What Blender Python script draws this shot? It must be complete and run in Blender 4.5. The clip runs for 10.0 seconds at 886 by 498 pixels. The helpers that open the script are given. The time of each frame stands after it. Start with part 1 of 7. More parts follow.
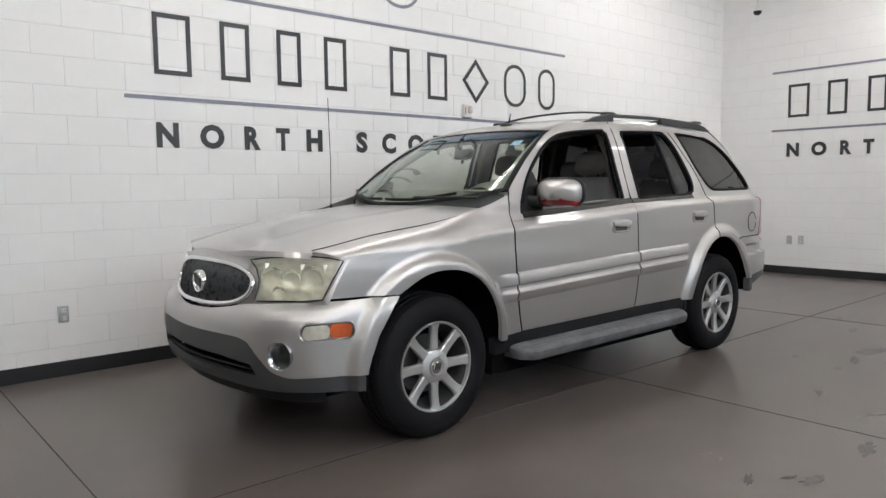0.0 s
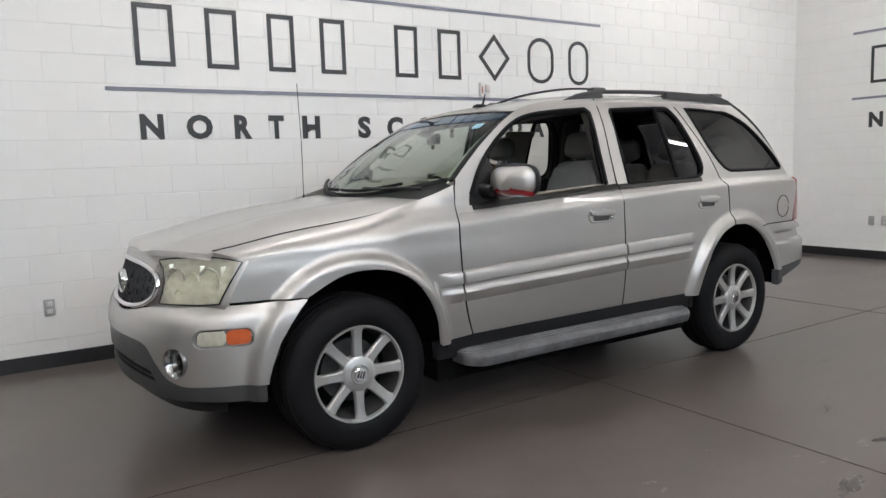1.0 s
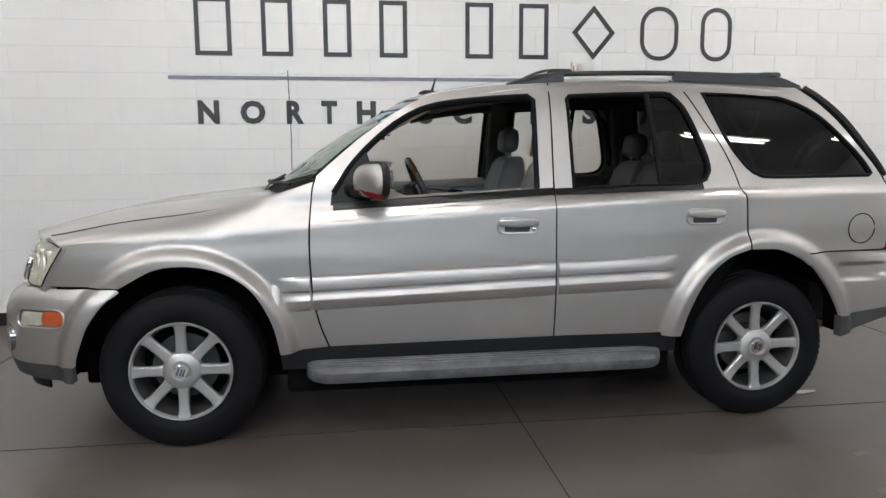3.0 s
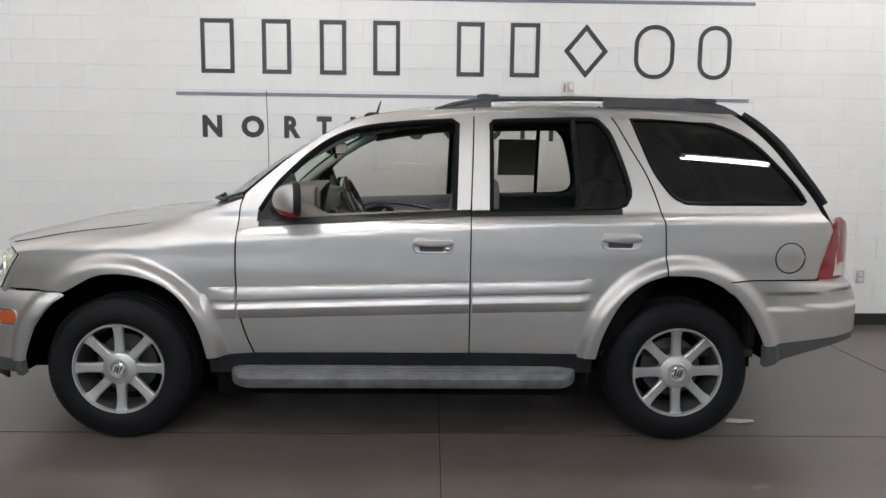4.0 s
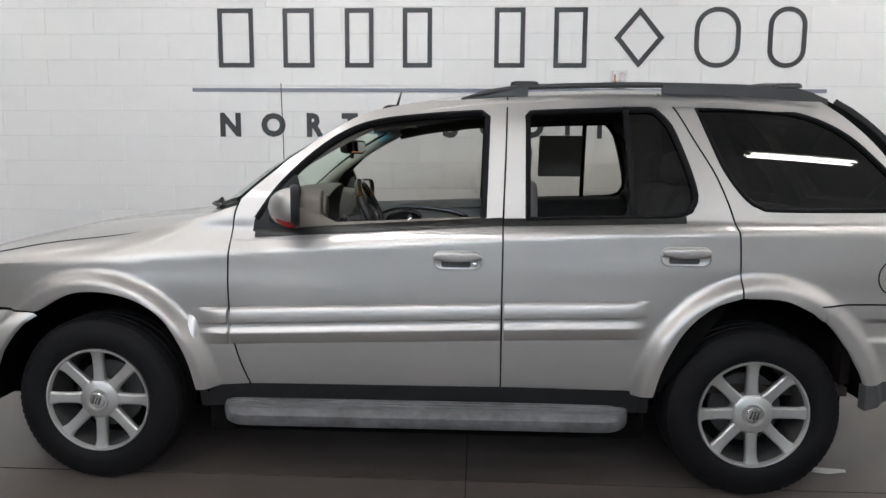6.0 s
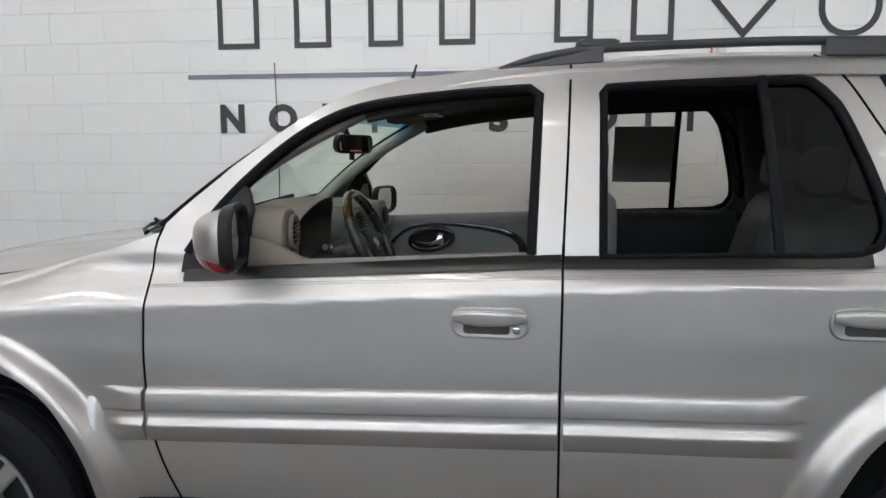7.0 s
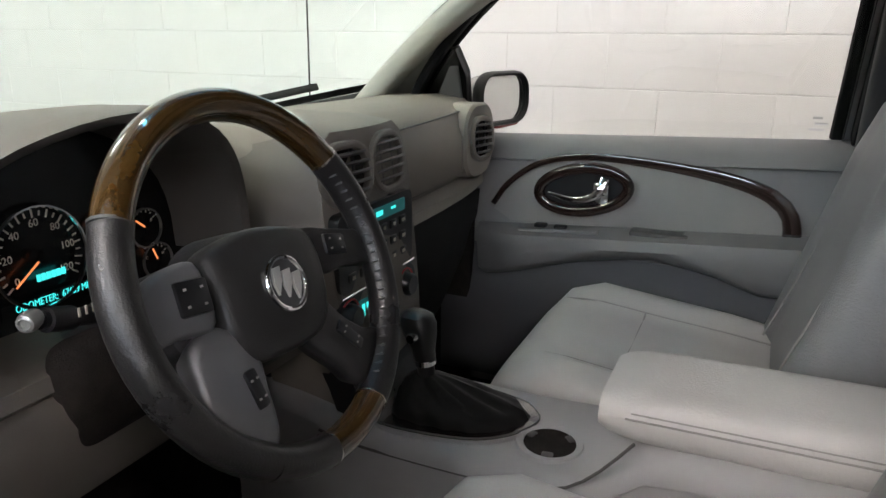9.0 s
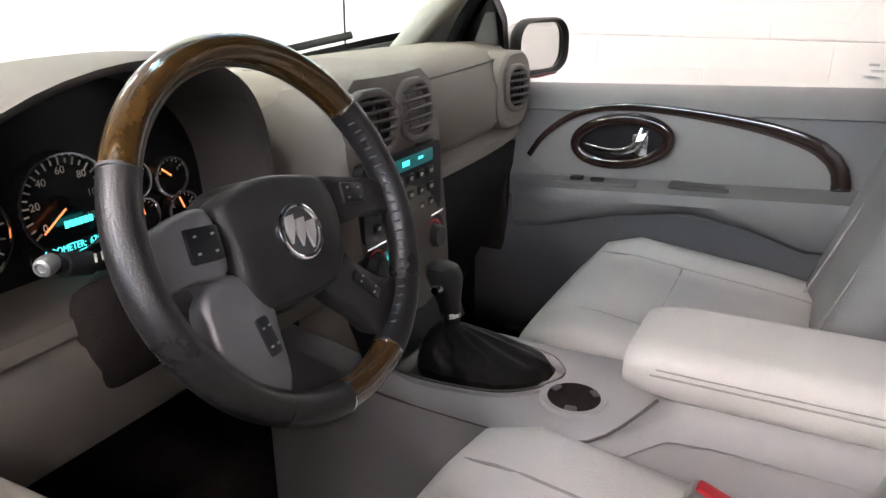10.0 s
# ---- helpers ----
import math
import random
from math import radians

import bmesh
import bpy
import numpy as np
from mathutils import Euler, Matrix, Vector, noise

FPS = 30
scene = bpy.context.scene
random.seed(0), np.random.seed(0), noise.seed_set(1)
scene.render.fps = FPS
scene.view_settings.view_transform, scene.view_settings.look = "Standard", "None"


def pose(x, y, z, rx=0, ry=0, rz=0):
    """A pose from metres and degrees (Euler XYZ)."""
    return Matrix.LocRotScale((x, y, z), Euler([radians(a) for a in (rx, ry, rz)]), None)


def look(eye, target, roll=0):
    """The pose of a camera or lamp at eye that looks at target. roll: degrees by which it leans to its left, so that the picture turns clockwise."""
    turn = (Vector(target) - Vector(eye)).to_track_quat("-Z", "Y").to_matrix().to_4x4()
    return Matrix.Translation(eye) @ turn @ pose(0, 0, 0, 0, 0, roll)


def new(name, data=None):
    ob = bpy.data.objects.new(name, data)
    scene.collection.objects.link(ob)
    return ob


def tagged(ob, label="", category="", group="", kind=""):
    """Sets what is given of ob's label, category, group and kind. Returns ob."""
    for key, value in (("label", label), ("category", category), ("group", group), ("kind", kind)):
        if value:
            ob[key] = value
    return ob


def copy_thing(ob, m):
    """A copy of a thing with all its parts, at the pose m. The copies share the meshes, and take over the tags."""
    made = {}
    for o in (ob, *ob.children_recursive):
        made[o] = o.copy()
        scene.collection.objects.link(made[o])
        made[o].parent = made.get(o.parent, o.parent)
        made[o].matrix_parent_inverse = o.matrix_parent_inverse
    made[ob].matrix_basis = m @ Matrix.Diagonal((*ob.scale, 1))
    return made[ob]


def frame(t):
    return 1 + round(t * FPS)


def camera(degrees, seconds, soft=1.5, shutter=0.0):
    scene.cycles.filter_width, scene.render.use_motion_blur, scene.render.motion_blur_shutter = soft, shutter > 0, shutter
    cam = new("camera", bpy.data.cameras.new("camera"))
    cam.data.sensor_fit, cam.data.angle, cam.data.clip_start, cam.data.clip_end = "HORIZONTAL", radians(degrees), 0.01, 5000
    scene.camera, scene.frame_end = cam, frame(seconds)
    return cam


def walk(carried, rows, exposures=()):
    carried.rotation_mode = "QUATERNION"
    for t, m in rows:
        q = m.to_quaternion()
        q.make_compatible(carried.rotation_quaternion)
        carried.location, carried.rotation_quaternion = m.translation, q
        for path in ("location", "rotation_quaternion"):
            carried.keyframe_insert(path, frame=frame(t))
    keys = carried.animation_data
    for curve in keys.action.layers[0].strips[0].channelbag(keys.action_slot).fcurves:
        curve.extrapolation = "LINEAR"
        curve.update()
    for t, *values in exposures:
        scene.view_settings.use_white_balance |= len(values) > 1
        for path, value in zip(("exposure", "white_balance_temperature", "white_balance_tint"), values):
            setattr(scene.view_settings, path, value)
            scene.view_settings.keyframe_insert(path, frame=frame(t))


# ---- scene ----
cam = camera(63.8, 10.0)
PATH = [
    (0, (-2.317, -3.594, 1.294), (-1.013, -2.087, 1.12), -0.7),
    (0.5, (-1.928, -3.758, 1.313), (-0.728, -2.17, 1.117), -1.4),
    (1, (-1.419, -3.848, 1.336), (-0.351, -2.172, 1.108), -1.9),
    (1.5, (-0.861, -4.029, 1.335), (0.01, -2.247, 1.08), -2.0),
    (2, (-0.317, -4.121, 1.335), (0.355, -2.257, 1.064), -1.7),
    (2.2, (-0.105, -4.146, 1.339), (0.483, -2.252, 1.081), -1.1),
    (3.3, (1.057, -4.199, 1.421), (1.234, -2.225, 1.149), 0.0),
    (3.5, (1.203, -4.217, 1.452), (1.342, -2.239, 1.184), 0.4),
    (4, (1.591, -4.403, 1.47), (1.623, -2.42, 1.213), 0.7),
    (4.5, (1.688, -4.542, 1.488), (1.659, -2.558, 1.237), 0.6),
    (5, (1.695, -4.566, 1.489), (1.631, -2.582, 1.241), 0.4),
    (5.2, (1.684, -4.517, 1.472), (1.615, -2.533, 1.226), 0.2),
    (6.3, (1.687, -3.512, 1.457), (1.559, -1.533, 1.201), 0.4),
    (6.5, (1.694, -3.299, 1.463), (1.534, -1.32, 1.217), 0.2),
    (7, (1.73, -2.704, 1.469), (1.459, -0.74, 1.208), -0.0),
    (7.5, (1.702, -2.144, 1.446), (1.285, -0.211, 1.146), 0.3),
    (8, (1.657, -1.634, 1.436), (1.069, 0.239, 1.051), 0.1),
    (8.5, (1.621, -1.203, 1.412), (0.9, 0.601, 0.936), 0.1),
    (9, (1.571, -0.903, 1.402), (0.786, 0.844, 0.827), 0.5),
    (9.5, (1.552, -0.86, 1.397), (0.722, 0.839, 0.744), 0.4),
    (10, (1.591, -0.881, 1.395), (0.711, 0.774, 0.696), -0.1),
]
walk(cam, [(t, look(eye, target, roll)) for t, eye, target, roll in PATH],
     exposures=[(0, -.02, 6500, 10), (3.3, -.06, 6500, 10), (4.5, -.1, 6500, 10), (6.3, -.1, 6400, 10), (7.5, -.16, 6380, 9), (8, -.12, 6400, 8), (8.5, .5, 6500, 6), (9, 1.12, 6650, 14), (9.5, 1.7, 6750, 19), (10, 1.85, 6750, 20)])
from mathutils.geometry import delaunay_2d_cdt as delaunay

# ---- world and light ----
world = bpy.data.worlds.new("world")
scene.world = world
world.use_nodes = True
world.node_tree.nodes["Background"].inputs[0].default_value = (0.85, 0.9, 1.0, 1)
world.node_tree.nodes["Background"].inputs[1].default_value = 0.05


# ---- materials ----
def mat(name, color, rough=0.5, metal=0.0, var=0.08, scale=6.0, bump=0.0, bscale=120.0, coat=0.0, spec=0.5, fine=0.0):
    m = bpy.data.materials.new(name)
    m.use_nodes = True
    nt = m.node_tree
    b = nt.nodes["Principled BSDF"]
    b.inputs["Roughness"].default_value = rough
    b.inputs["Metallic"].default_value = metal
    b.inputs["Coat Weight"].default_value = coat
    b.inputs["Coat Roughness"].default_value = 0.025
    b.inputs["Specular IOR Level"].default_value = spec
    b.inputs["Base Color"].default_value = (*color, 1)
    tc = nt.nodes.new("ShaderNodeTexCoord")
    if var:
        n1 = nt.nodes.new("ShaderNodeTexNoise")
        n1.inputs["Scale"].default_value = scale
        n1.inputs["Detail"].default_value = 8
        n1.inputs["Roughness"].default_value = 0.65
        nt.links.new(tc.outputs["Object"], n1.inputs["Vector"])
        mix = nt.nodes.new("ShaderNodeMix")
        mix.data_type = "RGBA"
        mix.inputs["A"].default_value = (*[c * (1 - var) for c in color], 1)
        mix.inputs["B"].default_value = (*[min(1, c * (1 + var)) for c in color], 1)
        ramp = nt.nodes.new("ShaderNodeMapRange")
        ramp.inputs["From Min"].default_value, ramp.inputs["From Max"].default_value = 0.3, 0.7
        nt.links.new(n1.outputs["Fac"], ramp.inputs["Value"])
        nt.links.new(ramp.outputs["Result"], mix.inputs["Factor"])
        nt.links.new(mix.outputs["Result"], b.inputs["Base Color"])
        rr = nt.nodes.new("ShaderNodeMapRange")
        rr.inputs["From Min"].default_value, rr.inputs["From Max"].default_value = 0.3, 0.7
        rr.inputs["To Min"].default_value, rr.inputs["To Max"].default_value = rough * 0.9, min(1, rough * 1.12)
        nt.links.new(n1.outputs["Fac"], rr.inputs["Value"])
        nt.links.new(rr.outputs["Result"], b.inputs["Roughness"])
    if bump:
        n2 = nt.nodes.new("ShaderNodeTexNoise")
        n2.inputs["Scale"].default_value = bscale
        n2.inputs["Detail"].default_value = 4
        nt.links.new(tc.outputs["Object"], n2.inputs["Vector"])
        bp = nt.nodes.new("ShaderNodeBump")
        bp.inputs["Strength"].default_value = bump
        bp.inputs["Distance"].default_value = 0.002
        nt.links.new(n2.outputs["Fac"], bp.inputs["Height"])
        nt.links.new(bp.outputs["Normal"], b.inputs["Normal"])
    return m


def vary(m, amount):
    """A small tone difference from piece to piece."""
    nt = m.node_tree
    b = nt.nodes["Principled BSDF"]
    src = b.inputs["Base Color"].links[0].from_socket
    oi = nt.nodes.new("ShaderNodeObjectInfo")
    mr = nt.nodes.new("ShaderNodeMapRange")
    mr.inputs["To Min"].default_value, mr.inputs["To Max"].default_value = 1 - amount, 1 + amount * 0.4
    nt.links.new(oi.outputs["Random"], mr.inputs["Value"])
    hs = nt.nodes.new("ShaderNodeHueSaturation")
    nt.links.new(mr.outputs["Result"], hs.inputs["Value"])
    nt.links.new(src, hs.inputs["Color"])
    nt.links.new(hs.outputs["Color"], b.inputs["Base Color"])
    return m


def glow(name, color, strength):
    m = bpy.data.materials.new(name)
    m.use_nodes = True
    b = m.node_tree.nodes["Principled BSDF"]
    b.inputs["Base Color"].default_value = (*color, 1)
    b.inputs["Emission Color"].default_value = (*color, 1)
    b.inputs["Emission Strength"].default_value = strength
    return m


def glass(name, tint, rough=0.0, gloss=1.0):
    """Thin pane: tinted transparency with a mirror gloss that grows at grazing angles."""
    m = bpy.data.materials.new(name)
    m.use_nodes = True
    nt = m.node_tree
    out = nt.nodes["Material Output"]
    nt.nodes.remove(nt.nodes["Principled BSDF"])
    tr = nt.nodes.new("ShaderNodeBsdfTransparent")
    tr.inputs["Color"].default_value = (*tint, 1)
    gl = nt.nodes.new("ShaderNodeBsdfGlossy")
    gl.inputs["Roughness"].default_value = rough
    gl.inputs["Color"].default_value = (gloss, gloss, gloss, 1)
    lw = nt.nodes.new("ShaderNodeLayerWeight")
    lw.inputs["Blend"].default_value = 0.5
    pw = nt.nodes.new("ShaderNodeMath")
    pw.operation = "POWER"
    pw.inputs[1].default_value = 5.0
    fr = nt.nodes.new("ShaderNodeMapRange")
    fr.inputs["To Min"].default_value, fr.inputs["To Max"].default_value = 0.055, 0.95
    nt.links.new(lw.outputs["Facing"], pw.inputs[0])
    nt.links.new(pw.outputs[0], fr.inputs["Value"])
    mx = nt.nodes.new("ShaderNodeMixShader")
    nt.links.new(fr.outputs[0], mx.inputs[0])
    nt.links.new(tr.outputs[0], mx.inputs[1])
    nt.links.new(gl.outputs[0], mx.inputs[2])
    nt.links.new(mx.outputs[0], out.inputs["Surface"])
    return m


def hazy(name, tint, haze, amount):
    """Weathered clear plastic: a pane with a pale haze on it."""
    m = glass(name, tint, 0.05)
    nt = m.node_tree
    out = nt.nodes["Material Output"]
    src = out.inputs["Surface"].links[0].from_socket
    df = nt.nodes.new("ShaderNodeBsdfDiffuse")
    df.inputs["Color"].default_value = (*haze, 1)
    nz = nt.nodes.new("ShaderNodeTexNoise")
    nz.inputs["Scale"].default_value = 9
    mr = nt.nodes.new("ShaderNodeMapRange")
    mr.inputs["To Min"].default_value, mr.inputs["To Max"].default_value = amount * 0.6, amount * 1.4
    mx = nt.nodes.new("ShaderNodeMixShader")
    nt.links.new(nz.outputs["Fac"], mr.inputs["Value"])
    nt.links.new(mr.outputs["Result"], mx.inputs[0])
    nt.links.new(src, mx.inputs[1])
    nt.links.new(df.outputs[0], mx.inputs[2])
    nt.links.new(mx.outputs[0], out.inputs["Surface"])
    return m


M_PAINT = mat("silver_paint", (0.50, 0.485, 0.468), 0.43, 0.86, 0.03, 2.0, 0.015, 900.0, coat=0.8)
M_PAINT.node_tree.nodes["Principled BSDF"].inputs["Coat Roughness"].default_value = 0.035
M_WALL = vary(mat("white_block_paint", (0.80, 0.79, 0.775), 0.5, 0, 0.02, 5.0, 0.35, 260.0), 0.012)
M_GROUT = mat("painted_joint", (0.70, 0.69, 0.675), 0.7, 0, 0.06, 8.0)
M_LETTER = mat("charcoal_vinyl", (0.028, 0.029, 0.032), 0.45, 0, 0.1, 5.0)
M_LINE = mat("blue_grey_vinyl", (0.20, 0.21, 0.26), 0.5, 0, 0.06, 5.0)
M_BASE = mat("black_rubber_base", (0.014, 0.014, 0.016), 0.45, 0, 0.2, 5.0)
M_BLACK = mat("black_plastic", (0.011, 0.011, 0.012), 0.45, 0, 0.2, 20.0, 0.15, 700.0, spec=0.25)
M_RUBBER = mat("black_seal", (0.008, 0.008, 0.009), 0.6, 0, 0.15, 20.0, spec=0.12)
M_TYRE = mat("tyre_rubber", (0.007, 0.007, 0.008), 0.65, 0, 0.25, 14.0, 0.3, 300.0, spec=0.16)
M_DARK = mat("underbody_black", (0.006, 0.006, 0.006), 0.9, 0, 0.3, 6.0, spec=0.03)
M_ALLOY = mat("machined_alloy", (0.54, 0.54, 0.53), 0.40, 0.78, 0.06, 14.0, 0.1, 400.0)
M_ALLOYD = mat("dark_alloy", (0.10, 0.10, 0.10), 0.55, 0.6, 0.15, 14.0)
M_CHROME = mat("chrome", (0.86, 0.86, 0.87), 0.08, 1.0, 0.03, 10.0)
M_GREYP = mat("grey_bumper_plastic", (0.055, 0.055, 0.056), 0.55, 0, 0.12, 9.0, 0.2, 500.0)
M_STEP = mat("worn_step_plastic", (0.105, 0.105, 0.11), 0.5, 0, 0.5, 9.0, 0.3, 90.0)
M_LENS = hazy("lamp_lens", (0.97, 0.96, 0.88), (0.85, 0.83, 0.70), 0.36)
M_WSG = glass("windshield_glass", (0.68, 0.77, 0.70))
M_SIDEG = glass("side_glass", (0.64, 0.64, 0.61))
M_MIDG = glass("smoked_glass", (0.08, 0.08, 0.083))
M_DARKG = glass("privacy_glass", (0.025, 0.025, 0.027))
M_RED = mat("red_lens", (0.22, 0.008, 0.012), 0.12, 0, 0.1, 30.0, coat=1.0)
M_AMBER = mat("amber_lens", (0.50, 0.10, 0.03), 0.18, 0, 0.1, 30.0, coat=1.0)
M_CLEARR = mat("clear_reflector", (0.72, 0.70, 0.58), 0.22, 0.4, 0.15, 40.0, coat=1.0)
M_REFL = mat("lamp_reflector", (0.90, 0.89, 0.80), 0.28, 0.8, 0.12, 12.0)


# ---- shape helpers ----
def obj(name, verts, faces, material, parent=None, label="", smooth=True, normals=None):
    me = bpy.data.meshes.new(name)
    me.from_pydata([tuple(v) for v in verts], [], faces)
    me.materials.append(material)
    me.update()
    if smooth:
        me.polygons.foreach_set("use_smooth", [True] * len(me.polygons))
    if normals is not None:
        me.normals_split_custom_set_from_vertices([tuple(n) for n in normals])
    ob = new(name, me)
    ob.parent = parent
    if label:
        ob["label"] = label
    return ob


def part(name, bm, material, parent, label="", smooth=True, angle=40):
    """Links a bmesh as one mesh object under a thing or under a part."""
    me = bpy.data.meshes.new(name)
    bm.normal_update()
    if smooth:
        for f in bm.faces:
            f.smooth = True
        lim = radians(angle)
        for e in bm.edges:
            if len(e.link_faces) == 2 and e.calc_face_angle(0) > lim:
                e.smooth = False
    bm.to_mesh(me)
    bm.free()
    me.materials.append(material)
    ob = new(name, me)
    ob.parent = parent
    if label:
        ob["label"] = label
    return ob


def empty(name, parent=None, loc=(0, 0, 0)):
    ob = new(name)
    ob.empty_display_size = 0.1
    ob.location = loc
    ob.parent = parent
    return ob


def curve(pts):
    """Monotone cubic through (x, y) pairs, as a function."""
    xs, ys = [float(p[0]) for p in pts], [float(p[1]) for p in pts]
    n = len(xs)
    d = [(ys[i + 1] - ys[i]) / (xs[i + 1] - xs[i]) for i in range(n - 1)]
    m = [d[0]] + [0.0 if d[i - 1] * d[i] <= 0 else 2 * d[i - 1] * d[i] / (d[i - 1] + d[i]) for i in range(1, n - 1)] + [d[-1]]

    def f(x):
        if x <= xs[0]:
            return ys[0]
        if x >= xs[-1]:
            return ys[-1]
        i = max(0, min(n - 2, int(np.searchsorted(xs, x)) - 1))
        h = xs[i + 1] - xs[i]
        t = (x - xs[i]) / h
        return (ys[i] * (1 + 2 * t) * (1 - t) ** 2 + m[i] * h * t * (1 - t) ** 2 + ys[i + 1] * t * t * (3 - 2 * t) + m[i + 1] * h * t * t * (t - 1))
    return f


def spline(pts, step=0.02, closed=False):
    """Catmull-Rom through points of any dimension, resampled about every step."""
    P = [np.array(p, float) for p in pts]
    n, out = len(P), []
    for i in range(n if closed else n - 1):
        p1, p2 = P[i], P[(i + 1) % n]
        p0 = P[i - 1] if (i or closed) else 2 * p1 - p2
        p3 = P[(i + 2) % n] if (i + 2 < n or closed) else 2 * p2 - p1
        k = max(1, int(np.linalg.norm(p2 - p1) / step))
        for j in range(k):
            t = j / k
            out.append(0.5 * (2 * p1 + (p2 - p0) * t + (2 * p0 - 5 * p1 + 4 * p2 - p3) * t * t + (3 * p1 - p0 - 3 * p2 + p3) * t ** 3))
    if not closed:
        out.append(P[-1])
    return [tuple(float(c) for c in p) for p in out]


def dense(poly, step):
    """Points along the straight sides of a closed polygon."""
    out = []
    for i, a in enumerate(poly):
        b = poly[(i + 1) % len(poly)]
        k = max(1, int(math.dist(a, b) / step))
        out += [(a[0] + (b[0] - a[0]) * j / k, a[1] + (b[1] - a[1]) * j / k) for j in range(k)]
    return out


def inside(p, poly):
    x, y = p
    c = False
    j = len(poly) - 1
    for i in range(len(poly)):
        xi, yi = poly[i]
        xj, yj = poly[j]
        if (yi > y) != (yj > y) and x < (xj - xi) * (y - yi) / (yj - yi) + xi:
            c = not c
        j = i
    return c


def patch(name, outline, fmap, material, parent, step=0.03, holes=(), flange=0.0, label="", flip=False, sy=1, lift=0.0):
    """A curved panel: the outline (and holes) in the surface's own two coordinates, laid on fmap(u, v), with its edge turned in by flange."""
    from_cdt = delaunay
    loops = [dense(outline, step)] + [dense(h, step) for h in holes]
    co, edges = [], []
    for lp in loops:
        k = len(co)
        co += lp
        edges += [(k + i, k + (i + 1) % len(lp)) for i in range(len(lp))]
    us, vs = [p[0] for p in outline], [p[1] for p in outline]
    u0, u1, v0, v1 = min(us), max(us), min(vs), max(vs)
    nu, nv = int((u1 - u0) / step) + 1, int((v1 - v0) / step) + 1
    near = set()
    for p in co:
        a, b = int((p[0] - u0) / step * 2), int((p[1] - v0) / step * 2)
        near |= {(a + i, b + j) for i in (-1, 0, 1) for j in (-1, 0, 1)}
    for i in range(nu):
        for j in range(nv):
            p = (u0 + (i + 0.5) * step, v0 + (j + 0.5) * step)
            if (int((p[0] - u0) / step * 2), int((p[1] - v0) / step * 2)) in near:
                continue
            if inside(p, loops[0]) and not any(inside(p, h) for h in loops[1:]):
                co.append(p)
    res = from_cdt([Vector(c) for c in co], edges, [], 0, 1e-6)
    pts = [(v.x, v.y) for v in res[0]]
    faces = []
    for f in res[2]:
        c = (sum(pts[i][0] for i in f) / 3, sum(pts[i][1] for i in f) / 3)
        if inside(c, loops[0]) and not any(inside(c, h) for h in loops[1:]):
            faces.append(tuple(f))
    V, N, e = [], [], 0.004
    for u, v in pts:
        p = np.array(fmap(u, v))
        n = np.cross(np.array(fmap(u + e, v)) - np.array(fmap(u - e, v)), np.array(fmap(u, v + e)) - np.array(fmap(u, v - e)))
        n = n / (np.linalg.norm(n) + 1e-12) * (-1 if flip else 1)
        V.append(p + n * lift)
        N.append(n)
    if flip:
        faces = [f[::-1] for f in faces]
    # orient the triangles like the surface
    turn = sum(float(np.dot(np.cross(V[f[1]] - V[f[0]], V[f[2]] - V[f[0]]), N[f[0]])) for f in faces)
    if turn < 0:
        faces = [f[::-1] for f in faces]
    if flange:
        seen_e = {}
        for f in faces:
            for i in range(3):
                k = (f[i], f[(i + 1) % 3])
                seen_e[k] = 1
        k0, dup = len(V), {}
        for (i, j) in list(seen_e):
            if (j, i) not in seen_e:
                for q in (i, j):
                    if q not in dup:
                        dup[q] = len(V)
                        V.append(V[q] - N[q] * flange)
                        N.append(N[q])
                faces.append((j, i, dup[i], dup[j]))
    if sy < 0:
        V = [(v[0], -v[1], v[2]) for v in V]
        N = [(n[0], -n[1], n[2]) for n in N]
        faces = [f[::-1] for f in faces]
    return obj(name, V, faces, material, parent, label, True, N)


def sweep(path, prof, closed=False, up=(0, 0, 1), caps=True, scale=None):
    """A bmesh with the profile (side, up) carried along the path."""
    bm = bmesh.new()
    P = [Vector(p) for p in path]
    n = len(P)
    rings = []
    for i, p in enumerate(P):
        a = P[(i - 1) % n] if (closed or i) else p
        b = P[(i + 1) % n] if (closed or i < n - 1) else p
        t = (b - a).normalized()
        s = t.cross(Vector(up)).normalized()
        w = s.cross(t)
        k = scale(i / max(1, n - 1)) if scale else 1
        rings.append([bm.verts.new(p + s * q[0] * k + w * q[1] * k) for q in prof])
    m = len(prof)
    for i in range(n if closed else n - 1):
        r, q = rings[i], rings[(i + 1) % n]
        for j in range(m):
            bm.faces.new((r[j], r[(j + 1) % m], q[(j + 1) % m], q[j]))
    if caps and not closed:
        bm.faces.new(rings[0][::-1])
        bm.faces.new(rings[-1])
    bmesh.ops.recalc_face_normals(bm, faces=bm.faces[:])
    return bm


def circ(r, k=10, ry=None):
    return [(r * math.cos(2 * math.pi * i / k), (ry or r) * math.sin(2 * math.pi * i / k)) for i in range(k)]


def rrect(w, h, r, k=4):
    """A rounded rectangle of full size w by h, as points."""
    out = []
    for cx, cy, a0 in ((w / 2 - r, h / 2 - r, 0), (-w / 2 + r, h / 2 - r, 90), (-w / 2 + r, -h / 2 + r, 180), (w / 2 - r, -h / 2 + r, 270)):
        for i in range(k + 1):
            a = radians(a0 + 90 * i / k)
            out.append((cx + r * math.cos(a), cy + r * math.sin(a)))
    return out


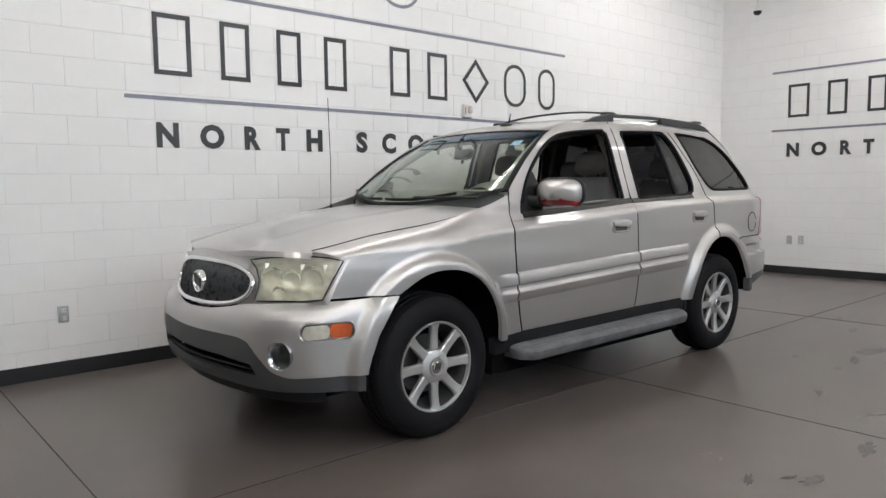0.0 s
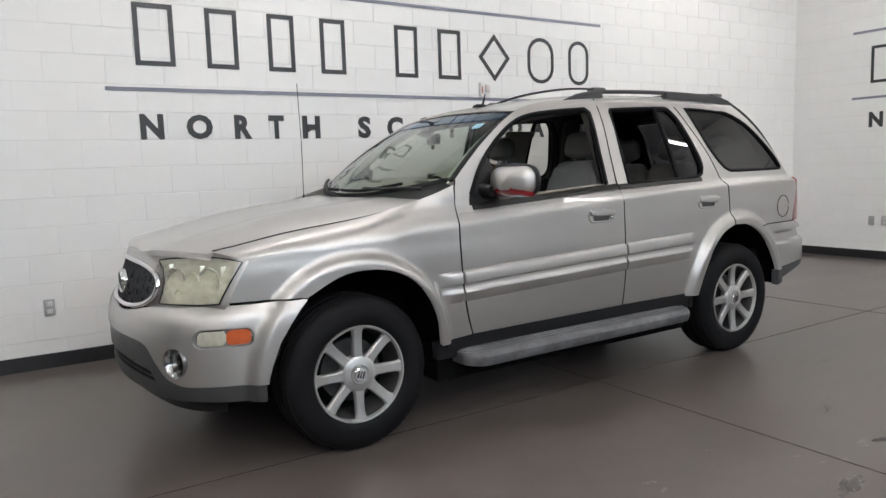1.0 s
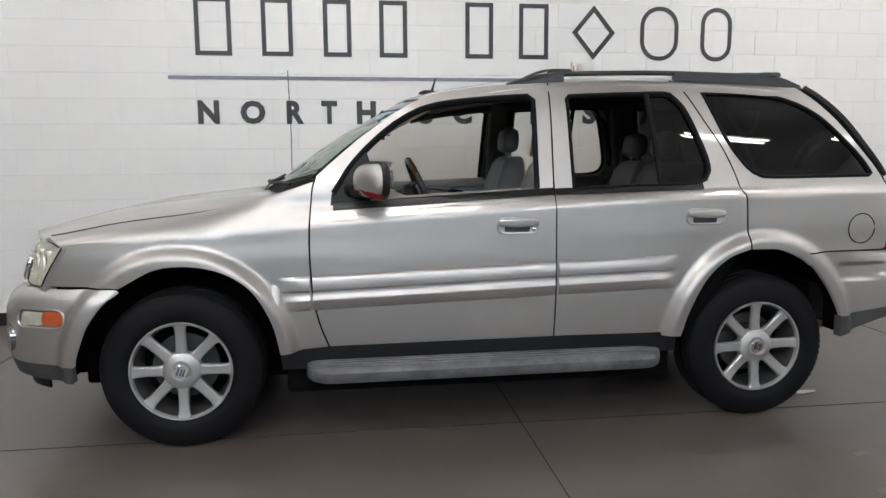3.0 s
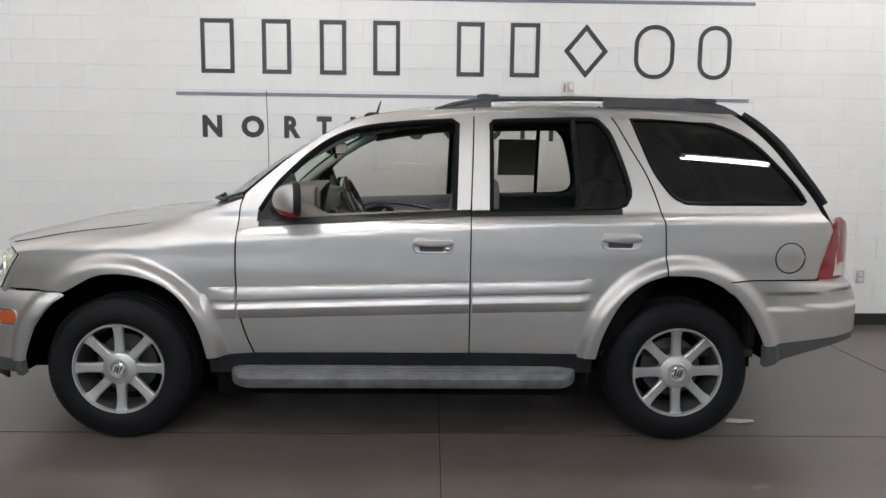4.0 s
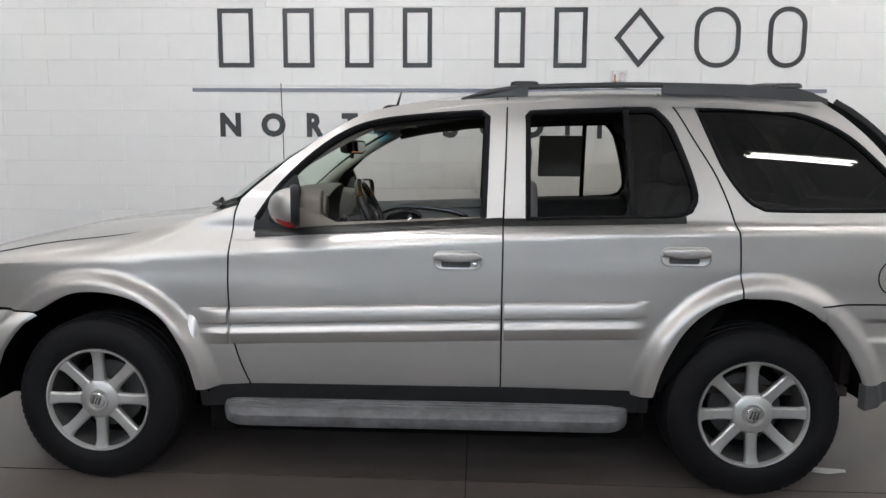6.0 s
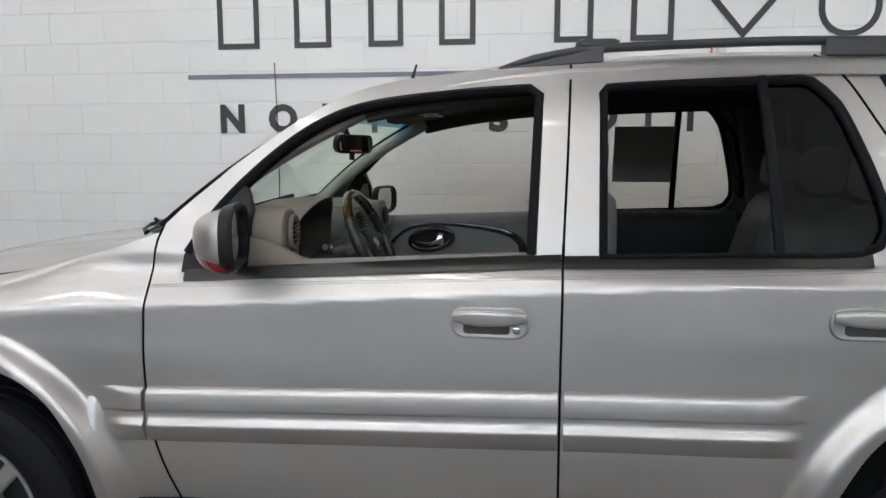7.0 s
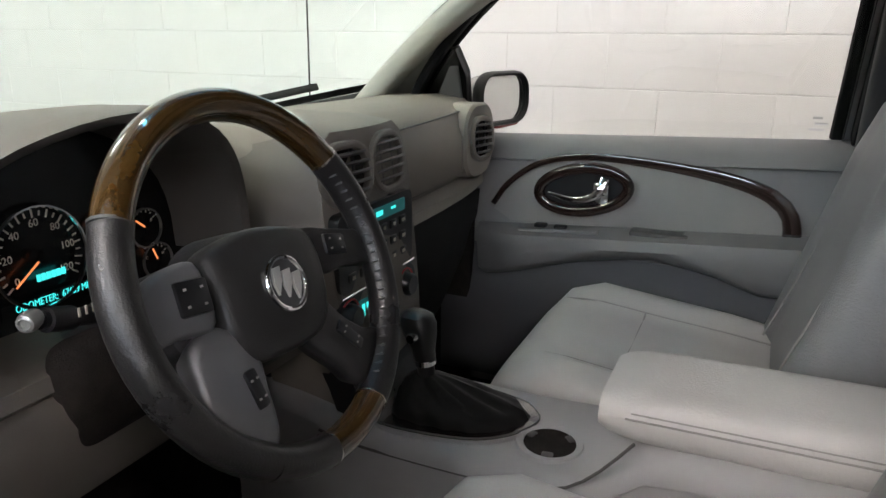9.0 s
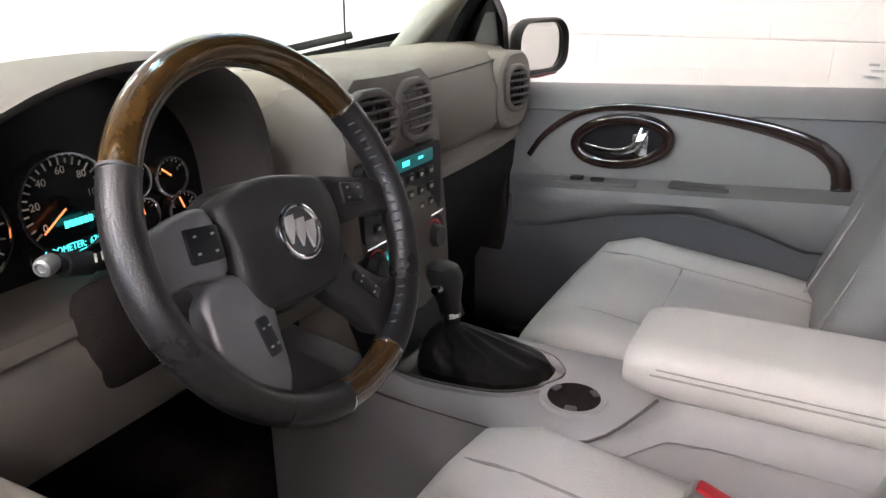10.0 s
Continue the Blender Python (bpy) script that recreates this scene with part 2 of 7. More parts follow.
def loft(rings, caps=True, closed=True):
    bm = bmesh.new()
    R = [[bm.verts.new(tuple(p)) for p in ring] for ring in rings]
    m = len(R[0])
    for a, b in zip(R, R[1:]):
        for j in range(m if closed else m - 1):
            bm.faces.new((a[j], a[(j + 1) % m], b[(j + 1) % m], b[j]))
    if caps and closed:
        bm.faces.new(R[0][::-1])
        bm.faces.new(R[-1])
    bmesh.ops.recalc_face_normals(bm, faces=bm.faces[:])
    return bm


def rbox(x, y, z, sx, sy, sz, r=0.01, seg=2, m=None):
    """A box with rounded edges, at its centre."""
    bm = bmesh.new()
    bmesh.ops.create_cube(bm, size=1)
    bmesh.ops.scale(bm, vec=(sx, sy, sz), verts=bm.verts)
    if r:
        bmesh.ops.bevel(bm, geom=bm.edges[:], offset=min(r, 0.48 * min(sx, sy, sz)), segments=seg, profile=0.5, affect="EDGES")
    if m is not None:
        bmesh.ops.transform(bm, matrix=m, verts=bm.verts)
    bmesh.ops.translate(bm, vec=(x, y, z), verts=bm.verts)
    return bm


def lathe(prof, seg=48, m=None):
    """A turned form about y: the profile gives (radius, y)."""
    bm = bmesh.new()
    rings = []
    for r, y in prof:
        if r < 1e-6:
            rings.append([bm.verts.new((0, y, 0))])
        else:
            rings.append([bm.verts.new((r * math.cos(2 * math.pi * i / seg), y, r * math.sin(2 * math.pi * i / seg))) for i in range(seg)])
    for a, b in zip(rings, rings[1:]):
        for i in range(seg):
            j = (i + 1) % seg
            if len(a) == 1 and len(b) == 1:
                continue
            if len(a) == 1:
                bm.faces.new((a[0], b[j], b[i]))
            elif len(b) == 1:
                bm.faces.new((a[i], a[j], b[0]))
            else:
                bm.faces.new((a[i], a[j], b[j], b[i]))
    bmesh.ops.recalc_face_normals(bm, faces=bm.faces[:])
    if m is not None:
        bmesh.ops.transform(bm, matrix=m, verts=bm.verts)
    return bm


def join(bms):
    out = bmesh.new()
    for b in bms:
        me = bpy.data.meshes.new("t")
        b.to_mesh(me)
        b.free()
        out.from_mesh(me)
        bpy.data.meshes.remove(me)
    return out


def slab(outline, thick, fmap):
    """A bmesh: a flat outline (u, v) given depth; fmap(u, v, w) places it, w from 0 to thick."""
    bm = bmesh.new()
    a = [bm.verts.new(fmap(u, v, 0)) for u, v in outline]
    b = [bm.verts.new(fmap(u, v, thick)) for u, v in outline]
    n = len(a)
    for i in range(n):
        bm.faces.new((a[i], a[(i + 1) % n], b[(i + 1) % n], b[i]))
    bm.faces.new(a[::-1])
    bm.faces.new(b)
    bmesh.ops.recalc_face_normals(bm, faces=bm.faces[:])
    return bm



# ---- the room ----
WY, EX, WX, SY, CEIL = 1.887, 8.03, -8.5, -10.0, 4.6
M_FLOOR = mat("polished_concrete", (0.110, 0.091, 0.082), 0.30, 0, 0.10, 0.6, 0.06, 60.0, spec=0.45)


def weather(m):
    """Blotches, wipe marks and grit over a floor's colour and gloss."""
    nt = m.node_tree
    b = nt.nodes["Principled BSDF"]
    src = b.inputs["Base Color"].links[0].from_socket
    tc = nt.nodes.new("ShaderNodeTexCoord")
    mp = nt.nodes.new("ShaderNodeMapping")
    mp.inputs["Scale"].default_value = (0.6, 1.6, 1.0)
    mp.inputs["Rotation"].default_value = (0, 0, 0.35)
    nt.links.new(tc.outputs["Object"], mp.inputs["Vector"])
    val = None
    for sc, lo, hi, vec in ((1.3, 0.86, 1.12, mp), (7.0, 0.95, 1.05, tc), (160.0, 0.94, 1.06, tc)):
        n = nt.nodes.new("ShaderNodeTexNoise")
        n.inputs["Scale"].default_value, n.inputs["Detail"].default_value, n.inputs["Roughness"].default_value = sc, 3, 0.5
        nt.links.new(vec.outputs[0] if vec is mp else tc.outputs["Object"], n.inputs["Vector"])
        r = nt.nodes.new("ShaderNodeMapRange")
        r.inputs["From Min"].default_value, r.inputs["From Max"].default_value = 0.2, 0.8
        r.inputs["To Min"].default_value, r.inputs["To Max"].default_value = lo, hi
        nt.links.new(n.outputs["Fac"], r.inputs["Value"])
        if val is None:
            val = r.outputs["Result"]
            g = nt.nodes.new("ShaderNodeMapRange")
            g.inputs["From Min"].default_value, g.inputs["From Max"].default_value = 0.2, 0.8
            g.inputs["To Min"].default_value, g.inputs["To Max"].default_value = 0.27, 0.33
            nt.links.new(n.outputs["Fac"], g.inputs["Value"])
            nt.links.new(g.outputs["Result"], b.inputs["Roughness"])
        else:
            mu = nt.nodes.new("ShaderNodeMath")
            mu.operation = "MULTIPLY"
            nt.links.new(val, mu.inputs[0])
            nt.links.new(r.outputs["Result"], mu.inputs[1])
            val = mu.outputs[0]
    hs = nt.nodes.new("ShaderNodeHueSaturation")
    nt.links.new(val, hs.inputs["Value"])
    nt.links.new(src, hs.inputs["Color"])
    nt.links.new(hs.outputs["Color"], b.inputs["Base Color"])


weather(M_FLOOR)
M_CEIL = mat("ceiling_paint", (0.62, 0.62, 0.62), 0.8, 0, 0.05, 2.0)
M_STAIN = mat("pale_scuff", (0.17, 0.16, 0.15), 0.5, 0, 0.4, 30.0)
M_CRACK = mat("dark_joint", (0.030, 0.026, 0.024), 0.8, 0, 0.2, 8.0)
M_OUTLET = mat("outlet_steel", (0.42, 0.42, 0.43), 0.4, 0.3, 0.06, 30.0)
M_WHITEP = mat("white_plastic", (0.72, 0.71, 0.68), 0.35, 0, 0.04, 20.0)
M_TUBE = glow("tube_light", (1.0, 0.98, 0.965), 38.0)
# glow for the added high windows, a cool fill light
M_FILL = glow("cool_fill_glow", (0.72, 0.86, 1.0), 5.0)
M_SOUTH = mat("grey_wall_paint", (0.10, 0.10, 0.105), 0.7, 0, 0.05, 2.0)


def slabbox(name, a, b, material, kind="structure", label="", category=""):
    bm = rbox(*[(p + q) / 2 for p, q in zip(a, b)], *[q - p for p, q in zip(a, b)], r=0)
    ob = part(name, bm, material, None, smooth=False)
    return tagged(ob, label, category, kind=kind)


floor = slabbox("floor", (WX - 0.2, SY - 0.2, -0.2), (EX + 0.2, WY + 0.2, 0), M_FLOOR, label="dark brown-grey polished concrete floor with cut joints", category="floor")
slabbox("ceiling", (WX - 0.2, SY - 0.2, CEIL), (EX + 0.2, WY + 0.2, CEIL + 0.2), M_CEIL, label="pale painted ceiling", category="ceiling")
wall_north = slabbox("wall_north", (WX - 0.2, WY + 0.0027, 0), (EX + 0.2, WY + 0.2, CEIL), M_GROUT, label="white painted concrete block wall with lettering", category="wall")
wall_east = slabbox("wall_east", (EX + 0.0027, SY - 0.2, 0), (EX + 0.2, WY + 0.01, CEIL), M_GROUT, label="white painted concrete block end wall", category="wall")
# unseen wall, kept dark so the car's paint has little to mirror
slabbox("wall_west", (WX - 0.2, SY, 0), (WX, WY + 0.01, CEIL), M_SOUTH, label="plain grey painted wall", category="wall")
# the unseen south wall has an added band of high windows to brighten the cabin
CX0, CX1, CZ0, CZ1 = -5.0, 6.2, 3.1, 4.4
slabbox("wall_south", (WX - 0.2, SY - 0.2, 0), (EX + 0.2, SY, CZ0), M_SOUTH, label="unseen grey wall under the added high windows", category="wall")
slabbox("wall_south", (WX - 0.2, SY - 0.2, CZ1), (EX + 0.2, SY, CEIL), M_SOUTH, label="unseen grey wall over the added high windows", category="wall")
slabbox("wall_south", (WX - 0.2, SY - 0.2, CZ0), (CX0, SY, CZ1), M_SOUTH, label="unseen grey wall beside the added high windows", category="wall")
slabbox("wall_south", (CX1, SY - 0.2, CZ0), (EX + 0.2, SY, CZ1), M_SOUTH, label="unseen grey wall beside the added high windows", category="wall")
slabbox("backdrop", (CX0 - 1, SY - 0.6, CZ0 - 1), (CX1 + 1, SY - 0.55, CEIL + 1), M_FILL, label="glowing sheet behind the added high windows, for cool light", category="sky")
for k in range(8):
    slabbox("window_bar", (CX0 + 1.6 * k - 0.03, SY - 0.12, CZ0), (CX0 + 1.6 * k + 0.03, SY - 0.06, CZ1), M_BASE, label="dark bar across the added high windows", category="window bar")

# floor joints, 4 mm wide saw cuts
for nm, a, b in (("x", (-1.535, SY), (-1.53, WY)), ("x", (1.64, SY), (1.645, WY)), ("x", (4.805, SY), (4.81, WY)), ("x", (-4.7, SY), (-4.695, WY)),
                 ("y", (WX, -0.7635), (EX, -0.761)), ("y", (WX, -3.925), (EX, -3.92))):
    bm = rbox((a[0] + b[0]) / 2, (a[1] + b[1]) / 2, 0.001, b[0] - a[0], b[1] - a[1], 0.0026, r=0)
    part("joint", bm, M_CRACK, floor, "dark saw-cut joint", smooth=False)

# skirting
tagged(slabbox("baseboard", (WX, WY - 0.012, 0), (EX - 0.012, WY, 0.105), M_BASE, label="black rubber baseboard along the block wall", category="baseboard"))
tagged(slabbox("baseboard", (EX - 0.012, SY, 0), (EX, WY, 0.105), M_BASE, label="black rubber baseboard along the end wall", category="baseboard"))


def text_mesh(name, body, size, bold=0.0, space=1.0):
    cu = bpy.data.curves.new(name, "FONT")
    cu.body, cu.size, cu.offset, cu.space_character, cu.extrude = body, size, bold, space, 0.001
    cu.resolution_u = 3
    t = new(name, cu)
    dg = bpy.context.evaluated_depsgraph_get()
    me = bpy.data.meshes.new_from_object(t.evaluated_get(dg))
    bpy.data.objects.remove(t)
    bpy.data.curves.remove(cu)
    return me


def glyph(ch, material, parent, m, h, w=None, bold=0.0):
    """One letter of height h (and width w), its lower left corner at the pose m."""
    me = text_mesh("letter", ch, 1.0, bold)
    co = np.array([v.co[:] for v in me.vertices])
    lo, hi = co.min(0), co.max(0)
    ky = h / (hi[1] - lo[1])
    kx = w / (hi[0] - lo[0]) if w else ky
    for v in me.vertices:
        v.co = ((v.co.x - lo[0]) * kx, (v.co.y - lo[1]) * ky, v.co.z)
    me.materials.append(material)
    ob = new("letter", me)
    ob.parent = parent
    ob.matrix_local = m
    return ob


def stroke_shape(w, h, t, kind):
    """A plain sign shape of line thickness t: an open frame, a ring or a lozenge of w by h."""
    if kind == "frame":
        o = [(0, 0), (w, 0), (w, h), (0, h)]
        i = [(t, t), (w - t, t), (w - t, h - t), (t, h - t)]
    elif kind == "round":
        o = [(x + w / 2, y + h / 2) for x, y in rrect(w, h, w * 0.48, 8)]
        i = [(x + w / 2, y + h / 2) for x, y in rrect(w - 2 * t, h - 2 * t, w * 0.48 - t, 8)]
    else:
        o = [(w / 2, 0), (w, h / 2), (w / 2, h), (0, h / 2)]
        i = [(w / 2, t * 1.6), (w - t * 1.4, h / 2), (w / 2, h - t * 1.6), (t * 1.4, h / 2)]
    bm = bmesh.new()
    n = len(o)
    rings = [[bm.verts.new((*p, z)) for p in q] for q, z in ((o, 0.003), (i, 0.003), (i, 0), (o, 0))]
    for a, b in zip(rings, rings[1:] + rings[:1]):
        for k in range(n):
            bm.faces.new((a[k], a[(k + 1) % n], b[(k + 1) % n], b[k]))
    bmesh.ops.recalc_face_normals(bm, faces=bm.faces[:])
    return bm


def wall_sign(at, s, full=True):
    """The sign: a ring mark, two rules, a row of plain shapes in place of the brand's name, and the town in bold capitals."""
    sign = empty("wall_sign")
    tagged(sign, "charcoal and blue-grey vinyl wall sign with two long rules", "sign")
    sign.matrix_world = at
    up = pose(0, 0, 0, 90, 0, 0)  # letters stand in the wall's plane
    for z, x0, x1 in ((2.80, -0.63, 4.349), (1.985, -0.622, 4.344)):
        bm = rbox((x0 + x1) / 2, -0.001, z, x1 - x0, 0.003, 0.029, r=0)
        part("rule", bm, M_LINE, sign, "long blue-grey rule", smooth=False)
    for x0, x1, k in ((-0.40, -0.115, "frame"), (0.122, 0.37, "frame"), (0.615, 0.842, "frame"), (1.072, 1.303, "frame"), (1.79, 2.027, "frame"),
                      (2.25, 2.505, "frame"), (2.713, 3.096, "lozenge"), (3.323, 3.671, "round"), (3.877, 4.165, "round")):
        ob = part("sign_shape", stroke_shape(x1 - x0, 0.455, 0.036, k), M_LETTER, sign, smooth=False)
        ob.matrix_local = pose(x0, 0, 2.16) @ up
    for ch, x, w in (("N", -0.405, .17), ("O", -0.07, .20), ("R", 0.30, .142), ("T", 0.583, .13), ("H", 0.873, .16), ("S", 1.39, .125), ("C", 1.68, .165), ("O", 1.99, .20),
                     ("T", 2.31, .13), ("T", 2.56, .13), ("S", 2.82, .125), ("D", 3.07, .165), ("A", 3.34, .19), ("L", 3.65, .11), ("E", 3.88, .12)):
        glyph(ch, M_LETTER, sign, pose(x, -0.0015, 1.615) @ up, 0.19, w, 0.048)
    ring = part("ring_mark", stroke_shape(0.52, 0.40, 0.03, "round"), M_LINE, sign, "blue-grey ring mark over the rules", smooth=False)
    ring.matrix_local = pose(1.66, 0, 2.985) @ up
    return sign


wall_sign(pose(0, WY - 0.003, 0), 1)
wall_sign(pose(EX - 0.003, 0.49, 0.045, 0, 0, -90), 1)


def outlet(m, double=False):
    o = empty("wall_outlet")
    tagged(o, "grey metal wall socket plate on the block wall", "socket")
    part("plate", rbox(0, -0.006, 0, 0.072, 0.012, 0.118, 0.005), M_OUTLET, o)
    for z in (0.028, -0.028):
        part("socket", rbox(0, -0.013, z, 0.034, 0.004, 0.03, 0.008), M_WHITEP, o)
        for x in (-0.008, 0.008):
            part("slot", rbox(x, -0.0155, z, 0.003, 0.002, 0.012, 0), M_BASE, o, smooth=False)
    o.matrix_world = m
    return o


o1 = outlet(pose(-1.106, WY, 0.437))
copy_thing(o1, pose(5.46, WY, 0.44))
copy_thing(o1, pose(EX, 0.66, 0.49, 0, 0, -90))
sw = empty("wall_switch")
tagged(sw, "dark grey metal blank plate on the end wall", "switch")
part("plate", rbox(0, -0.006, 0, 0.072, 0.012, 0.118, 0.005), M_OUTLET, sw)
sw.matrix_world = pose(EX, 0.82, 0.485, 0, 0, -90)

st = empty("fire_strobe")
tagged(st, "white fire alarm strobe with clear lens on the wall", "fire alarm")
part("housing", rbox(0, -0.02, 0, 0.115, 0.04, 0.135, 0.01), M_WHITEP, st)
part("lens", rbox(0.012, -0.055, 0.01, 0.05, 0.03, 0.07, 0.012), mat("strobe_lens", (0.62, 0.56, 0.54), 0.15, 0, 0.1), st, "clear strobe lens")
part("stripe", rbox(-0.04, -0.0405, 0, 0.012, 0.003, 0.07, 0.001), M_AMBER, st, "red marking")
st.matrix_world = pose(2.763, WY, 2.072)

dc = empty("dome_camera")
tagged(dc, "small white dome camera hung on a ceiling rod", "camera")
part("rod", sweep([(0, 0, 0.05), (0, 0, 0.945)], circ(0.012, 10), up=(0, 1, 0)), M_WHITEP, dc)
part("cap", lathe([(0, 0.06), (0.05, 0.055), (0.065, 0.02), (0.065, 0)], 24, pose(0, 0, 0, 90)), M_WHITEP, dc)
part("dome", lathe([(0.055, 0), (0.05, -0.03), (0.03, -0.05), (0, -0.056)], 24, pose(0, 0, 0, 90)), M_BLACK, dc, "dark glass dome")
dc.matrix_world = pose(7.6, 1.16, 3.66)


def strip_light(m, length=2.4):
    o = empty("strip_light")
    tagged(o, "white twin-tube strip light under the ceiling", "lamp", "ceiling strip lights")
    for x in (-length / 3, length / 3):
        part("hanger", sweep([(x, 0, 0.06), (x, 0, 0.505)], circ(0.006, 6), up=(0, 1, 0)), M_WHITEP, o)
    part("housing", rbox(0, 0, 0.05, length + 0.1, 0.16, 0.05, 0.008), M_WHITEP, o)
    for y in (-0.045, 0.045):
        part("tube", sweep([(-length / 2, y, 0), (length / 2, y, 0)], circ(0.019, 10), up=(0, 0, 1)), M_TUBE, o, "lit white tube")
        for x in (-length / 2 - 0.02, length / 2 + 0.02):
            part("holder", rbox(x, y, 0.005, 0.03, 0.04, 0.06, 0.004), M_WHITEP, o)
    o.matrix_world = m
    return o


# tubes are known from reflections; most positions are added to brighten cabin and walls
s0 = strip_light(pose(-4.6, -8.4, 4.1))
for y, xs in ((-8.4, (-4.6,)), (-7.2, (-4.6, -1.6, 1.4, 4.4)), (-4.9, (-3.1, 0.1)), (-3.2, (-4.6, 0.6)), (0.3, (-3.4, 0.8, 5.0)), (-0.9, (6.7,))):
    for x in xs:
        if (x, y) != (-4.6, -8.4):
            copy_thing(s0, pose(x, y, 4.1))

# this one is placed from its reflection; its copies are added
s1 = strip_light(pose(4.88, -3.22, 4.1, 0, 0, -12), 1.2)
for x, y in ((7.0, -3.2), (-1.9, -2.4), (3.6, -7.0), (6.9, -6.4)):
    copy_thing(s1, pose(x, y, 4.1))

# scuffs on the floor, a scrap by the rear wheel
srnd = random.Random(11)
for x, y, w in ((1.35, -2.55, .09), (1.9, -2.2, .11), (2.5, -2.35, .10), (2.2, -2.75, .13), (2.95, -1.7, .10), (3.4, -1.9, .12), (0.4, -2.6, .10), (2.75, -2.6, .08), (3.1, -1.35, .09), (1.0, -2.9, .07), (4.4, -1.3, .12), (4.9, -1.0, .10)):
    pts = []
    n = 16
    ang = srnd.uniform(-0.4, 0.4)
    for i in range(n):
        a = 2 * math.pi * i / n
        r = w * srnd.uniform(0.35, 1.0)
        u, v = r * math.cos(a), 0.35 * r * math.sin(a)
        pts.append((x + u * math.cos(ang) - v * math.sin(ang), y + u * math.sin(ang) + v * math.cos(ang)))
    part("scuff", slab(pts, 0.0008, lambda u, v, w_: (u, v, 0.0002 + w_)), M_STAIN, floor, "pale worn scuff", smooth=False)


def blotch(x, y, w, rnd_, flat):
    """An uneven patch on the floor."""
    pts, ang = [], rnd_.uniform(-0.5, 0.5)
    for k in range(22):
        a = 2 * math.pi * k / 22
        r = w * rnd_.uniform(0.45, 1.0)
        u, v = r * math.cos(a), flat * r * math.sin(a)
        pts.append((x + u * math.cos(ang) - v * math.sin(ang), y + u * math.sin(ang) + v * math.cos(ang)))
    return slab(pts, 0.0006, lambda u, v, w_: (u, v, 0.0002 + w_))


M_DAMP = mat("dark_floor_stain", (0.060, 0.051, 0.047), 0.24, 0, 0.35, 14.0)
M_CHALK = mat("chalky_floor_mark", (0.19, 0.175, 0.165), 0.55, 0, 0.5, 40.0)
for x, y, w in ((3.67, -1.69, 0.26), (3.27, -1.70, 0.14), (2.06, -2.26, 0.12), (0.86, -2.37, 0.11), (1.43, -2.40, 0.14), (0.81, -2.29, 0.06), (0.66, -2.18, 0.08), (2.25, -1.86, 0.10)):
    part("stain", blotch(x, y, w, srnd, 0.32), M_DAMP, floor, "dark damp stain", smooth=False)
for x, y, w in ((0.81, -1.90, 0.05), (0.80, -1.98, 0.04), (1.55, -2.21, 0.04), (1.66, -2.25, 0.04), (1.53, -2.11, 0.03), (1.28, -1.83, 0.03), (5.64, -0.10, 0.05)):
    part("scuff", blotch(x, y, w, srnd, 0.30), M_CHALK, floor, "pale worn scuff", smooth=False)
scrap = part("paper_scrap", slab([(3.26, -0.56), (3.33, -0.585), (3.42, -0.57), (3.43, -0.54), (3.36, -0.535), (3.29, -0.53)], 0.004, lambda u, v, w: (u, v, w + 0.001 + 0.008 * math.sin(30 * u) ** 2)), M_WHITEP, None, smooth=False)
tagged(scrap, "crumpled pale paper scrap on the concrete floor", "litter")

# ---- the car: surfaces ----
# x runs from the nose (front axle at 0) to the tail, the driver's side is y < 0
TF, TR, HZ = 0.0, 2.87, 0.376
wz = curve([(0.25, .82), (0.40, .848), (0.5, .868), (0.6, .884), (0.7, .893), (0.85, .892), (1.0, .8835), (1.05, .8812), (1.077, .8794), (1.0835, .8778), (1.0905, .8742), (1.15, .841), (1.19, .8215), (1.24, .804), (1.32, .776), (1.45, .724), (1.58, .664), (1.68, .610), (1.76, .555)])
kx = curve([(-.95, .77), (-.65, .855), (-.5, .895), (-.25, .940), (0.1, .978), (.5, 1), (2.0, 1), (2.45, .982), (2.87, .970), (3.2, .959), (3.45, .945), (3.6, .918), (3.75, .868), (3.95, .80)])
moul = curve([(0.60, 0), (0.66, 0.002), (0.684, 0.030), (0.700, 0.029), (0.712, 0.008), (0.745, 0.006), (0.760, 0.027), (0.785, 0.032), (0.797, 0.028), (0.812, 0)])


def sstep(a, b, x):
    t = max(0.0, min(1.0, (x - a) / (b - a)))
    return t * t * t * (t * (6 * t - 15) + 10)


def flare(x, z):
    """How far the wheel arches stand out."""
    fl = 0
    for cx, rx, rz, c1 in ((TF, .465, .492, 1.205), (TR, .452, .505, 1.22)):
        d = math.hypot((x - cx) / rx, (z - 0.383) / rz)
        fl = max(fl, (1 - sstep(1.06, c1, d)) * 0.042)
    return fl


def waist(x):
    """How much the doors are drawn in between the wheel arches."""
    return 0.047 * sstep(-0.05, 0.55, x) - 0.007 * sstep(0.8, 1.8, x) - 0.040 * sstep(1.75, 2.65, x)


def side(x, z):
    """The driver's side of the body."""
    zz = z - 0.062 * (x - 1.25) * sstep(0.88, 1.02, z) * (1 - sstep(1.13, 1.21, z))
    fl = flare(x, z)
    w = wz(zz) * kx(x) * (1 - waist(x) * (1 - 0.85 * sstep(1.30, 1.70, z)) * (1 - 0.5 * fl / 0.042))
    return (x, -(w + fl), z)


roofc = curve([(0.95, 1.605), (1.12, 1.670), (1.3, 1.714), (1.55, 1.750), (1.85, 1.774), (2.3, 1.786), (2.7, 1.780), (3.0, 1.762), (3.25, 1.728), (3.40, 1.685)])


def roof(x, y):
    q = abs(y) / 0.60
    return (x, y, roofc(x) - 0.012 * q * q - 0.050 * q ** 6)


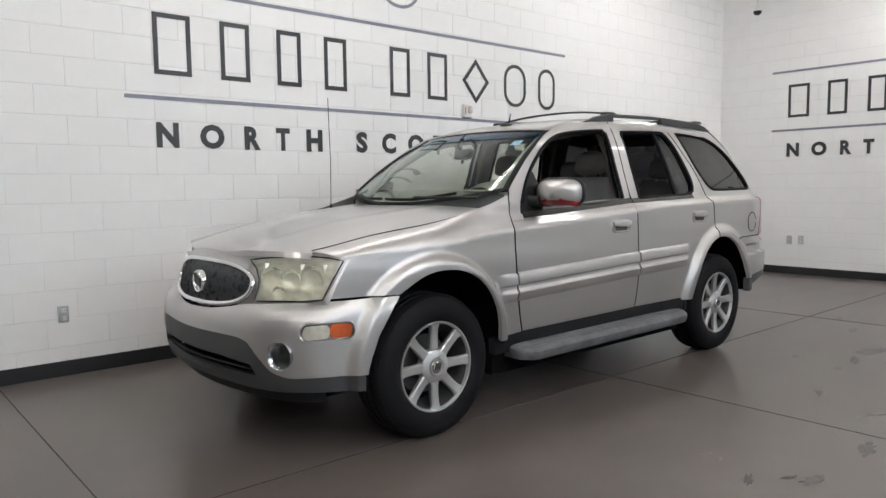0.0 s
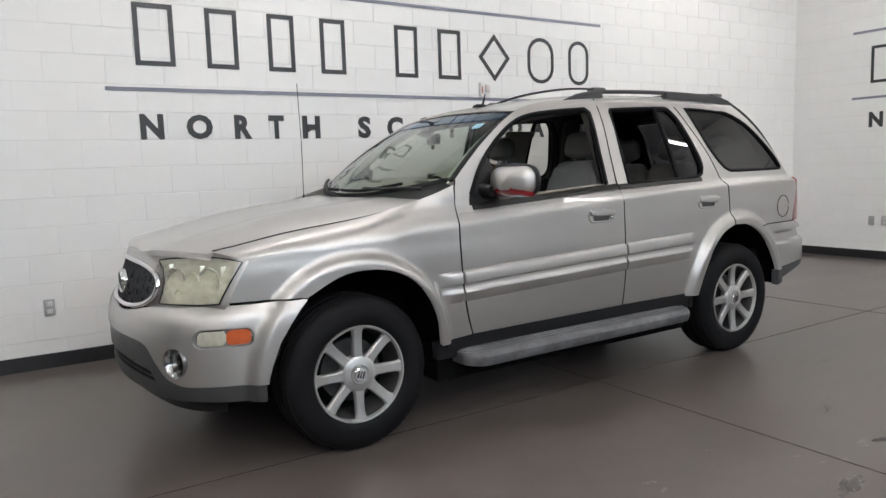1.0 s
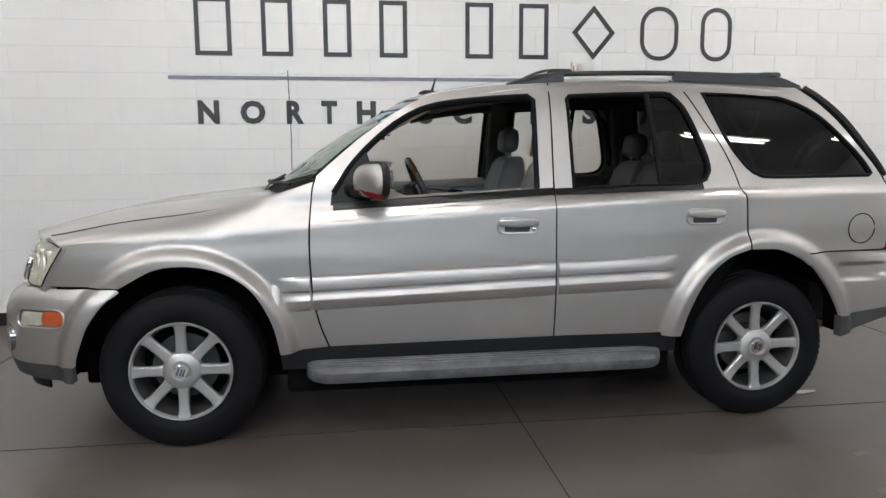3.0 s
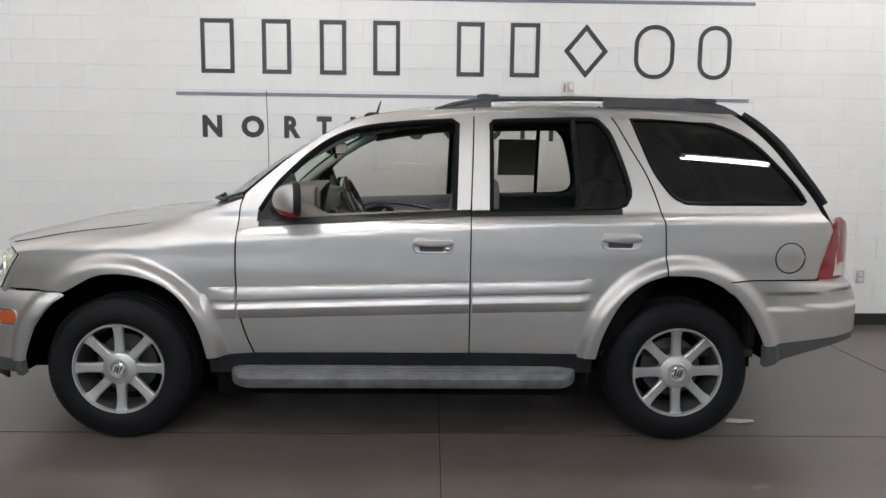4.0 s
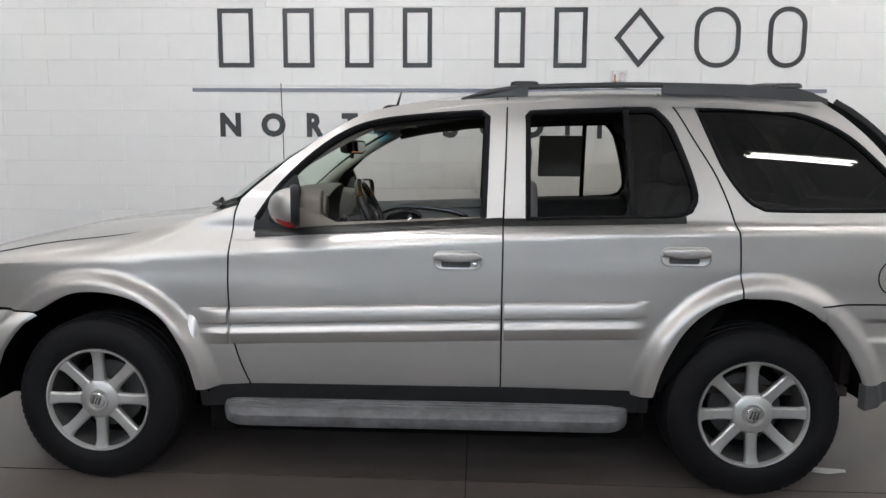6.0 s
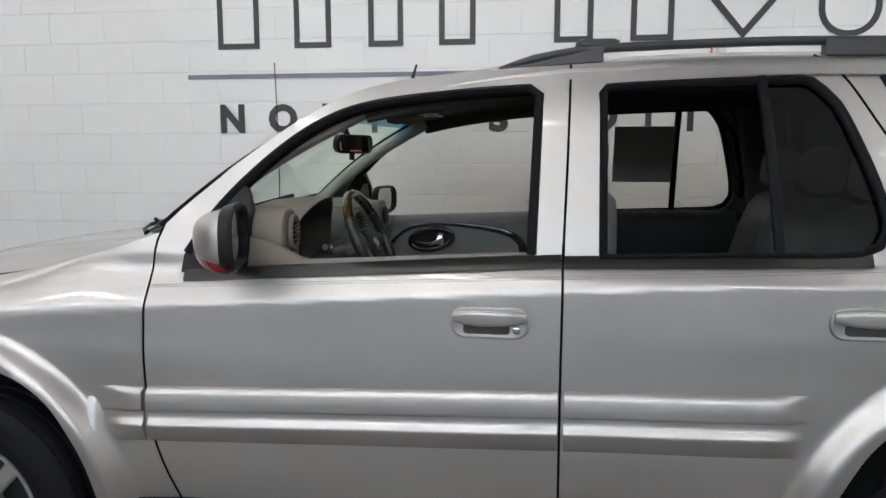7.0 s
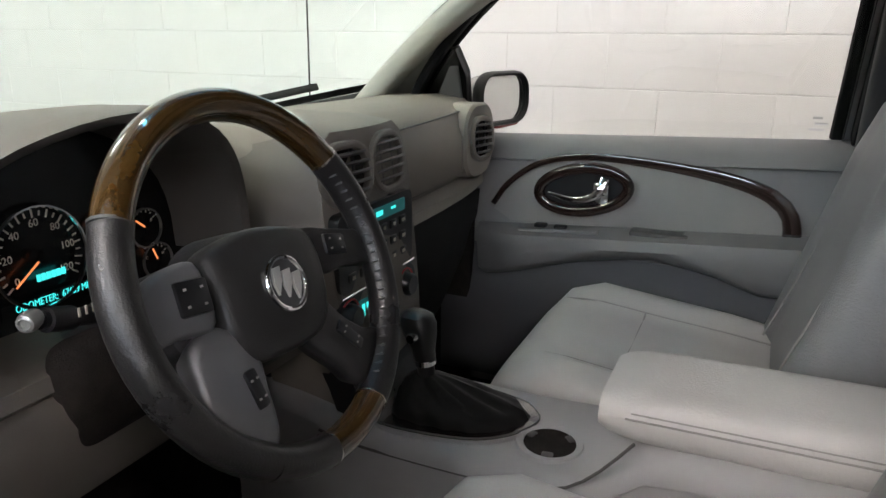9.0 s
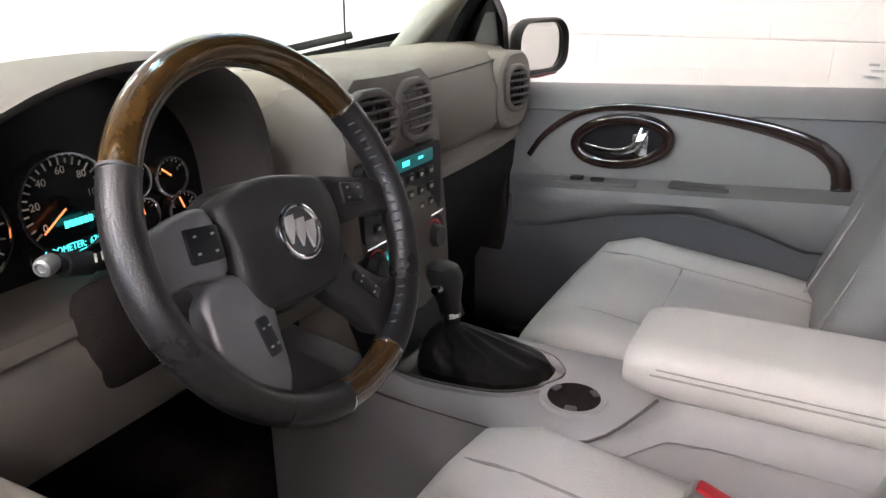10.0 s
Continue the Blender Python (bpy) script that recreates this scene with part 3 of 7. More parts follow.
hoodc = curve([(-0.86, .935), (-0.80, .983), (-0.70, 1.008), (-0.53, 1.043), (-0.27, 1.098), (0.15, 1.158), (0.35, 1.185), (0.60, 1.21)])


crown = curve([(-0.86, 0.0), (-0.72, 0.014), (-0.5, 0.024), (-0.2, 0.024), (0.15, 0.014), (0.40, 0.003), (0.6, 0.0)])


def hood(x, y):
    q = abs(y) / 0.75
    return (x, y, hoodc(x) + crown(x) * max(0.0, 1 - q * q) - 0.010 * q * q - 0.045 * q ** 4 + 0.004 * math.exp(-((abs(y) - 0.40 - 0.08 * x) / 0.05) ** 2))


hseam = curve([(-0.64, .650), (-0.50, .675), (-0.25, .700), (0.0, .720), (0.30, .735), (0.62, .762)])
sh0 = curve([(-0.60, .953), (-0.52, .965), (-0.416, .978), (-0.1, 1.000), (0.2, 1.016), (0.564, 1.037), (0.62, 1.05)])


def shoulder(x, a):
    """The fender's rounded top, from the side (a = 0) to the bonnet's seam (a = 1)."""
    z0, y1 = sh0(x), hseam(x)
    y0 = -side(x, z0)[1]
    z1 = hood(x, y1)[2] + (0.10 * max(0.0, min(1.0, (x + 0.05) / 0.70)) ** 2.2)
    t = a * math.pi / 2
    y, z = y1 + (y0 - y1) * (0.6 * math.cos(t) ** 0.9 + 0.4 * (1 - a)), z0 + (z1 - z0) * (0.6 * math.sin(t) ** 0.92 + 0.4 * a)
    k = max(0.0, min(1.0, (x + 0.15) / 0.78)) ** 1.6
    return (x, -(y * (1 - k) - side(x, z)[1] * k), z)


def plan(pts):
    """Half a plan curve (y, x) mirrored, as a function of the signed arc length."""
    full = [(-y, x) for y, x in pts[:0:-1]] + list(pts)
    P = np.array(spline(full, 0.01))
    L = np.concatenate([[0], np.cumsum(np.hypot(*np.diff(P, axis=0).T))])
    L -= L[-1] / 2
    return lambda s: (float(np.interp(s, L, P[:, 1])), float(np.interp(s, L, P[:, 0]))), float(2 * L[-1])


bump_plan, BL = plan([(0, -.945), (.15, -.940), (.3, -.922), (.45, -.897), (.57, -.866), (.68, -.812), (.76, -.730), (.82, -.625), (.855, -.515), (.872, -.40), (.88, -.22)])
face_plan, FL = plan([(0, -.885), (.15, -.88), (.3, -.855), (.42, -.82), (.55, -.765), (.66, -.705), (.74, -.650), (.79, -.605), (.825, -.54), (.845, -.45)])
bprof = curve([(0.22, .10), (0.27, .075), (0.32, .045), (0.38, .016), (0.45, .002), (0.55, 0), (0.64, .004), (0.69, .016), (0.73, .04), (0.755, .075), (0.775, .12)])


def bumper(s, z):
    x, y = bump_plan(s)
    k = bprof(z)
    f = flare(x, z) if x > -0.62 else 0
    return (x + k * (1 if abs(s) < BL * 0.30 else max(0.1, 1 - (abs(s) - BL * .30) / (BL * .12))), y * (1 - 0.35 * k) + math.copysign(f, y), z)


fprof = curve([(0.66, 0.0), (0.76, .006), (0.85, .032), (0.95, .072), (1.02, .105)])


def face(s, z):
    x, y = face_plan(s)
    k = fprof(z)
    return (x + k, y * (1 - 0.25 * k), z)


rear_plan, RL = plan([(0, 3.955), (.3, 3.945), (.55, 3.915), (.70, 3.86), (.78, 3.78), (.825, 3.68), (.842, 3.55), (.850, 3.40), (.852, 3.28), (.856, 3.08)])
rprof = curve([(0.30, .08), (0.36, .05), (0.42, .02), (0.50, .004), (0.60, 0), (0.70, 0), (0.78, .015), (0.83, .04), (0.86, .08)])


def rear_bumper(s, z):
    x, y = rear_plan(s)
    e = 1 - sstep(0.30, 0.42, abs(s) / RL)
    dent = 0.022 * (1 - sstep(0.0, 0.012, abs(z - 0.755 - 0.03 * (x - 3.4)) - 0.032)) * sstep(.22, .25, abs(s) / RL) * (1 - sstep(.40, .44, abs(s) / RL))
    f = flare(x, z) if x < 3.5 else 0
    return (x - rprof(z) * e - dent * e, (abs(y) - rprof(z) * 0.35 * sstep(3.3, 3.6, x) - dent + f) * (1 if y >= 0 else -1), z)


tailx = curve([(0.80, 3.84), (0.95, 3.83), (1.10, 3.80), (1.24, 3.735), (1.40, 3.62), (1.55, 3.51), (1.68, 3.375), (1.735, 3.29)])


def tailgate(y, z):
    w = wz(z) * kx(tailx(z)) + 0.01
    q = min(1.0, abs(y) / w)
    return (tailx(z) - 0.05 * q ** 2 - 0.09 * q ** 8, y, z)


wsb = curve([(0, .335), (.3, .365), (.55, .455), (.70, .55), (.80, .645)])
wst = curve([(0, 1.085), (.3, 1.10), (.5, 1.135), (.60, 1.18)])


def windshield(q, v):
    """q from -1 to 1 across, v from 0 at the cowl to 1 at the roof."""
    yb, yt = 0.748 * q, 0.596 * q
    b = np.array((wsb(abs(0.785 * q)), yb, 1.178 + 0.085 * abs(q) ** 2.2))
    t = np.array((wst(abs(yt)), yt, roofc(1.09) - 0.005 - 0.02 * q * q + 0.0))
    p = b + (t - b) * v
    p[2] += 0.02 * math.sin(math.pi * v)
    p[0] -= 0.02 * math.sin(math.pi * v)
    return tuple(p)


# outlines on the side, (x, z)
FD_FRONT = spline([(0.638, 1.267), (0.621, 1.223), (0.607, 1.075), (0.603, 0.9), (0.615, 0.706), (0.643, 0.568), (0.683, 0.455)], 0.03)
A_LINE = spline([(0.638, 1.267), (0.752, 1.374), (0.91, 1.495), (1.06, 1.595), (1.19, 1.657), (1.36, 1.695), (1.58, 1.715), (1.808, 1.728)], 0.03)
FWIN = spline([(0.707, 1.182), (0.803, 1.325), (0.947, 1.467), (1.095, 1.568), (1.245, 1.619), (1.489, 1.648), (1.700, 1.662)], 0.03) + \
    spline([(1.730, 1.640), (1.723, 1.434), (1.715, 1.198)], 0.05) + [(0.701, 1.135)]
RWIN = [(1.885, 1.193)] + spline([(1.887, 1.645), (1.90, 1.660), (2.2, 1.673), (2.43, 1.678)], 0.04) + \
    spline([(2.457, 1.672), (2.514, 1.608), (2.565, 1.473), (2.603, 1.34), (2.607, 1.275), (2.585, 1.235), (2.54, 1.215), (2.447, 1.208)], 0.03)
QWIN = spline([(2.627, 1.684), (2.874, 1.683), (3.088, 1.655), (3.264, 1.571), (3.401, 1.436), (3.498, 1.318), (3.534, 1.255)], 0.03) + \
    spline([(3.515, 1.246), (2.96, 1.243), (2.87, 1.255), (2.809, 1.295), (2.727, 1.415), (2.664, 1.579)], 0.03)
RD_REAR = spline([(2.470, 1.745), (2.534, 1.686), (2.615, 1.533), (2.695, 1.385), (2.752, 1.225), (2.767, 1.125), (2.772, 0.995), (2.774, 0.893)], 0.03)
RARCH1 = spline([(2.774, 0.893), (2.653, 0.848), (2.539, 0.742), (2.464, 0.589), (2.432, 0.455)], 0.03)
RARCH2 = spline([(2.780, 0.893), (2.948, 0.884), (3.08, 0.825), (3.115, 0.797)], 0.03)
FARCH = spline([(-0.25, 0.778), (-0.102, 0.855), (0.02, 0.876), (0.15, 0.862), (0.26, 0.818), (0.352, 0.737), (0.425, 0.596), (0.457, 0.44)], 0.03)

car = empty("car")
tagged(car, "silver four-door sport utility vehicle with grey leather cabin", "car")
G = 0.0035
both = ((1, "driver"), (-1, "passenger"))

# hood, in one sheet
hx = spline([(face(q, 0.975)[0] - 0.018, face(q, 0.975)[1]) for q in (0, 0.1, 0.2, 0.3, 0.4, 0.5, 0.6, 0.68, 0.735)], 0.03)
xh = hx[-1][0]
hl = [(x, -y) for x, y in hx[:0:-1]] + hx
hl += [(x, hseam(x) - G) for x in np.arange(xh + 0.04, 0.54, 0.04)]
rear_edge = [(0.325 + 0.27 * (q / 0.73) ** 2 - 0.03, q) for q in np.linspace(0.735, -0.735, 24)]
hl += rear_edge + [(x, -hseam(x) + G) for x in np.arange(0.54, xh + 0.02, -0.04)]
patch("hood", [tuple(map(float, p)) for p in hl], hood, M_PAINT, car, 0.045, flange=0.03, label="silver bonnet")

for sy, who in both:
    # fender: side, and the rounded top
    fr = [(x - G * 1.6, z) for x, z in FD_FRONT]
    top = [(float(x), sh0(float(x))) for x in np.arange(-0.515, 0.58, 0.04)]
    fr_low = [p for p in fr if p[1] < sh0(0.60)]
    fen = top + [(0.602, sh0(0.602))] + fr_low + [(x, z) for x, z in FARCH[::-1]] + [(-0.33, 0.780), (-0.47, 0.781), (-0.602, 0.782), (-0.565, 0.87)]
    patch("fender", fen, side, M_PAINT, car, 0.015, flange=0.03, sy=sy, flip=False)
    sh = [(float(x), 0.0) for x in np.arange(-0.515, 0.58, 0.04)] + [(0.604, 0.0)] + [(0.616, 0.5), (0.626, 1.0)] + [(float(x), 1.0) for x in np.arange(0.60, xh + 0.012, -0.04)] + [(xh + 0.006, 1.0), (0.5 * xh - 0.257, 0.5)]
    sh = [(x, a * 0.3) for x, a in sh]
    patch("fender_top", sh, lambda x, a: shoulder(x, max(0.0, min(1.0, a / 0.3))), M_PAINT, car, 0.018, sy=sy)
    # doors
    fd = A_LINE + [(1.808 - G * 0, 1.70)] + [(1.8 - G, 1.435), (1.79 - G, 1.174), (1.788 - G, 0.857), (1.789 - G, 0.462)] + FD_FRONT[::-1][:-1]
    d1 = patch("front_door", fd, side, M_PAINT, car, 0.0135, [FWIN], 0.03, "silver front door with its window frame", sy=sy)
    rd = [(1.808 + G, 1.728)] + [(2.1, 1.742), (2.3, 1.747)] + RD_REAR + RARCH1[1:] + [(1.789 + G, 0.462), (1.788 + G, 0.857), (1.79 + G, 1.174), (1.8 + G, 1.435)]
    d2 = patch("rear_door", rd, side, M_PAINT, car, 0.0135, [RWIN], 0.03, "silver rear door with its window frame", sy=sy)
    # quarter panel
    tl = [(tailx(z) - 0.145 + 0.0, z) for z in np.arange(1.70, 0.868, -0.04)]
    qp = [(x + G * 1.4, z) for x, z in RD_REAR[::-1]] + [(2.65, 1.752), (3.0, 1.738), (3.18, 1.715)] + [(float(a), float(b)) for a, b in tl] + [(3.56, .872), (3.118, .857)] + RARCH2[::-1]
    patch("quarter_panel", qp, side, M_PAINT, car, 0.016, [QWIN], 0.03, "silver rear quarter panel", sy=sy)
    # rubber round the openings
    for nm, loop, r, dr in (("window_seal", FWIN, 0.014, d1), ("window_seal", RWIN, 0.013, d2), ("window_seal", QWIN, 0.010, car)):
        lp = [side(x, z) for x, z in (loop[:-1] if loop is FWIN else loop)]
        c = (sum(p[0] for p in loop) / len(loop), sum(p[1] for p in loop) / len(loop))
        lp = [(p[0] + (c[0] - p[0]) * 0.02, p[1] * sy + 0.002 * sy, p[2] + (c[1] - p[2]) * 0.02) for p in lp]
        part(nm, sweep(lp, circ(r, 8, 0.011), closed=loop is not FWIN, up=(0, 1, 0.4)), M_RUBBER, dr, "black rubber window seal")
    # dark inner shell behind the seams, and the sill
    sill = [(0.46, 0.352), (2.42, 0.372), (2.425, 0.470), (1.79, 0.468), (0.69, 0.458), (0.45, 0.44)]
    patch("rocker_panel", sill, lambda x, z: (x, -0.868 * kx(x) * (1 - waist(x)) + 0.06 * (0.46 - z), z), M_BLACK, car, 0.05, flange=0.05, sy=sy, label="black plastic sill panel")
    inner = [(0.55, 0.44), (2.45, 0.44), (2.74, 0.86), (2.74, 1.10), (0.56, 1.06)]
    patch("inner_shell", inner, lambda x, z: (x, side(x, z)[1] + 0.055, z), M_DARK, car, 0.08, sy=sy)
    # glass
    qg = [(x, z) for x, z in QWIN]
    patch("quarter_window", qg, side, M_DARKG, car, 0.05, sy=sy, lift=-0.008, label="dark tinted fixed window")
    rq = [(2.326, 1.676)] + [p for p in RWIN if p[0] > 2.36] + [(2.343, 1.206)]
    patch("rear_vent_window", rq, side, M_MIDG if sy > 0 else M_SIDEG, d2, 0.05, sy=sy, lift=-0.012, label="smoked fixed door window")
    db = [side(2.325 + 0.017 * t, 1.682 - 0.478 * t) for t in np.linspace(0, 1, 8)]
    part("window_divider", sweep([(p[0], p[1] * sy + 0.006 * sy, p[2]) for p in db], rrect(0.026, 0.022, 0.006, 2), up=(0, 1, 0.3)), M_RUBBER, d2)
    if sy < 0:
        g1 = patch("window_glass", FWIN, side, M_SIDEG, d1, 0.05, sy=sy, lift=-0.012, label="raised clear window pane")
        g2 = patch("window_glass", [(1.885, 1.193), (1.887, 1.655), (2.1, 1.67), (2.332, 1.675), (2.35, 1.207)], side, M_SIDEG, d2, 0.05, sy=sy, lift=-0.012, label="raised clear window pane")

# roof sheet
ro = [(1.10, 0.0), (1.11, 0.3), (1.15, 0.5), (1.19, 0.590)] + [(float(x), 0.616) for x in np.arange(1.24, 3.1, 0.1)] + [(3.22, 0.57), (3.29, 0.45), (3.31, 0.0)]
ro = ro + [(x, -y) for x, y in ro[-2:0:-1]]
patch("roof", ro, roof, M_PAINT, car, 0.05, flange=0.03, label="silver roof panel")

# tailgate and its glass
tgw = lambda z: wz(z) * kx(tailx(z)) - 0.07
tg = [(-tgw(z), z) for z in (0.86, 0.95, 1.05, 1.15, 1.24)] + [(-tgw(z), z) for z in (1.4, 1.55, 1.68)] + [(-0.48, 1.735), (0.48, 1.735)] + [(tgw(z), z) for z in (1.68, 1.55, 1.4, 1.24, 1.15, 1.05, 0.95, 0.86)]
tw = [(-tgw(1.25) + .06, 1.25), (-tgw(1.66) + .06, 1.66), (tgw(1.66) - .06, 1.66), (tgw(1.25) - .06, 1.25)]
tgt = patch("tailgate", tg, tailgate, M_PAINT, car, 0.05, [tw], 0.03, "silver tailgate")
patch("rear_window", tw, tailgate, M_DARKG, tgt, 0.06, lift=-0.006, label="dark tinted rear window")

for sy, who in both:
    rings = []
    for z in np.linspace(0.90, 1.72, 18):
        x0, w = tailx(z) - 0.15, wz(z) * kx(tailx(z))
        e = tailgate(tgw(z), z)
        rings.append([(x0 - 0.02, -sy * (abs(side(x0, z)[1]) - 0.025), z), (x0 + 0.07, -sy * (w - 0.03), z), (e[0] - 0.03, -sy * (tgw(z) - 0.02), z), (e[0] - 0.05, -sy * (tgw(z) - 0.06), z), (x0 + 0.03, -sy * (w - 0.09), z)])
    part("rear_post", loft(rings), M_DARK, car, "black rear corner post")

# windshield
patch("windshield", [(q * 0.985, v) for q, v in ((-1, 0), (1, 0), (1, 1), (-1, 1))], windshield, M_WSG, car, 0.06, label="green-tinted windshield")
for sy, who in both:
    pts = [windshield(-0.99 * sy, v) for v in np.linspace(0, 1, 14)]
    part("windshield_trim", sweep([(p[0] + .0, p[1], p[2] + 0.003) for p in pts], rrect(0.045, 0.012, 0.005, 2), up=(-0.7, 0, 0.7)), M_RUBBER, car)
pts = [windshield(q, 1.0) for q in np.linspace(-1, 1, 20)]
part("windshield_header", sweep(pts, rrect(0.03, 0.010, 0.004, 2), up=(-0.4, 0, 1)), M_RUBBER, car)

# front bumper
def band(s0, s1, lo, hi, n=40):
    ss = np.linspace(s0, s1, n)
    return [(float(s), lo(float(s))) for s in ss] + [(float(s), hi(float(s))) for s in ss[::-1]]


SB = BL / 2


def oval(cs, cz, w, h, r, k=6):
    return [(cs + x, cz + z) for x, z in rrect(w, h, r, k)]


# holes for the signal and fog lamps, and the lower air intake
SIG_S, SIG_Z, FOG_S, FOG_Z = 0.940, 0.638, 0.712, 0.533
BHOLES = [h for k in (1, -1) for h in (oval(k * SIG_S, SIG_Z, 0.26, 0.084, 0.036), oval(k * FOG_S, FOG_Z, 0.135, 0.130, 0.064, 8))]
INTAKE = [(-0.585, 0.425), (-0.54, 0.480), (-0.3, 0.495), (0.3, 0.495), (0.54, 0.480), (0.585, 0.425), (0.3, 0.405), (-0.3, 0.405)]
lip_top = curve([(0, .597), (.30, .600), (.43, .600), (.52, .588), (.60, .519), (.68, .452), (.78, .426), (1.3, .424)])
bump_top = curve([(0, .705), (.2, .713), (.35, .733), (.45, .750), (.55, .757), (.86, .769), (1.27, .775)])
def s_at(fn, half, xv):
    """Arc length at which a plan curve comes to the given x, on its far end."""
    ss = np.linspace(half * 0.6, half, 200)
    return float(min(ss, key=lambda q: abs(fn(q)[0] - xv)))


fa = [(s_at(bump_plan, SB, x), z) for x, z in ((-0.458, 0.427), (-0.455, 0.45), (-0.440, 0.50), (-0.400, 0.60), (-0.345, 0.680), (-0.300, 0.735), (-0.262, 0.772))]
mid = [(float(s), lip_top(abs(float(s))) + .003) for s in np.linspace(-fa[0][0] + 0.02, fa[0][0] - 0.02, 80)]
top_ = [(float(s), bump_top(abs(float(s)))) for s in np.linspace(fa[-1][0] - 0.02, -fa[-1][0] + 0.02, 60)]
patch("front_bumper", mid + fa + top_ + [(-a, b) for a, b in fa[::-1]], bumper, M_PAINT, car, 0.018, BHOLES, 0.03, label="silver front bumper cover", flip=True)
patch("bumper_lip", band(-fa[0][0] + .01, fa[0][0] - .01, lambda s: 0.372 - 0.030 * abs(s) / SB, lambda s: lip_top(abs(s)) - .002, 90), lambda s, z: bumper(s, z), M_GREYP, car, 0.03, [INTAKE], 0.04, lift=-0.006, label="grey plastic lower bumper", flip=True)
face_l = FL / 2
patch("nose_backing", band(-face_l, face_l, lambda s: 0.70, lambda s: 0.90, 60), face, M_DARK, car, 0.05, lift=-0.075, flip=True)
NOSE_TOP = [(-0.915, 0.955), (-0.87, 0.985), (-0.735, 0.994), (-0.60, 0.994), (-0.45, 0.990), (-0.2, 0.992), (0, 0.994)]
LAMP_OUT = [(0.468, 0.763), (0.6, 0.767), (0.74, 0.772), (0.835, 0.781), (0.862, 0.87), (0.888, 0.955), (0.82, 0.969), (0.735, 0.975), (0.6, 0.973), (0.45, 0.961), (0.372, 0.950), (0.432, 0.915), (0.472, 0.86), (0.480, 0.81)]
nose_out = NOSE_TOP + [(-a, b) for a, b in NOSE_TOP[-2::-1]] + [(0.875, 0.80), (0.86, 0.752), (0.4, 0.742), (0, 0.715), (-0.4, 0.742), (-0.86, 0.752), (-0.875, 0.80)]
oval_out = [(0.437 * math.copysign(abs(math.cos(a)) ** 0.72, math.cos(a)), 0.831 + 0.094 * math.copysign(abs(math.sin(a)) ** 0.80, math.sin(a))) for a in np.linspace(0, 2 * math.pi, 60)[:-1]]
patch("nose_panel", nose_out, face, M_PAINT, car, 0.03, [oval_out, LAMP_OUT, [(-a, b) for a, b in LAMP_OUT]], 0.02, lift=-0.006, flip=True, label="silver nose panel round the lamps")

# rear bumper
RB = RL / 2
rlow = lambda s: 0.528 + 0.108 * (rear_plan(s)[0] - 3.313)
rbot = curve([(3.29, .417), (3.364, .437), (3.6, .502), (3.74, .535), (3.95, .555)])
rb_arch = [(s_at(rear_plan, RB, x), z) for x, z in ((3.302, 0.53), (3.285, 0.575), (3.233, 0.668), (3.17, 0.750), (3.125, 0.795), (3.118, 0.852))]
lo_ = [(float(s), rlow(s)) for s in np.linspace(-rb_arch[0][0] + 0.02, rb_arch[0][0] - 0.02, 60)]
hi_ = [(float(s), 0.866 - 0.012 * sstep(0.8, 1.0, abs(s) / RB)) for s in np.linspace(rb_arch[-1][0] - 0.02, -rb_arch[-1][0] + 0.02, 60)]
patch("rear_bumper", lo_ + rb_arch + hi_ + [(-a, b) for a, b in rb_arch[::-1]], rear_bumper, M_PAINT, car, 0.016, flange=0.03, label="silver rear bumper cover")
patch("rear_bumper_lip", band(-rb_arch[0][0], rb_arch[0][0], lambda s: rbot(rear_plan(s)[0]), lambda s: rlow(s) - 0.002, 90), rear_bumper, M_GREYP, car, 0.03, flange=0.05, lift=-0.004, label="grey plastic lower rear bumper")

# dark seams between the doors and panels
for sy, who in both:
    for seam in (FD_FRONT, [(1.808, 1.726), (1.80, 1.435), (1.79, 1.174), (1.788, 0.857), (1.789, 0.46)], [(x + 0.002, z) for x, z in RD_REAR]):
        pts = [p for a, b in zip(seam, seam[1:]) for p in [(a[0] + (b[0] - a[0]) * t, a[1] + (b[1] - a[1]) * t) for t in (0, 0.25, 0.5, 0.75)]] + [seam[-1]]
        part("panel_gap", sweep([(x, sy * (side(x, z)[1] + 0.0012), z) for x, z in pts], circ(0.0042, 6), up=(0, 1, 0)), M_DARK, car)
    part("panel_gap", sweep([(x, -sy * (hseam(x) - 0.001), hood(x, hseam(x))[2] + 0.0005 + 0.10 * max(0.0, min(1.0, (x + 0.05) / 0.70)) ** 2.2 * 0.5) for x in np.arange(xh + 0.02, 0.30, 0.03)], circ(0.0035, 6), up=(0, 1, 0)), M_DARK, car)

# dark seams where the bumpers meet the body
for sy, who in both:
    part("panel_gap", sweep([(x, sy * (side(x, 0.862)[1] - 0.003), 0.861 + 0.004 * sstep(3.118, 3.3, x)) for x in np.linspace(3.10, 3.58, 14)], circ(0.0035, 6), up=(0, 1, 0)), M_DARK, car)
    part("panel_gap", sweep([(p[0], -abs(p[1]) * sy * 1.001, p[2] + 0.006) for p in (bumper(s, 0.774) for s in np.linspace(s_at(bump_plan, SB, -0.70), s_at(bump_plan, SB, -0.29), 16))], circ(0.0025, 6), up=(0, 1, 0)), M_DARK, car)

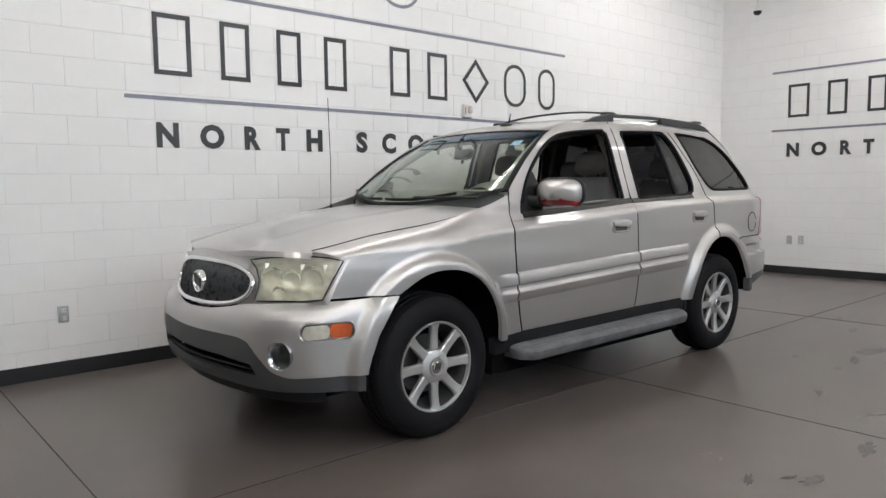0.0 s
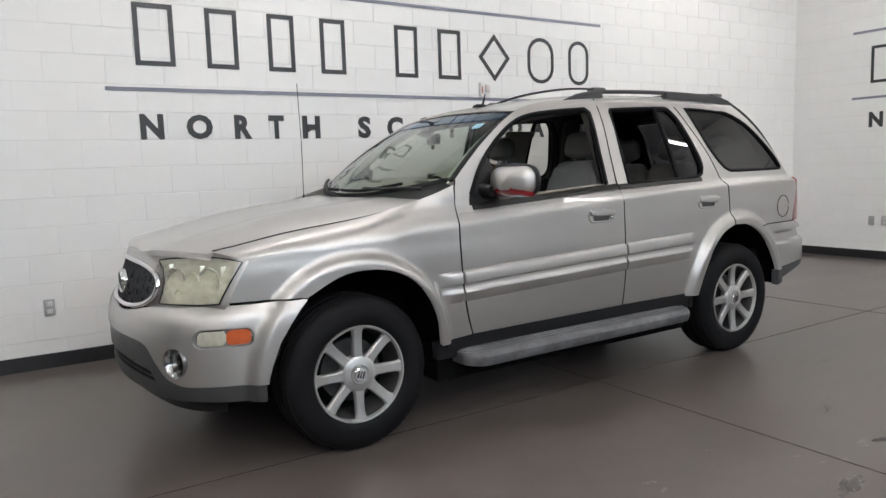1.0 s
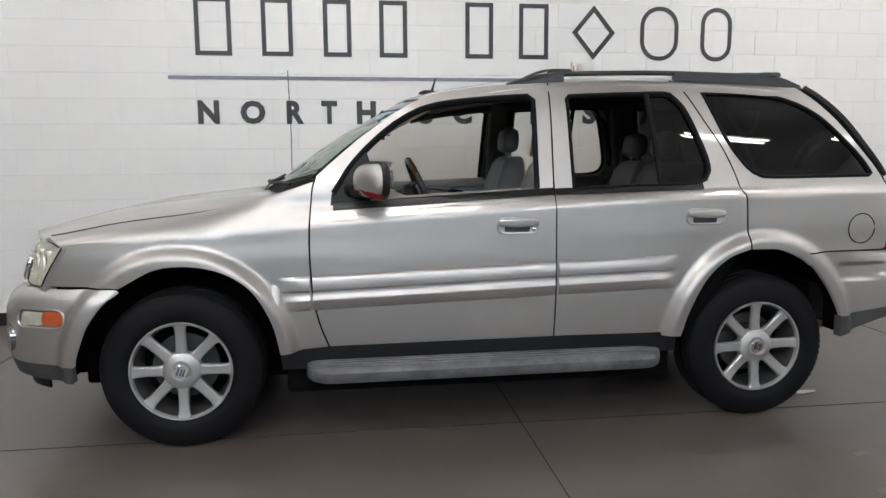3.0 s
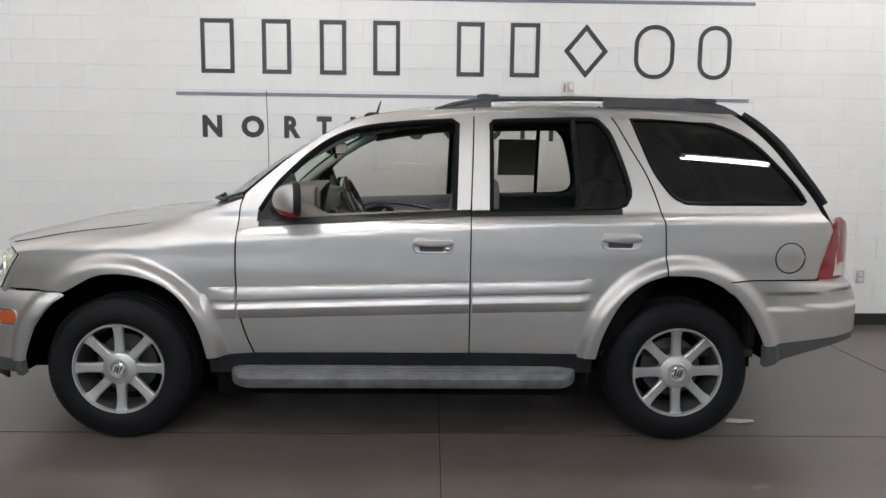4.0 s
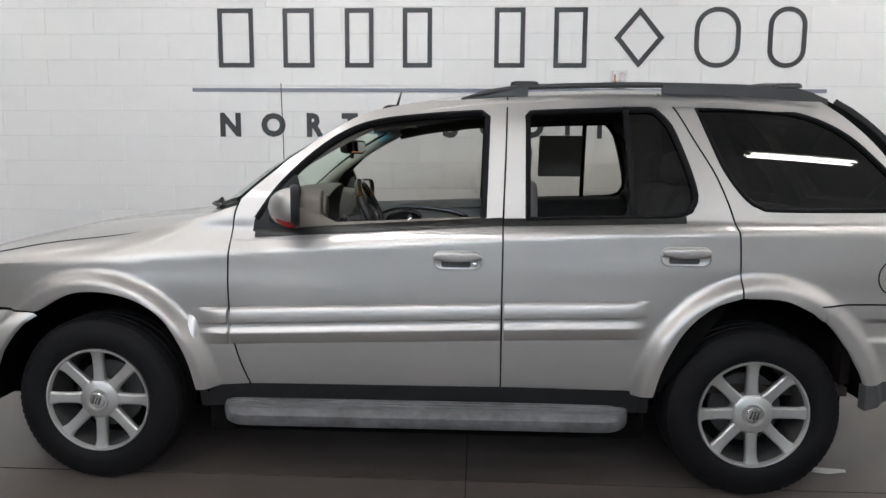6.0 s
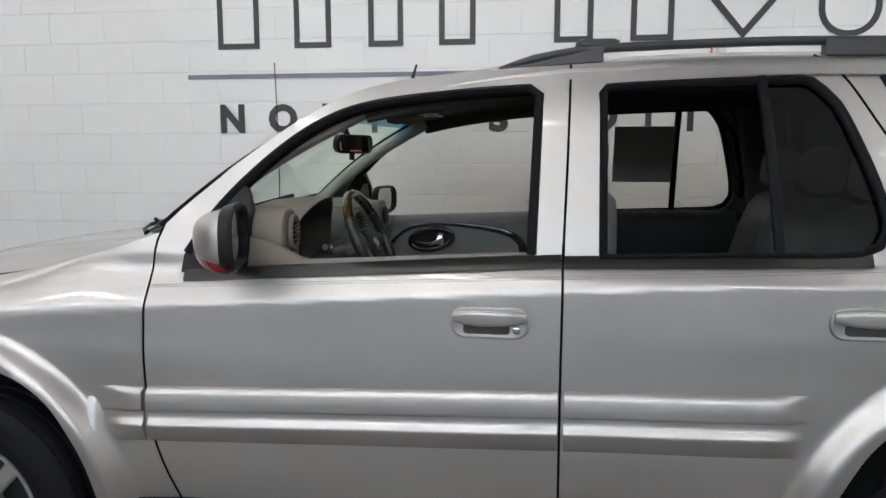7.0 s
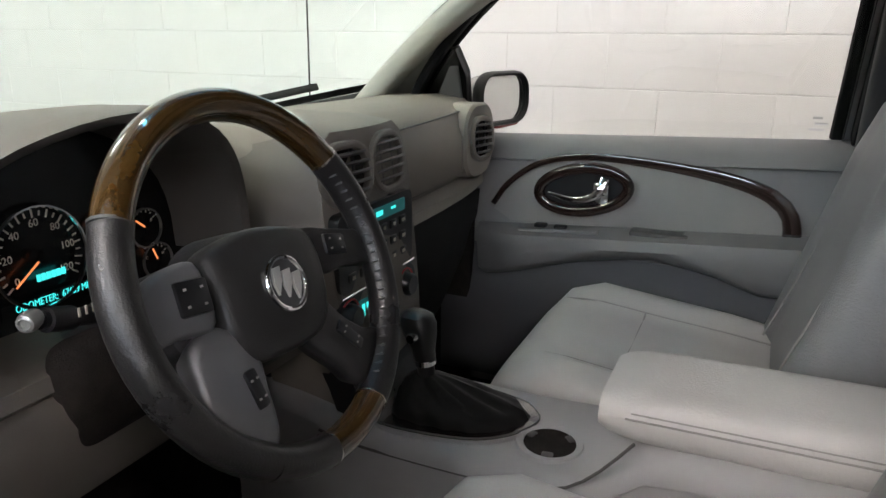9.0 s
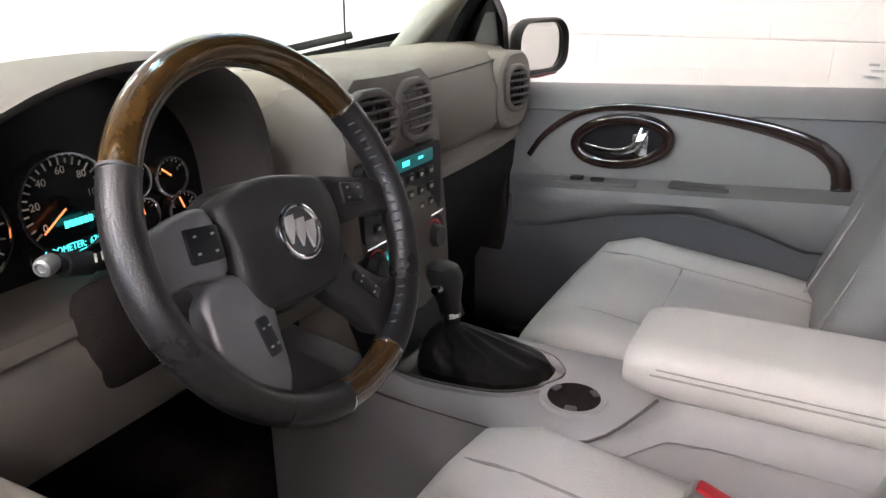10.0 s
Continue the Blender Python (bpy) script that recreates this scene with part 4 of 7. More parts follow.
# wells, underbody
for sy, who in both:
    for cx, r, rz in ((TF, .50, .515), (TR, .49, .53)):
        rings = []
        for a in np.linspace(4, 184, 24):
            x, z = cx + r * math.cos(radians(a)), 0.383 + rz * math.sin(radians(a))
            rings.append([(x, -sy * .85, z), (x, -sy * .52, z)])
        part("wheel_well", loft(rings, False, False), M_DARK, car, "black wheel well liner")
        part("well_back", rbox(cx, -sy * 0.50, 0.62, 1.05, 0.02, 0.62, 0), M_DARK, car, smooth=False)
part("underbody", join([rbox(1.45, 0, 0.315, 1.95, 1.56, 0.19, 0.02), rbox(0.0, 0, 0.37, 1.1, 0.98, 0.3, 0.02), rbox(-0.6, 0, 0.36, 0.3, 1.2, 0.1, 0.02), rbox(2.85, 0, 0.40, 0.8, 0.98, 0.26, 0.02), rbox(3.5, 0, 0.60, 0.55, 1.3, 0.12, 0.02)]), M_DARK, car)


# ---- wheels ----
def wheel(m, sy):
    """Outer face towards -y in its own axes."""
    w = empty("wheel", car)
    prof = [(0.228, 0.095), (0.25, 0.118), (0.29, 0.128), (0.33, 0.120), (0.355, 0.105), (0.366, 0.09), (0.3745, 0.07), (0.3745, 0.058), (0.366, 0.056), (0.366, 0.046), (0.3755, 0.044), (0.3755, 0.012), (0.367, 0.010), (0.367, -0.0), (0.367, -0.010), (0.3755, -0.012), (0.3755, -0.044), (0.366, -0.046), (0.366, -0.056), (0.3745, -0.058), (0.3745, -0.07), (0.366, -0.09), (0.355, -0.105), (0.34, -0.113), (0.335, -0.1165), (0.31, -0.1235), (0.285, -0.126), (0.262, -0.1245), (0.256, -0.1215), (0.243, -0.1185), (0.235, -0.108), (0.228, -0.095)]
    ty = part("tyre", lathe(prof, 96), M_TYRE, w, "black road tyre", angle=50)
    blocks = []
    for i in range(72):
        a = 360 / 72 * i
        for y0, l in ((-0.090, 0.026), (0.090, 0.026)):
            blocks.append(rbox(0, y0, 0.3550, 0.021, l, 0.011, 0, m=None))
            bmesh.ops.rotate(blocks[-1], cent=(0, 0, 0), matrix=Matrix.Rotation(radians(a + (2.5 if y0 > 0 else 0)), 3, "Y"), verts=blocks[-1].verts)
    part("tread", join(blocks), M_TYRE, ty, smooth=False)["kind"] = "stuff"
    rim = part("rim", lathe([(0.232, -0.100), (0.236, -0.112), (0.233, -0.1185), (0.226, -0.1175), (0.221, -0.108), (0.219, -0.100)], 64), M_ALLOY, w, "machined alloy rim")
    part("rim_barrel", lathe([(0.2185, -0.100), (0.214, -0.08), (0.205, 0.0), (0.205, 0.09)], 64), M_ALLOYD, rim, "dark inner barrel")
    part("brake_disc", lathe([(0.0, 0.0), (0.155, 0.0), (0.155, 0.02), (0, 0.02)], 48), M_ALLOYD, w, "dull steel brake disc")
    part("rim_back", lathe([(0.0, 0.05), (0.205, 0.05)], 48), M_DARK, w)
    for i in range(8):
        a = radians(45 * i)
        rings = []
        for r, hw, y, th in ((0.052, 0.030, -0.100, 0.03), (0.085, 0.028, -0.100, 0.03), (0.105, 0.0245, -0.099, 0.028), (0.15, 0.0235, -0.100, 0.026), (0.195, 0.0245, -0.104, 0.024), (0.211, 0.028, -0.107, 0.022), (0.222, 0.036, -0.110, 0.02)):
            rings.append([(-hw, y + 0.007, r), (-hw * 0.72, y, r), (hw * 0.72, y, r), (hw, y + 0.007, r), (hw, y + th, r), (-hw, y + th, r)])
        bm = loft(rings)
        bmesh.ops.rotate(bm, cent=(0, 0, 0), matrix=Matrix.Rotation(a, 3, "Y"), verts=bm.verts)
        part("spoke", bm, M_ALLOY, rim, angle=25)
    hub = part("hub_cap", lathe([(0.0, -0.116), (0.034, -0.116), (0.038, -0.112), (0.041, -0.119), (0.046, -0.120), (0.050, -0.111), (0.070, -0.106), (0.084, -0.101), (0.090, -0.092), (0.090, -0.06)], 40), M_ALLOY, w, "round alloy hub cap")
    part("cap_disc", lathe([(0.0, -0.1225), (0.030, -0.1220), (0.034, -0.1185), (0.034, -0.110)], 36), M_CHROME, hub, "round chrome centre disc")
    for k in (-0.013, 0, 0.013):
        part("badge_bar", rbox(k, -0.1228, -k * 0.25, 0.0085, 0.004, 0.036, 0.0015, m=pose(0, 0, 0, 0, 20, 0)), M_GREYP, hub)
    w.matrix_local = m
    return w


for cx, yy in ((TF, 0.745), (TR, 0.735)):
    for sy in (1, -1):
        wheel(pose(cx, -sy * yy, HZ - 0.001, 0, -2 if cx else 0, 0 if sy > 0 else 180), sy)

# ---- the car: outside parts ----
M_BELTS = mat("satin_black_strip", (0.013, 0.0125, 0.012), 0.34, 0, 0.15, 20.0, spec=0.4)
M_PAD = mat("smoked_lens", (0.30, 0.30, 0.29), 0.2, 0.3, 0.1, 20.0)
M_BLUE = glass("shade_band", (0.10, 0.32, 0.55))
M_PAPER = mat("paper_sheet", (0.55, 0.54, 0.48), 0.7, 0, 0.05, 6.0)
M_STICK = mat("blue_sticker", (0.25, 0.45, 0.55), 0.5, 0, 0.3, 60.0)
M_STRIPE = mat("grey_pinstripe", (0.26, 0.25, 0.24), 0.4, 0, 0.05, 8.0)
M_RAIL = mat("rail_black", (0.03, 0.03, 0.032), 0.42, 0, 0.15, 12.0)
M_MIRROR = mat("mirror_glass", (0.85, 0.86, 0.86), 0.02, 1.0, 0.0)


def strip(x0, x1, prof, material, parent, sy, name="moulding", n=40, taper=(0.0, 0.0), slope=0.034, base=0.63):
    """A ribbed band laid along the side: prof gives (height, how far proud)."""
    rings = []
    for i in range(n + 1):
        x = x0 + (x1 - x0) * i / n
        k = 1.0
        if taper[0]:
            k *= sstep(0, taper[0], x - x0)
        if taper[1]:
            k *= sstep(0, taper[1], x1 - x)
        rings.append([(x, sy * (side(x, z + slope * (x - base))[1] - (d * k if d > -0.005 else d)), z + slope * (x - base)) for z, d in prof])
    return part(name, loft(rings, True, True), material, parent, angle=28)


MPROF = [(0.641, -0.012), (0.643, 0.001), (0.652, 0.006), (0.672, 0.013), (0.689, 0.0185), (0.694, 0.0195), (0.699, 0.0185), (0.712, 0.0095), (0.717, 0.007), (0.7275, 0.006), (0.7345, 0.0062),
         (0.7365, 0.008), (0.7395, 0.0155), (0.7425, 0.0185), (0.748, 0.0195), (0.768, 0.0180), (0.788, 0.0150), (0.796, 0.0125), (0.803, 0.007), (0.810, -0.001), (0.814, -0.012)]
doors = {}
for o in car.children:
    if o.name.startswith(("front_door", "rear_door")):
        doors[o.name] = o
for sy, fdn, rdn in ((1, "front_door", "rear_door"), (-1, "front_door.001", "rear_door.001")):
    fdo, rdo = doors[fdn], doors[rdn]
    strip(0.425, 0.599, MPROF, M_PAINT, car, sy, n=20, taper=(0.172, 0))
    strip(0.613, 1.781, MPROF, M_PAINT, fdo, sy)
    strip(1.799, 2.42, MPROF, M_PAINT, rdo, sy, taper=(0, 0.10))
    # belt weatherstrips
    rings = []
    for x in np.linspace(0.715, 1.7862, 24):
        zo = 1.130 + 0.058 * (x - 0.701) + 0.004
        rings.append([(float(x), sy * (side(x, z)[1] - d), z) for z, d in ((zo - 0.026, -0.008), (zo - 0.025, 0.006), (zo - 0.012, 0.009), (zo + 0.006, 0.006), (zo + 0.009, -0.003), (zo + 0.006, -0.010), (zo - 0.026, -0.012))])
    part("belt_strip", loft(rings), M_BELTS, fdo, "black belt weatherstrip")
    rings = []
    for x in np.linspace(1.7945, 2.56, 18):
        zo = 1.193 + 0.026 * (x - 1.885) + 0.002
        rings.append([(float(x), sy * (side(x, z)[1] - d), z) for z, d in ((zo - 0.024, -0.008), (zo - 0.023, 0.006), (zo - 0.011, 0.009), (zo + 0.006, 0.006), (zo + 0.010, -0.004), (zo + 0.008, -0.028), (zo - 0.024, -0.028))])
    part("belt_strip", loft(rings), M_BELTS, rdo, "black belt weatherstrip")
    # black inner frames of the two openings
    for loop, dr in ((FWIN[:-1], fdo), ([p for p in RWIN if not (p[1] < 1.25 and p[0] > 2.0)], rdo)):
        c = (sum(p[0] for p in loop) / len(loop), sum(p[1] for p in loop) / len(loop))
        lp = [side(x, z) for x, z in loop]
        lp = [(p[0] + (c[0] - p[0]) * 0.03 if p[0] < c[0] + 0.2 else p[0] + 0.025, (p[1] + 0.042) * sy, p[2] + (c[1] - p[2]) * 0.03) for p in lp]
        part("inner_seal", sweep(lp, rrect(0.022, 0.060, 0.008, 2), up=(0, 1, 0.35)), M_RUBBER, dr)
    for dz in (0.0, 0.006):
        for x0_, x1_, pr_ in ((0.622, 1.782, fdo), (1.80, 2.74, rdo)):
            part("pinstripe", sweep([(x, sy * (side(x, 1.120 + 0.045 * (x - 1.25) + dz)[1] - 0.0003), 1.120 + 0.045 * (x - 1.25) + dz) for x in np.linspace(x0_, x1_, 30)], circ(0.0007, 5), up=(0, 1, 0)), M_STRIPE, pr_)
    # corner panel before the window, and the mirror
    sail = [(0.703, 1.133), (0.709, 1.184), (0.803, 1.325), (0.858, 1.380), (0.880, 1.378), (0.900, 1.32), (0.892, 1.152)]
    patch("corner_panel", sail, side, M_BLACK, fdo, 0.03, flange=0.03, sy=sy, lift=0.003, label="black plastic corner panel")
    mir = empty("mirror", car)
    mm = pose(0.866 if sy > 0 else 0.880, -0.918 if sy > 0 else 0.898, 1.250 if sy > 0 else 1.243, 0, 0, 15 * sy)
    mc = (0.0, 0.0, 0.0)
    rings = []
    for t in np.linspace(0, 1, 14):
        k = (1 - (1 - t) ** 2.4) ** 0.5
        rings.append([(mc[0] - 0.055 + 0.11 * t, mc[1] + u * (0.35 + 0.65 * k) * k * 1.0, mc[2] + v * k + 0.004 * t) for u, v in rrect(0.236, 0.155, 0.06, 6)] if t > 0 else [(mc[0] - 0.055, mc[1] + u * 0.02, mc[2] + v * 0.02) for u, v in rrect(0.236, 0.155, 0.06, 6)])
    part("housing", loft(rings), M_PAINT, mir, "silver mirror housing")
    ring = [(mc[0] + 0.054, mc[1] + u, mc[2] + 0.004 + v) for u, v in rrect(0.239, 0.158, 0.06, 6)]
    part("mirror_bezel", sweep(ring, circ(0.008, 8, 0.018), closed=True, up=(1, 0, 0)), M_BLACK, mir, "black mirror bezel")
    part("mirror_glass", slab(rrect(0.219, 0.14, 0.055, 6), 0.004, lambda u, v, w: (mc[0] + 0.052 + w, mc[1] + u, mc[2] + 0.004 + v)), M_MIRROR, mir, "mirror glass")
    rings = []
    for t in np.linspace(0.12, 0.98, 9):
        k = (1 - (1 - t) ** 2.4) ** 0.5
        hw = 0.5 * (0.214 if sy > 0 else 0.20) * (0.35 + 0.65 * k) * k
        rings.append([(mc[0] - 0.055 + 0.112 * t, mc[1] + q * hw, mc[2] - 0.0785 * k - (0.0 if sy > 0 else 0.010) + dz) for q, dz in ((-1, 0.024), (-0.96, 0.009), (-0.87, 0.0), (0, -0.005), (0.87, 0.0), (0.96, 0.009), (1, 0.024), (0, 0.028))])
    part("signal_strip", loft(rings), M_RED, mir, "red turn signal strip")
    part("mirror_arm", loft([[(0.812 + 0.02 * (k < 1) + u * k, y * sy, 1.205 + v * k) for u, v in rrect(0.085, 0.070, 0.03, 4)] for y, k in ((-0.745, 1.2), (-0.785, 1.0), (-0.835, 0.85))]), M_BLACK, mir, "black mirror foot")
    for o in mir.children:
        if not o.name.startswith("mirror_arm"):
            o.matrix_local = mm @ Matrix.Diagonal((1, 1.22, 1, 1) if sy > 0 else (1, 0.86, 0.80, 1))
    # handles
    for x0, x1, zc, dr, lk in ((1.500, 1.699, 1.026, fdo, True), (2.443, 2.651, 1.056, rdo, False)):
        xc = (x0 + x1) / 2
        y0 = side(xc, zc)[1]
        rows = ((-0.012, 1.0), (0.003, 1.0), (0.0060, 0.985), (0.0078, 0.95), (0.0082, 0.88), (0.0066, 0.80))
        h = part("handle", loft([[(xc + u * (1 + (k - 1) * 0.5), (side(xc + u * k, zc)[1] - d) * sy, zc + v * k) for u, v in rrect(0.210, 0.083, 0.036, 6)] for d, k in rows]), M_PAINT, dr, "silver door handle in an oval bezel", angle=50)
        # flat dark plate in place of the shaded hollow below the grip
        part("handle_slot", slab([(xc - 0.008 + u, zc - 0.014 + v) for u, v in rrect(0.124, 0.030, 0.010, 5)], 0.002, lambda u, v, w: (u, (y0 - 0.0100 + w) * sy, v)), M_GREYP, h, "flat dark plate for the recess shade under the grip")
        part("handle_grip", loft([[(xc + q * 0.097, (y0 - 0.008 - 0.019 * math.cos(q * 1.5)) * sy + b * sy, zc + 0.0165 + a) for a, b in rrect(0.043 * (1 - 0.45 * abs(q) ** 3), 0.022, 0.010, 4)] for q in np.linspace(-1, 1, 17)]), M_PAINT, h, "rounded silver grip")
        if lk:
            part("key_lock", lathe([(0, -0.012), (0.008, -0.012), (0.011, -0.010), (0.012, 0.0)], 20, pose(xc + 0.072, (y0 - 0.005) * sy, zc - 0.016, 0, 0, 0 if sy > 0 else 180)), M_CHROME, h, "round key lock")
    # fuel flap on the driver's side
    if sy > 0:
        ring = [(3.417 + 0.077 * math.cos(a), 0.979 + 0.077 * math.sin(a)) for a in np.linspace(0, 2 * math.pi, 40)[:-1]]
        fu = part("fuel_flap", sweep([tuple(np.array(side(x, z)) - (0, 0.0005, 0)) for x, z in ring], circ(0.0028, 6), closed=True, up=(0, 1, 0)), M_DARK, car, "round fuel filler flap")
        patch("flap_dimple", [(3.478 + 0.016 * math.cos(a), 0.985 + 0.014 * math.sin(a)) for a in np.linspace(0, 2 * math.pi, 16)[:-1]], lambda x, z: (x, side(x, z)[1] - 0.004, z), M_PAINT, fu, 0.02, flange=0.006)
    # running board
    rings = []
    for x in np.concatenate([np.linspace(0.575, 0.70, 8), np.linspace(0.80, 2.14, 12), np.linspace(2.22, 2.335, 8)]):
        e = min(1.0, max(0.02, min((x - 0.570) / 0.13, (2.340 - x) / 0.12)))
        w = 0.045 + 0.135 * math.sqrt(1 - (1 - e) ** 2)
        hh = 0.6 + 0.4 * math.sqrt(1 - (1 - e) ** 2)
        z0 = 0.3575 + 0.004 * (x - 0.6)
        rings.append([(float(x), -sy * (0.775 + u * w), z0 + v * hh) for u, v in ((0, 0.030), (0.25, 0.036), (0.40, 0.0385), (0.43, 0.034), (0.55, 0.037), (0.58, 0.032), (0.70, 0.034), (0.73, 0.029), (0.85, 0.028), (0.95, 0.016), (1.0, 0.002), (0.99, -0.022), (0.92, -0.048), (0.75, -0.052), (0, -0.050))])
    rb = part("running_board", loft(rings), M_STEP, car, "scuffed grey plastic running board", angle=30)
    for x in (0.8, 1.45, 2.1):
        part("bracket", rbox(x, -sy * 0.72, 0.35, 0.06, 0.22, 0.03, 0.005), M_DARK, rb)
    # tail lamp
    def lampmap(u, v):
        z = 0.868 + v * 0.315
        x0 = 3.572 + 0.10 * max(0.0, v) ** 1.3
        x1 = tailx(z) - 0.028
        x = x0 + (x1 - x0) * u
        y = side(min(x, 3.70), z)[1]
        return (x, y + 0.13 * max(0.0, (x - 3.64) / 0.17) ** 2.2 - 0.004, z)
    tlp = patch("tail_lamp", [(0, 0), (1, 0), (1, 1), (0.3, 1), (0.05, 0.75)], lampmap, M_RED, car, 0.08, flange=0.03, sy=sy, label="red tail lamp with a clear reverse light")
    patch("reverse_lens", [(0.40, 0.05), (0.88, 0.05), (0.86, 0.25), (0.6, 0.27), (0.42, 0.18)], lampmap, M_CLEARR, tlp, 0.06, sy=sy, lift=0.003, flange=0.004, label="clear reverse lens")
    # roof rail
    rl = [(1.60, 0.555, 1.722), (1.70, 0.55, 1.747), (1.82, 0.545, 1.768), (1.95, 0.54, 1.778), (2.4, 0.535, 1.787), (2.9, 0.53, 1.777), (3.05, 0.53, 1.767), (3.15, 0.53, 1.750), (3.215, 0.53, 1.724)]
    rl = [(x, -y * sy, z) for x, y, z in spline(rl, 0.05)]
    rail = part("roof_rail", sweep(rl, rrect(0.040, 0.024, 0.010, 3), up=(0, 0, 1), scale=lambda t: 0.35 + 0.65 * min(1, t / 0.06, (1 - t) / 0.05)), M_RAIL, car, "black roof rail")
    for x0, x1, zt in ((1.60, 1.90, 1.752), (2.50, 3.215, 1.765)):
        rings = []
        for x in np.linspace(x0, x1, 12):
            zz = float(np.interp(x, [p[0] for p in rl], [p[2] for p in rl]))
            zr = roof(x, 0.55)[2] - 0.012
            rings.append([(float(x), -sy * (0.545 + u), z) for u, z in ((-0.018, zz), (0.018, zz), (0.02, min(zz, zr + 0.012)), (-0.02, min(zz, zr + 0.012)))])
        part("rail_foot", loft(rings), M_RAIL, rail)
    for x in (1.885, 3.045):
        part("crossbar_clamp", loft([[(x + u * k, -sy * 0.53 + v * k, float(np.interp(x, [p[0] for p in rl], [p[2] for p in rl])) + dz) for u, v in rrect(0.13, 0.06, 0.02, 4)] for dz, k in ((0.008, 1), (0.022, 0.95), (0.027, 0.8))]), M_RAIL, rail, "black crossbar clamp")
    if sy > 0:
        for x in (1.885, 3.045):
            zc = float(np.interp(x, [p[0] for p in rl], [p[2] for p in rl])) + 0.016
            arc = [(x, 0.53 * k, zc + 0.040 * (1 - abs(k) ** 2.4)) for k in np.linspace(-1, 1, 33)]
            part("crossbar", sweep(arc, rrect(0.034, 0.013, 0.006, 3), up=(0, 0, 1)), M_RAIL, rail, "thin arched black crossbar")
    # tailgate glass edge
    ed = [(tailx(z) - 0.075, -sy * (wz(z) * kx(tailx(z)) - 0.045), z) for z in np.linspace(1.245, 1.715, 12)]
    part("glass_edge", sweep([(p[0] + 0.022, p[1] + 0.012 * sy, p[2]) for p in ed], rrect(0.04, 0.03, 0.01, 2), up=(1, 0, 0.4)), M_BLACK, tgt)
    # head lamp: reflector box, bowls and lens
    S0, S1 = 0.345, 0.965

    def lens_out(k=0.0):
        return [(s, z) for s, z in ((0.468 - k, 0.763 + k), (0.6, 0.767 + k), (0.74, 0.772 + k), (0.835 - k, 0.781 + k), (0.862 - k, 0.87), (0.888 - k, 0.955 - k), (0.82, 0.969 - k), (0.735, 0.975 - k), (0.6, 0.973 - k), (0.45, 0.961 - k), (0.372, 0.950 - k), (0.432 + k, 0.915), (0.472 + k, 0.86), (0.480 + k, 0.81))]
    hlp = patch("head_lamp", [(-s * sy, z) for s, z in lens_out()][::sy], face, M_REFL, car, 0.04, flip=True, lift=-0.055, flange=-0.05, label="hazy head lamp with two round reflectors")
    patch("lamp_rear_wall", [(-s * sy, z) for s, z in lens_out(0.004)][::sy], face, M_REFL, hlp, 0.05, flip=True, lift=-0.05)
    for s, z, r in ((0.545, 0.865, 0.062), (0.655, 0.862, 0.050), (0.755, 0.868, 0.066), (0.60, 0.805, 0.030)):
        x, y, zz = face(-s * sy, z)
        nx = Vector((-1, -0.55 * sy, 0)).normalized()
        m = Matrix.Translation(Vector((x, y, zz)) - nx * 0.022) @ nx.to_track_quat("-Y", "Z").to_matrix().to_4x4()
        part("lamp_bowl", lathe([(0.0, 0.018), (r * 0.28, 0.016), (r * 0.3, -0.002), (r * 0.34, 0.012), (r * 0.6, 0.004), (r * 0.95, -0.02), (r, -0.021), (r, -0.012)], 28, m), M_REFL, hlp, "round mirror bowl")
    for s in (0.50, 0.70, 0.815):
        x, y, zz = face(-s * sy, 0.845)
        part("lamp_rib", rbox(x + 0.03, y + 0.01 * sy, zz, 0.03, 0.012, 0.19, 0.004), M_CLEARR, hlp)
    patch("lens", [(-s * sy, z) for s, z in lens_out()][::sy], face, M_LENS, hlp, 0.03, flip=True, label="yellowed clear lens")
    edge = [face(-s * sy, z) for s, z in dense(lens_out(), 0.03)]
    part("lamp_gasket", sweep(edge, circ(0.0035, 6), closed=True, up=(-1, 0, 0.1)), M_RUBBER, hlp)
    # signal lamp
    sg = patch("signal_lamp", [(-s * sy, z) for s, z in oval(SIG_S, SIG_Z, 0.255, 0.080, 0.034)][::sy], bumper, M_CHROME, car, 0.03, flip=True, lift=-0.022, label="clear and amber bumper signal lamp")
    patch("clear_lens", [(-s * sy, z) for s, z in oval(SIG_S - 0.052, SIG_Z, 0.125, 0.062, 0.022)][::sy], bumper, M_CLEARR, sg, 0.03, flip=True, lift=-0.007, flange=0.014)
    patch("amber_lens", [(-s * sy, z) for s, z in oval(SIG_S + 0.066, SIG_Z + 0.002, 0.106, 0.064, 0.022)][::sy], bumper, M_AMBER, sg, 0.03, flip=True, lift=-0.006, flange=0.014, label="amber lens")
    rim_l = [bumper(-s * sy, z) for s, z in oval(SIG_S, SIG_Z, 0.262, 0.086, 0.036)]
    part("signal_bezel", sweep(rim_l, circ(0.005, 6), closed=True, up=(-0.7, -0.7 * sy, 0)), M_PAINT, sg)
    # fog lamp
    x, y, zz = bumper(-FOG_S * sy, FOG_Z)
    nx = Vector((-1, -0.45 * sy, 0.02)).normalized()
    m = Matrix.Translation(Vector((x, y, zz))) @ nx.to_track_quat("-Y", "Z").to_matrix().to_4x4()
    fg = part("fog_lamp", lathe([(0.0, 0.070), (0.022, 0.068), (0.024, 0.036), (0.028, 0.065), (0.045, 0.048), (0.054, 0.022), (0.062, 0.006), (0.068, 0.002), (0.068, 0.012), (0.066, 0.03)], 32, m), mat("fog_bowl", (0.42, 0.42, 0.43), 0.12, 1.0, 0.1, 20.0), car, "round fog lamp")
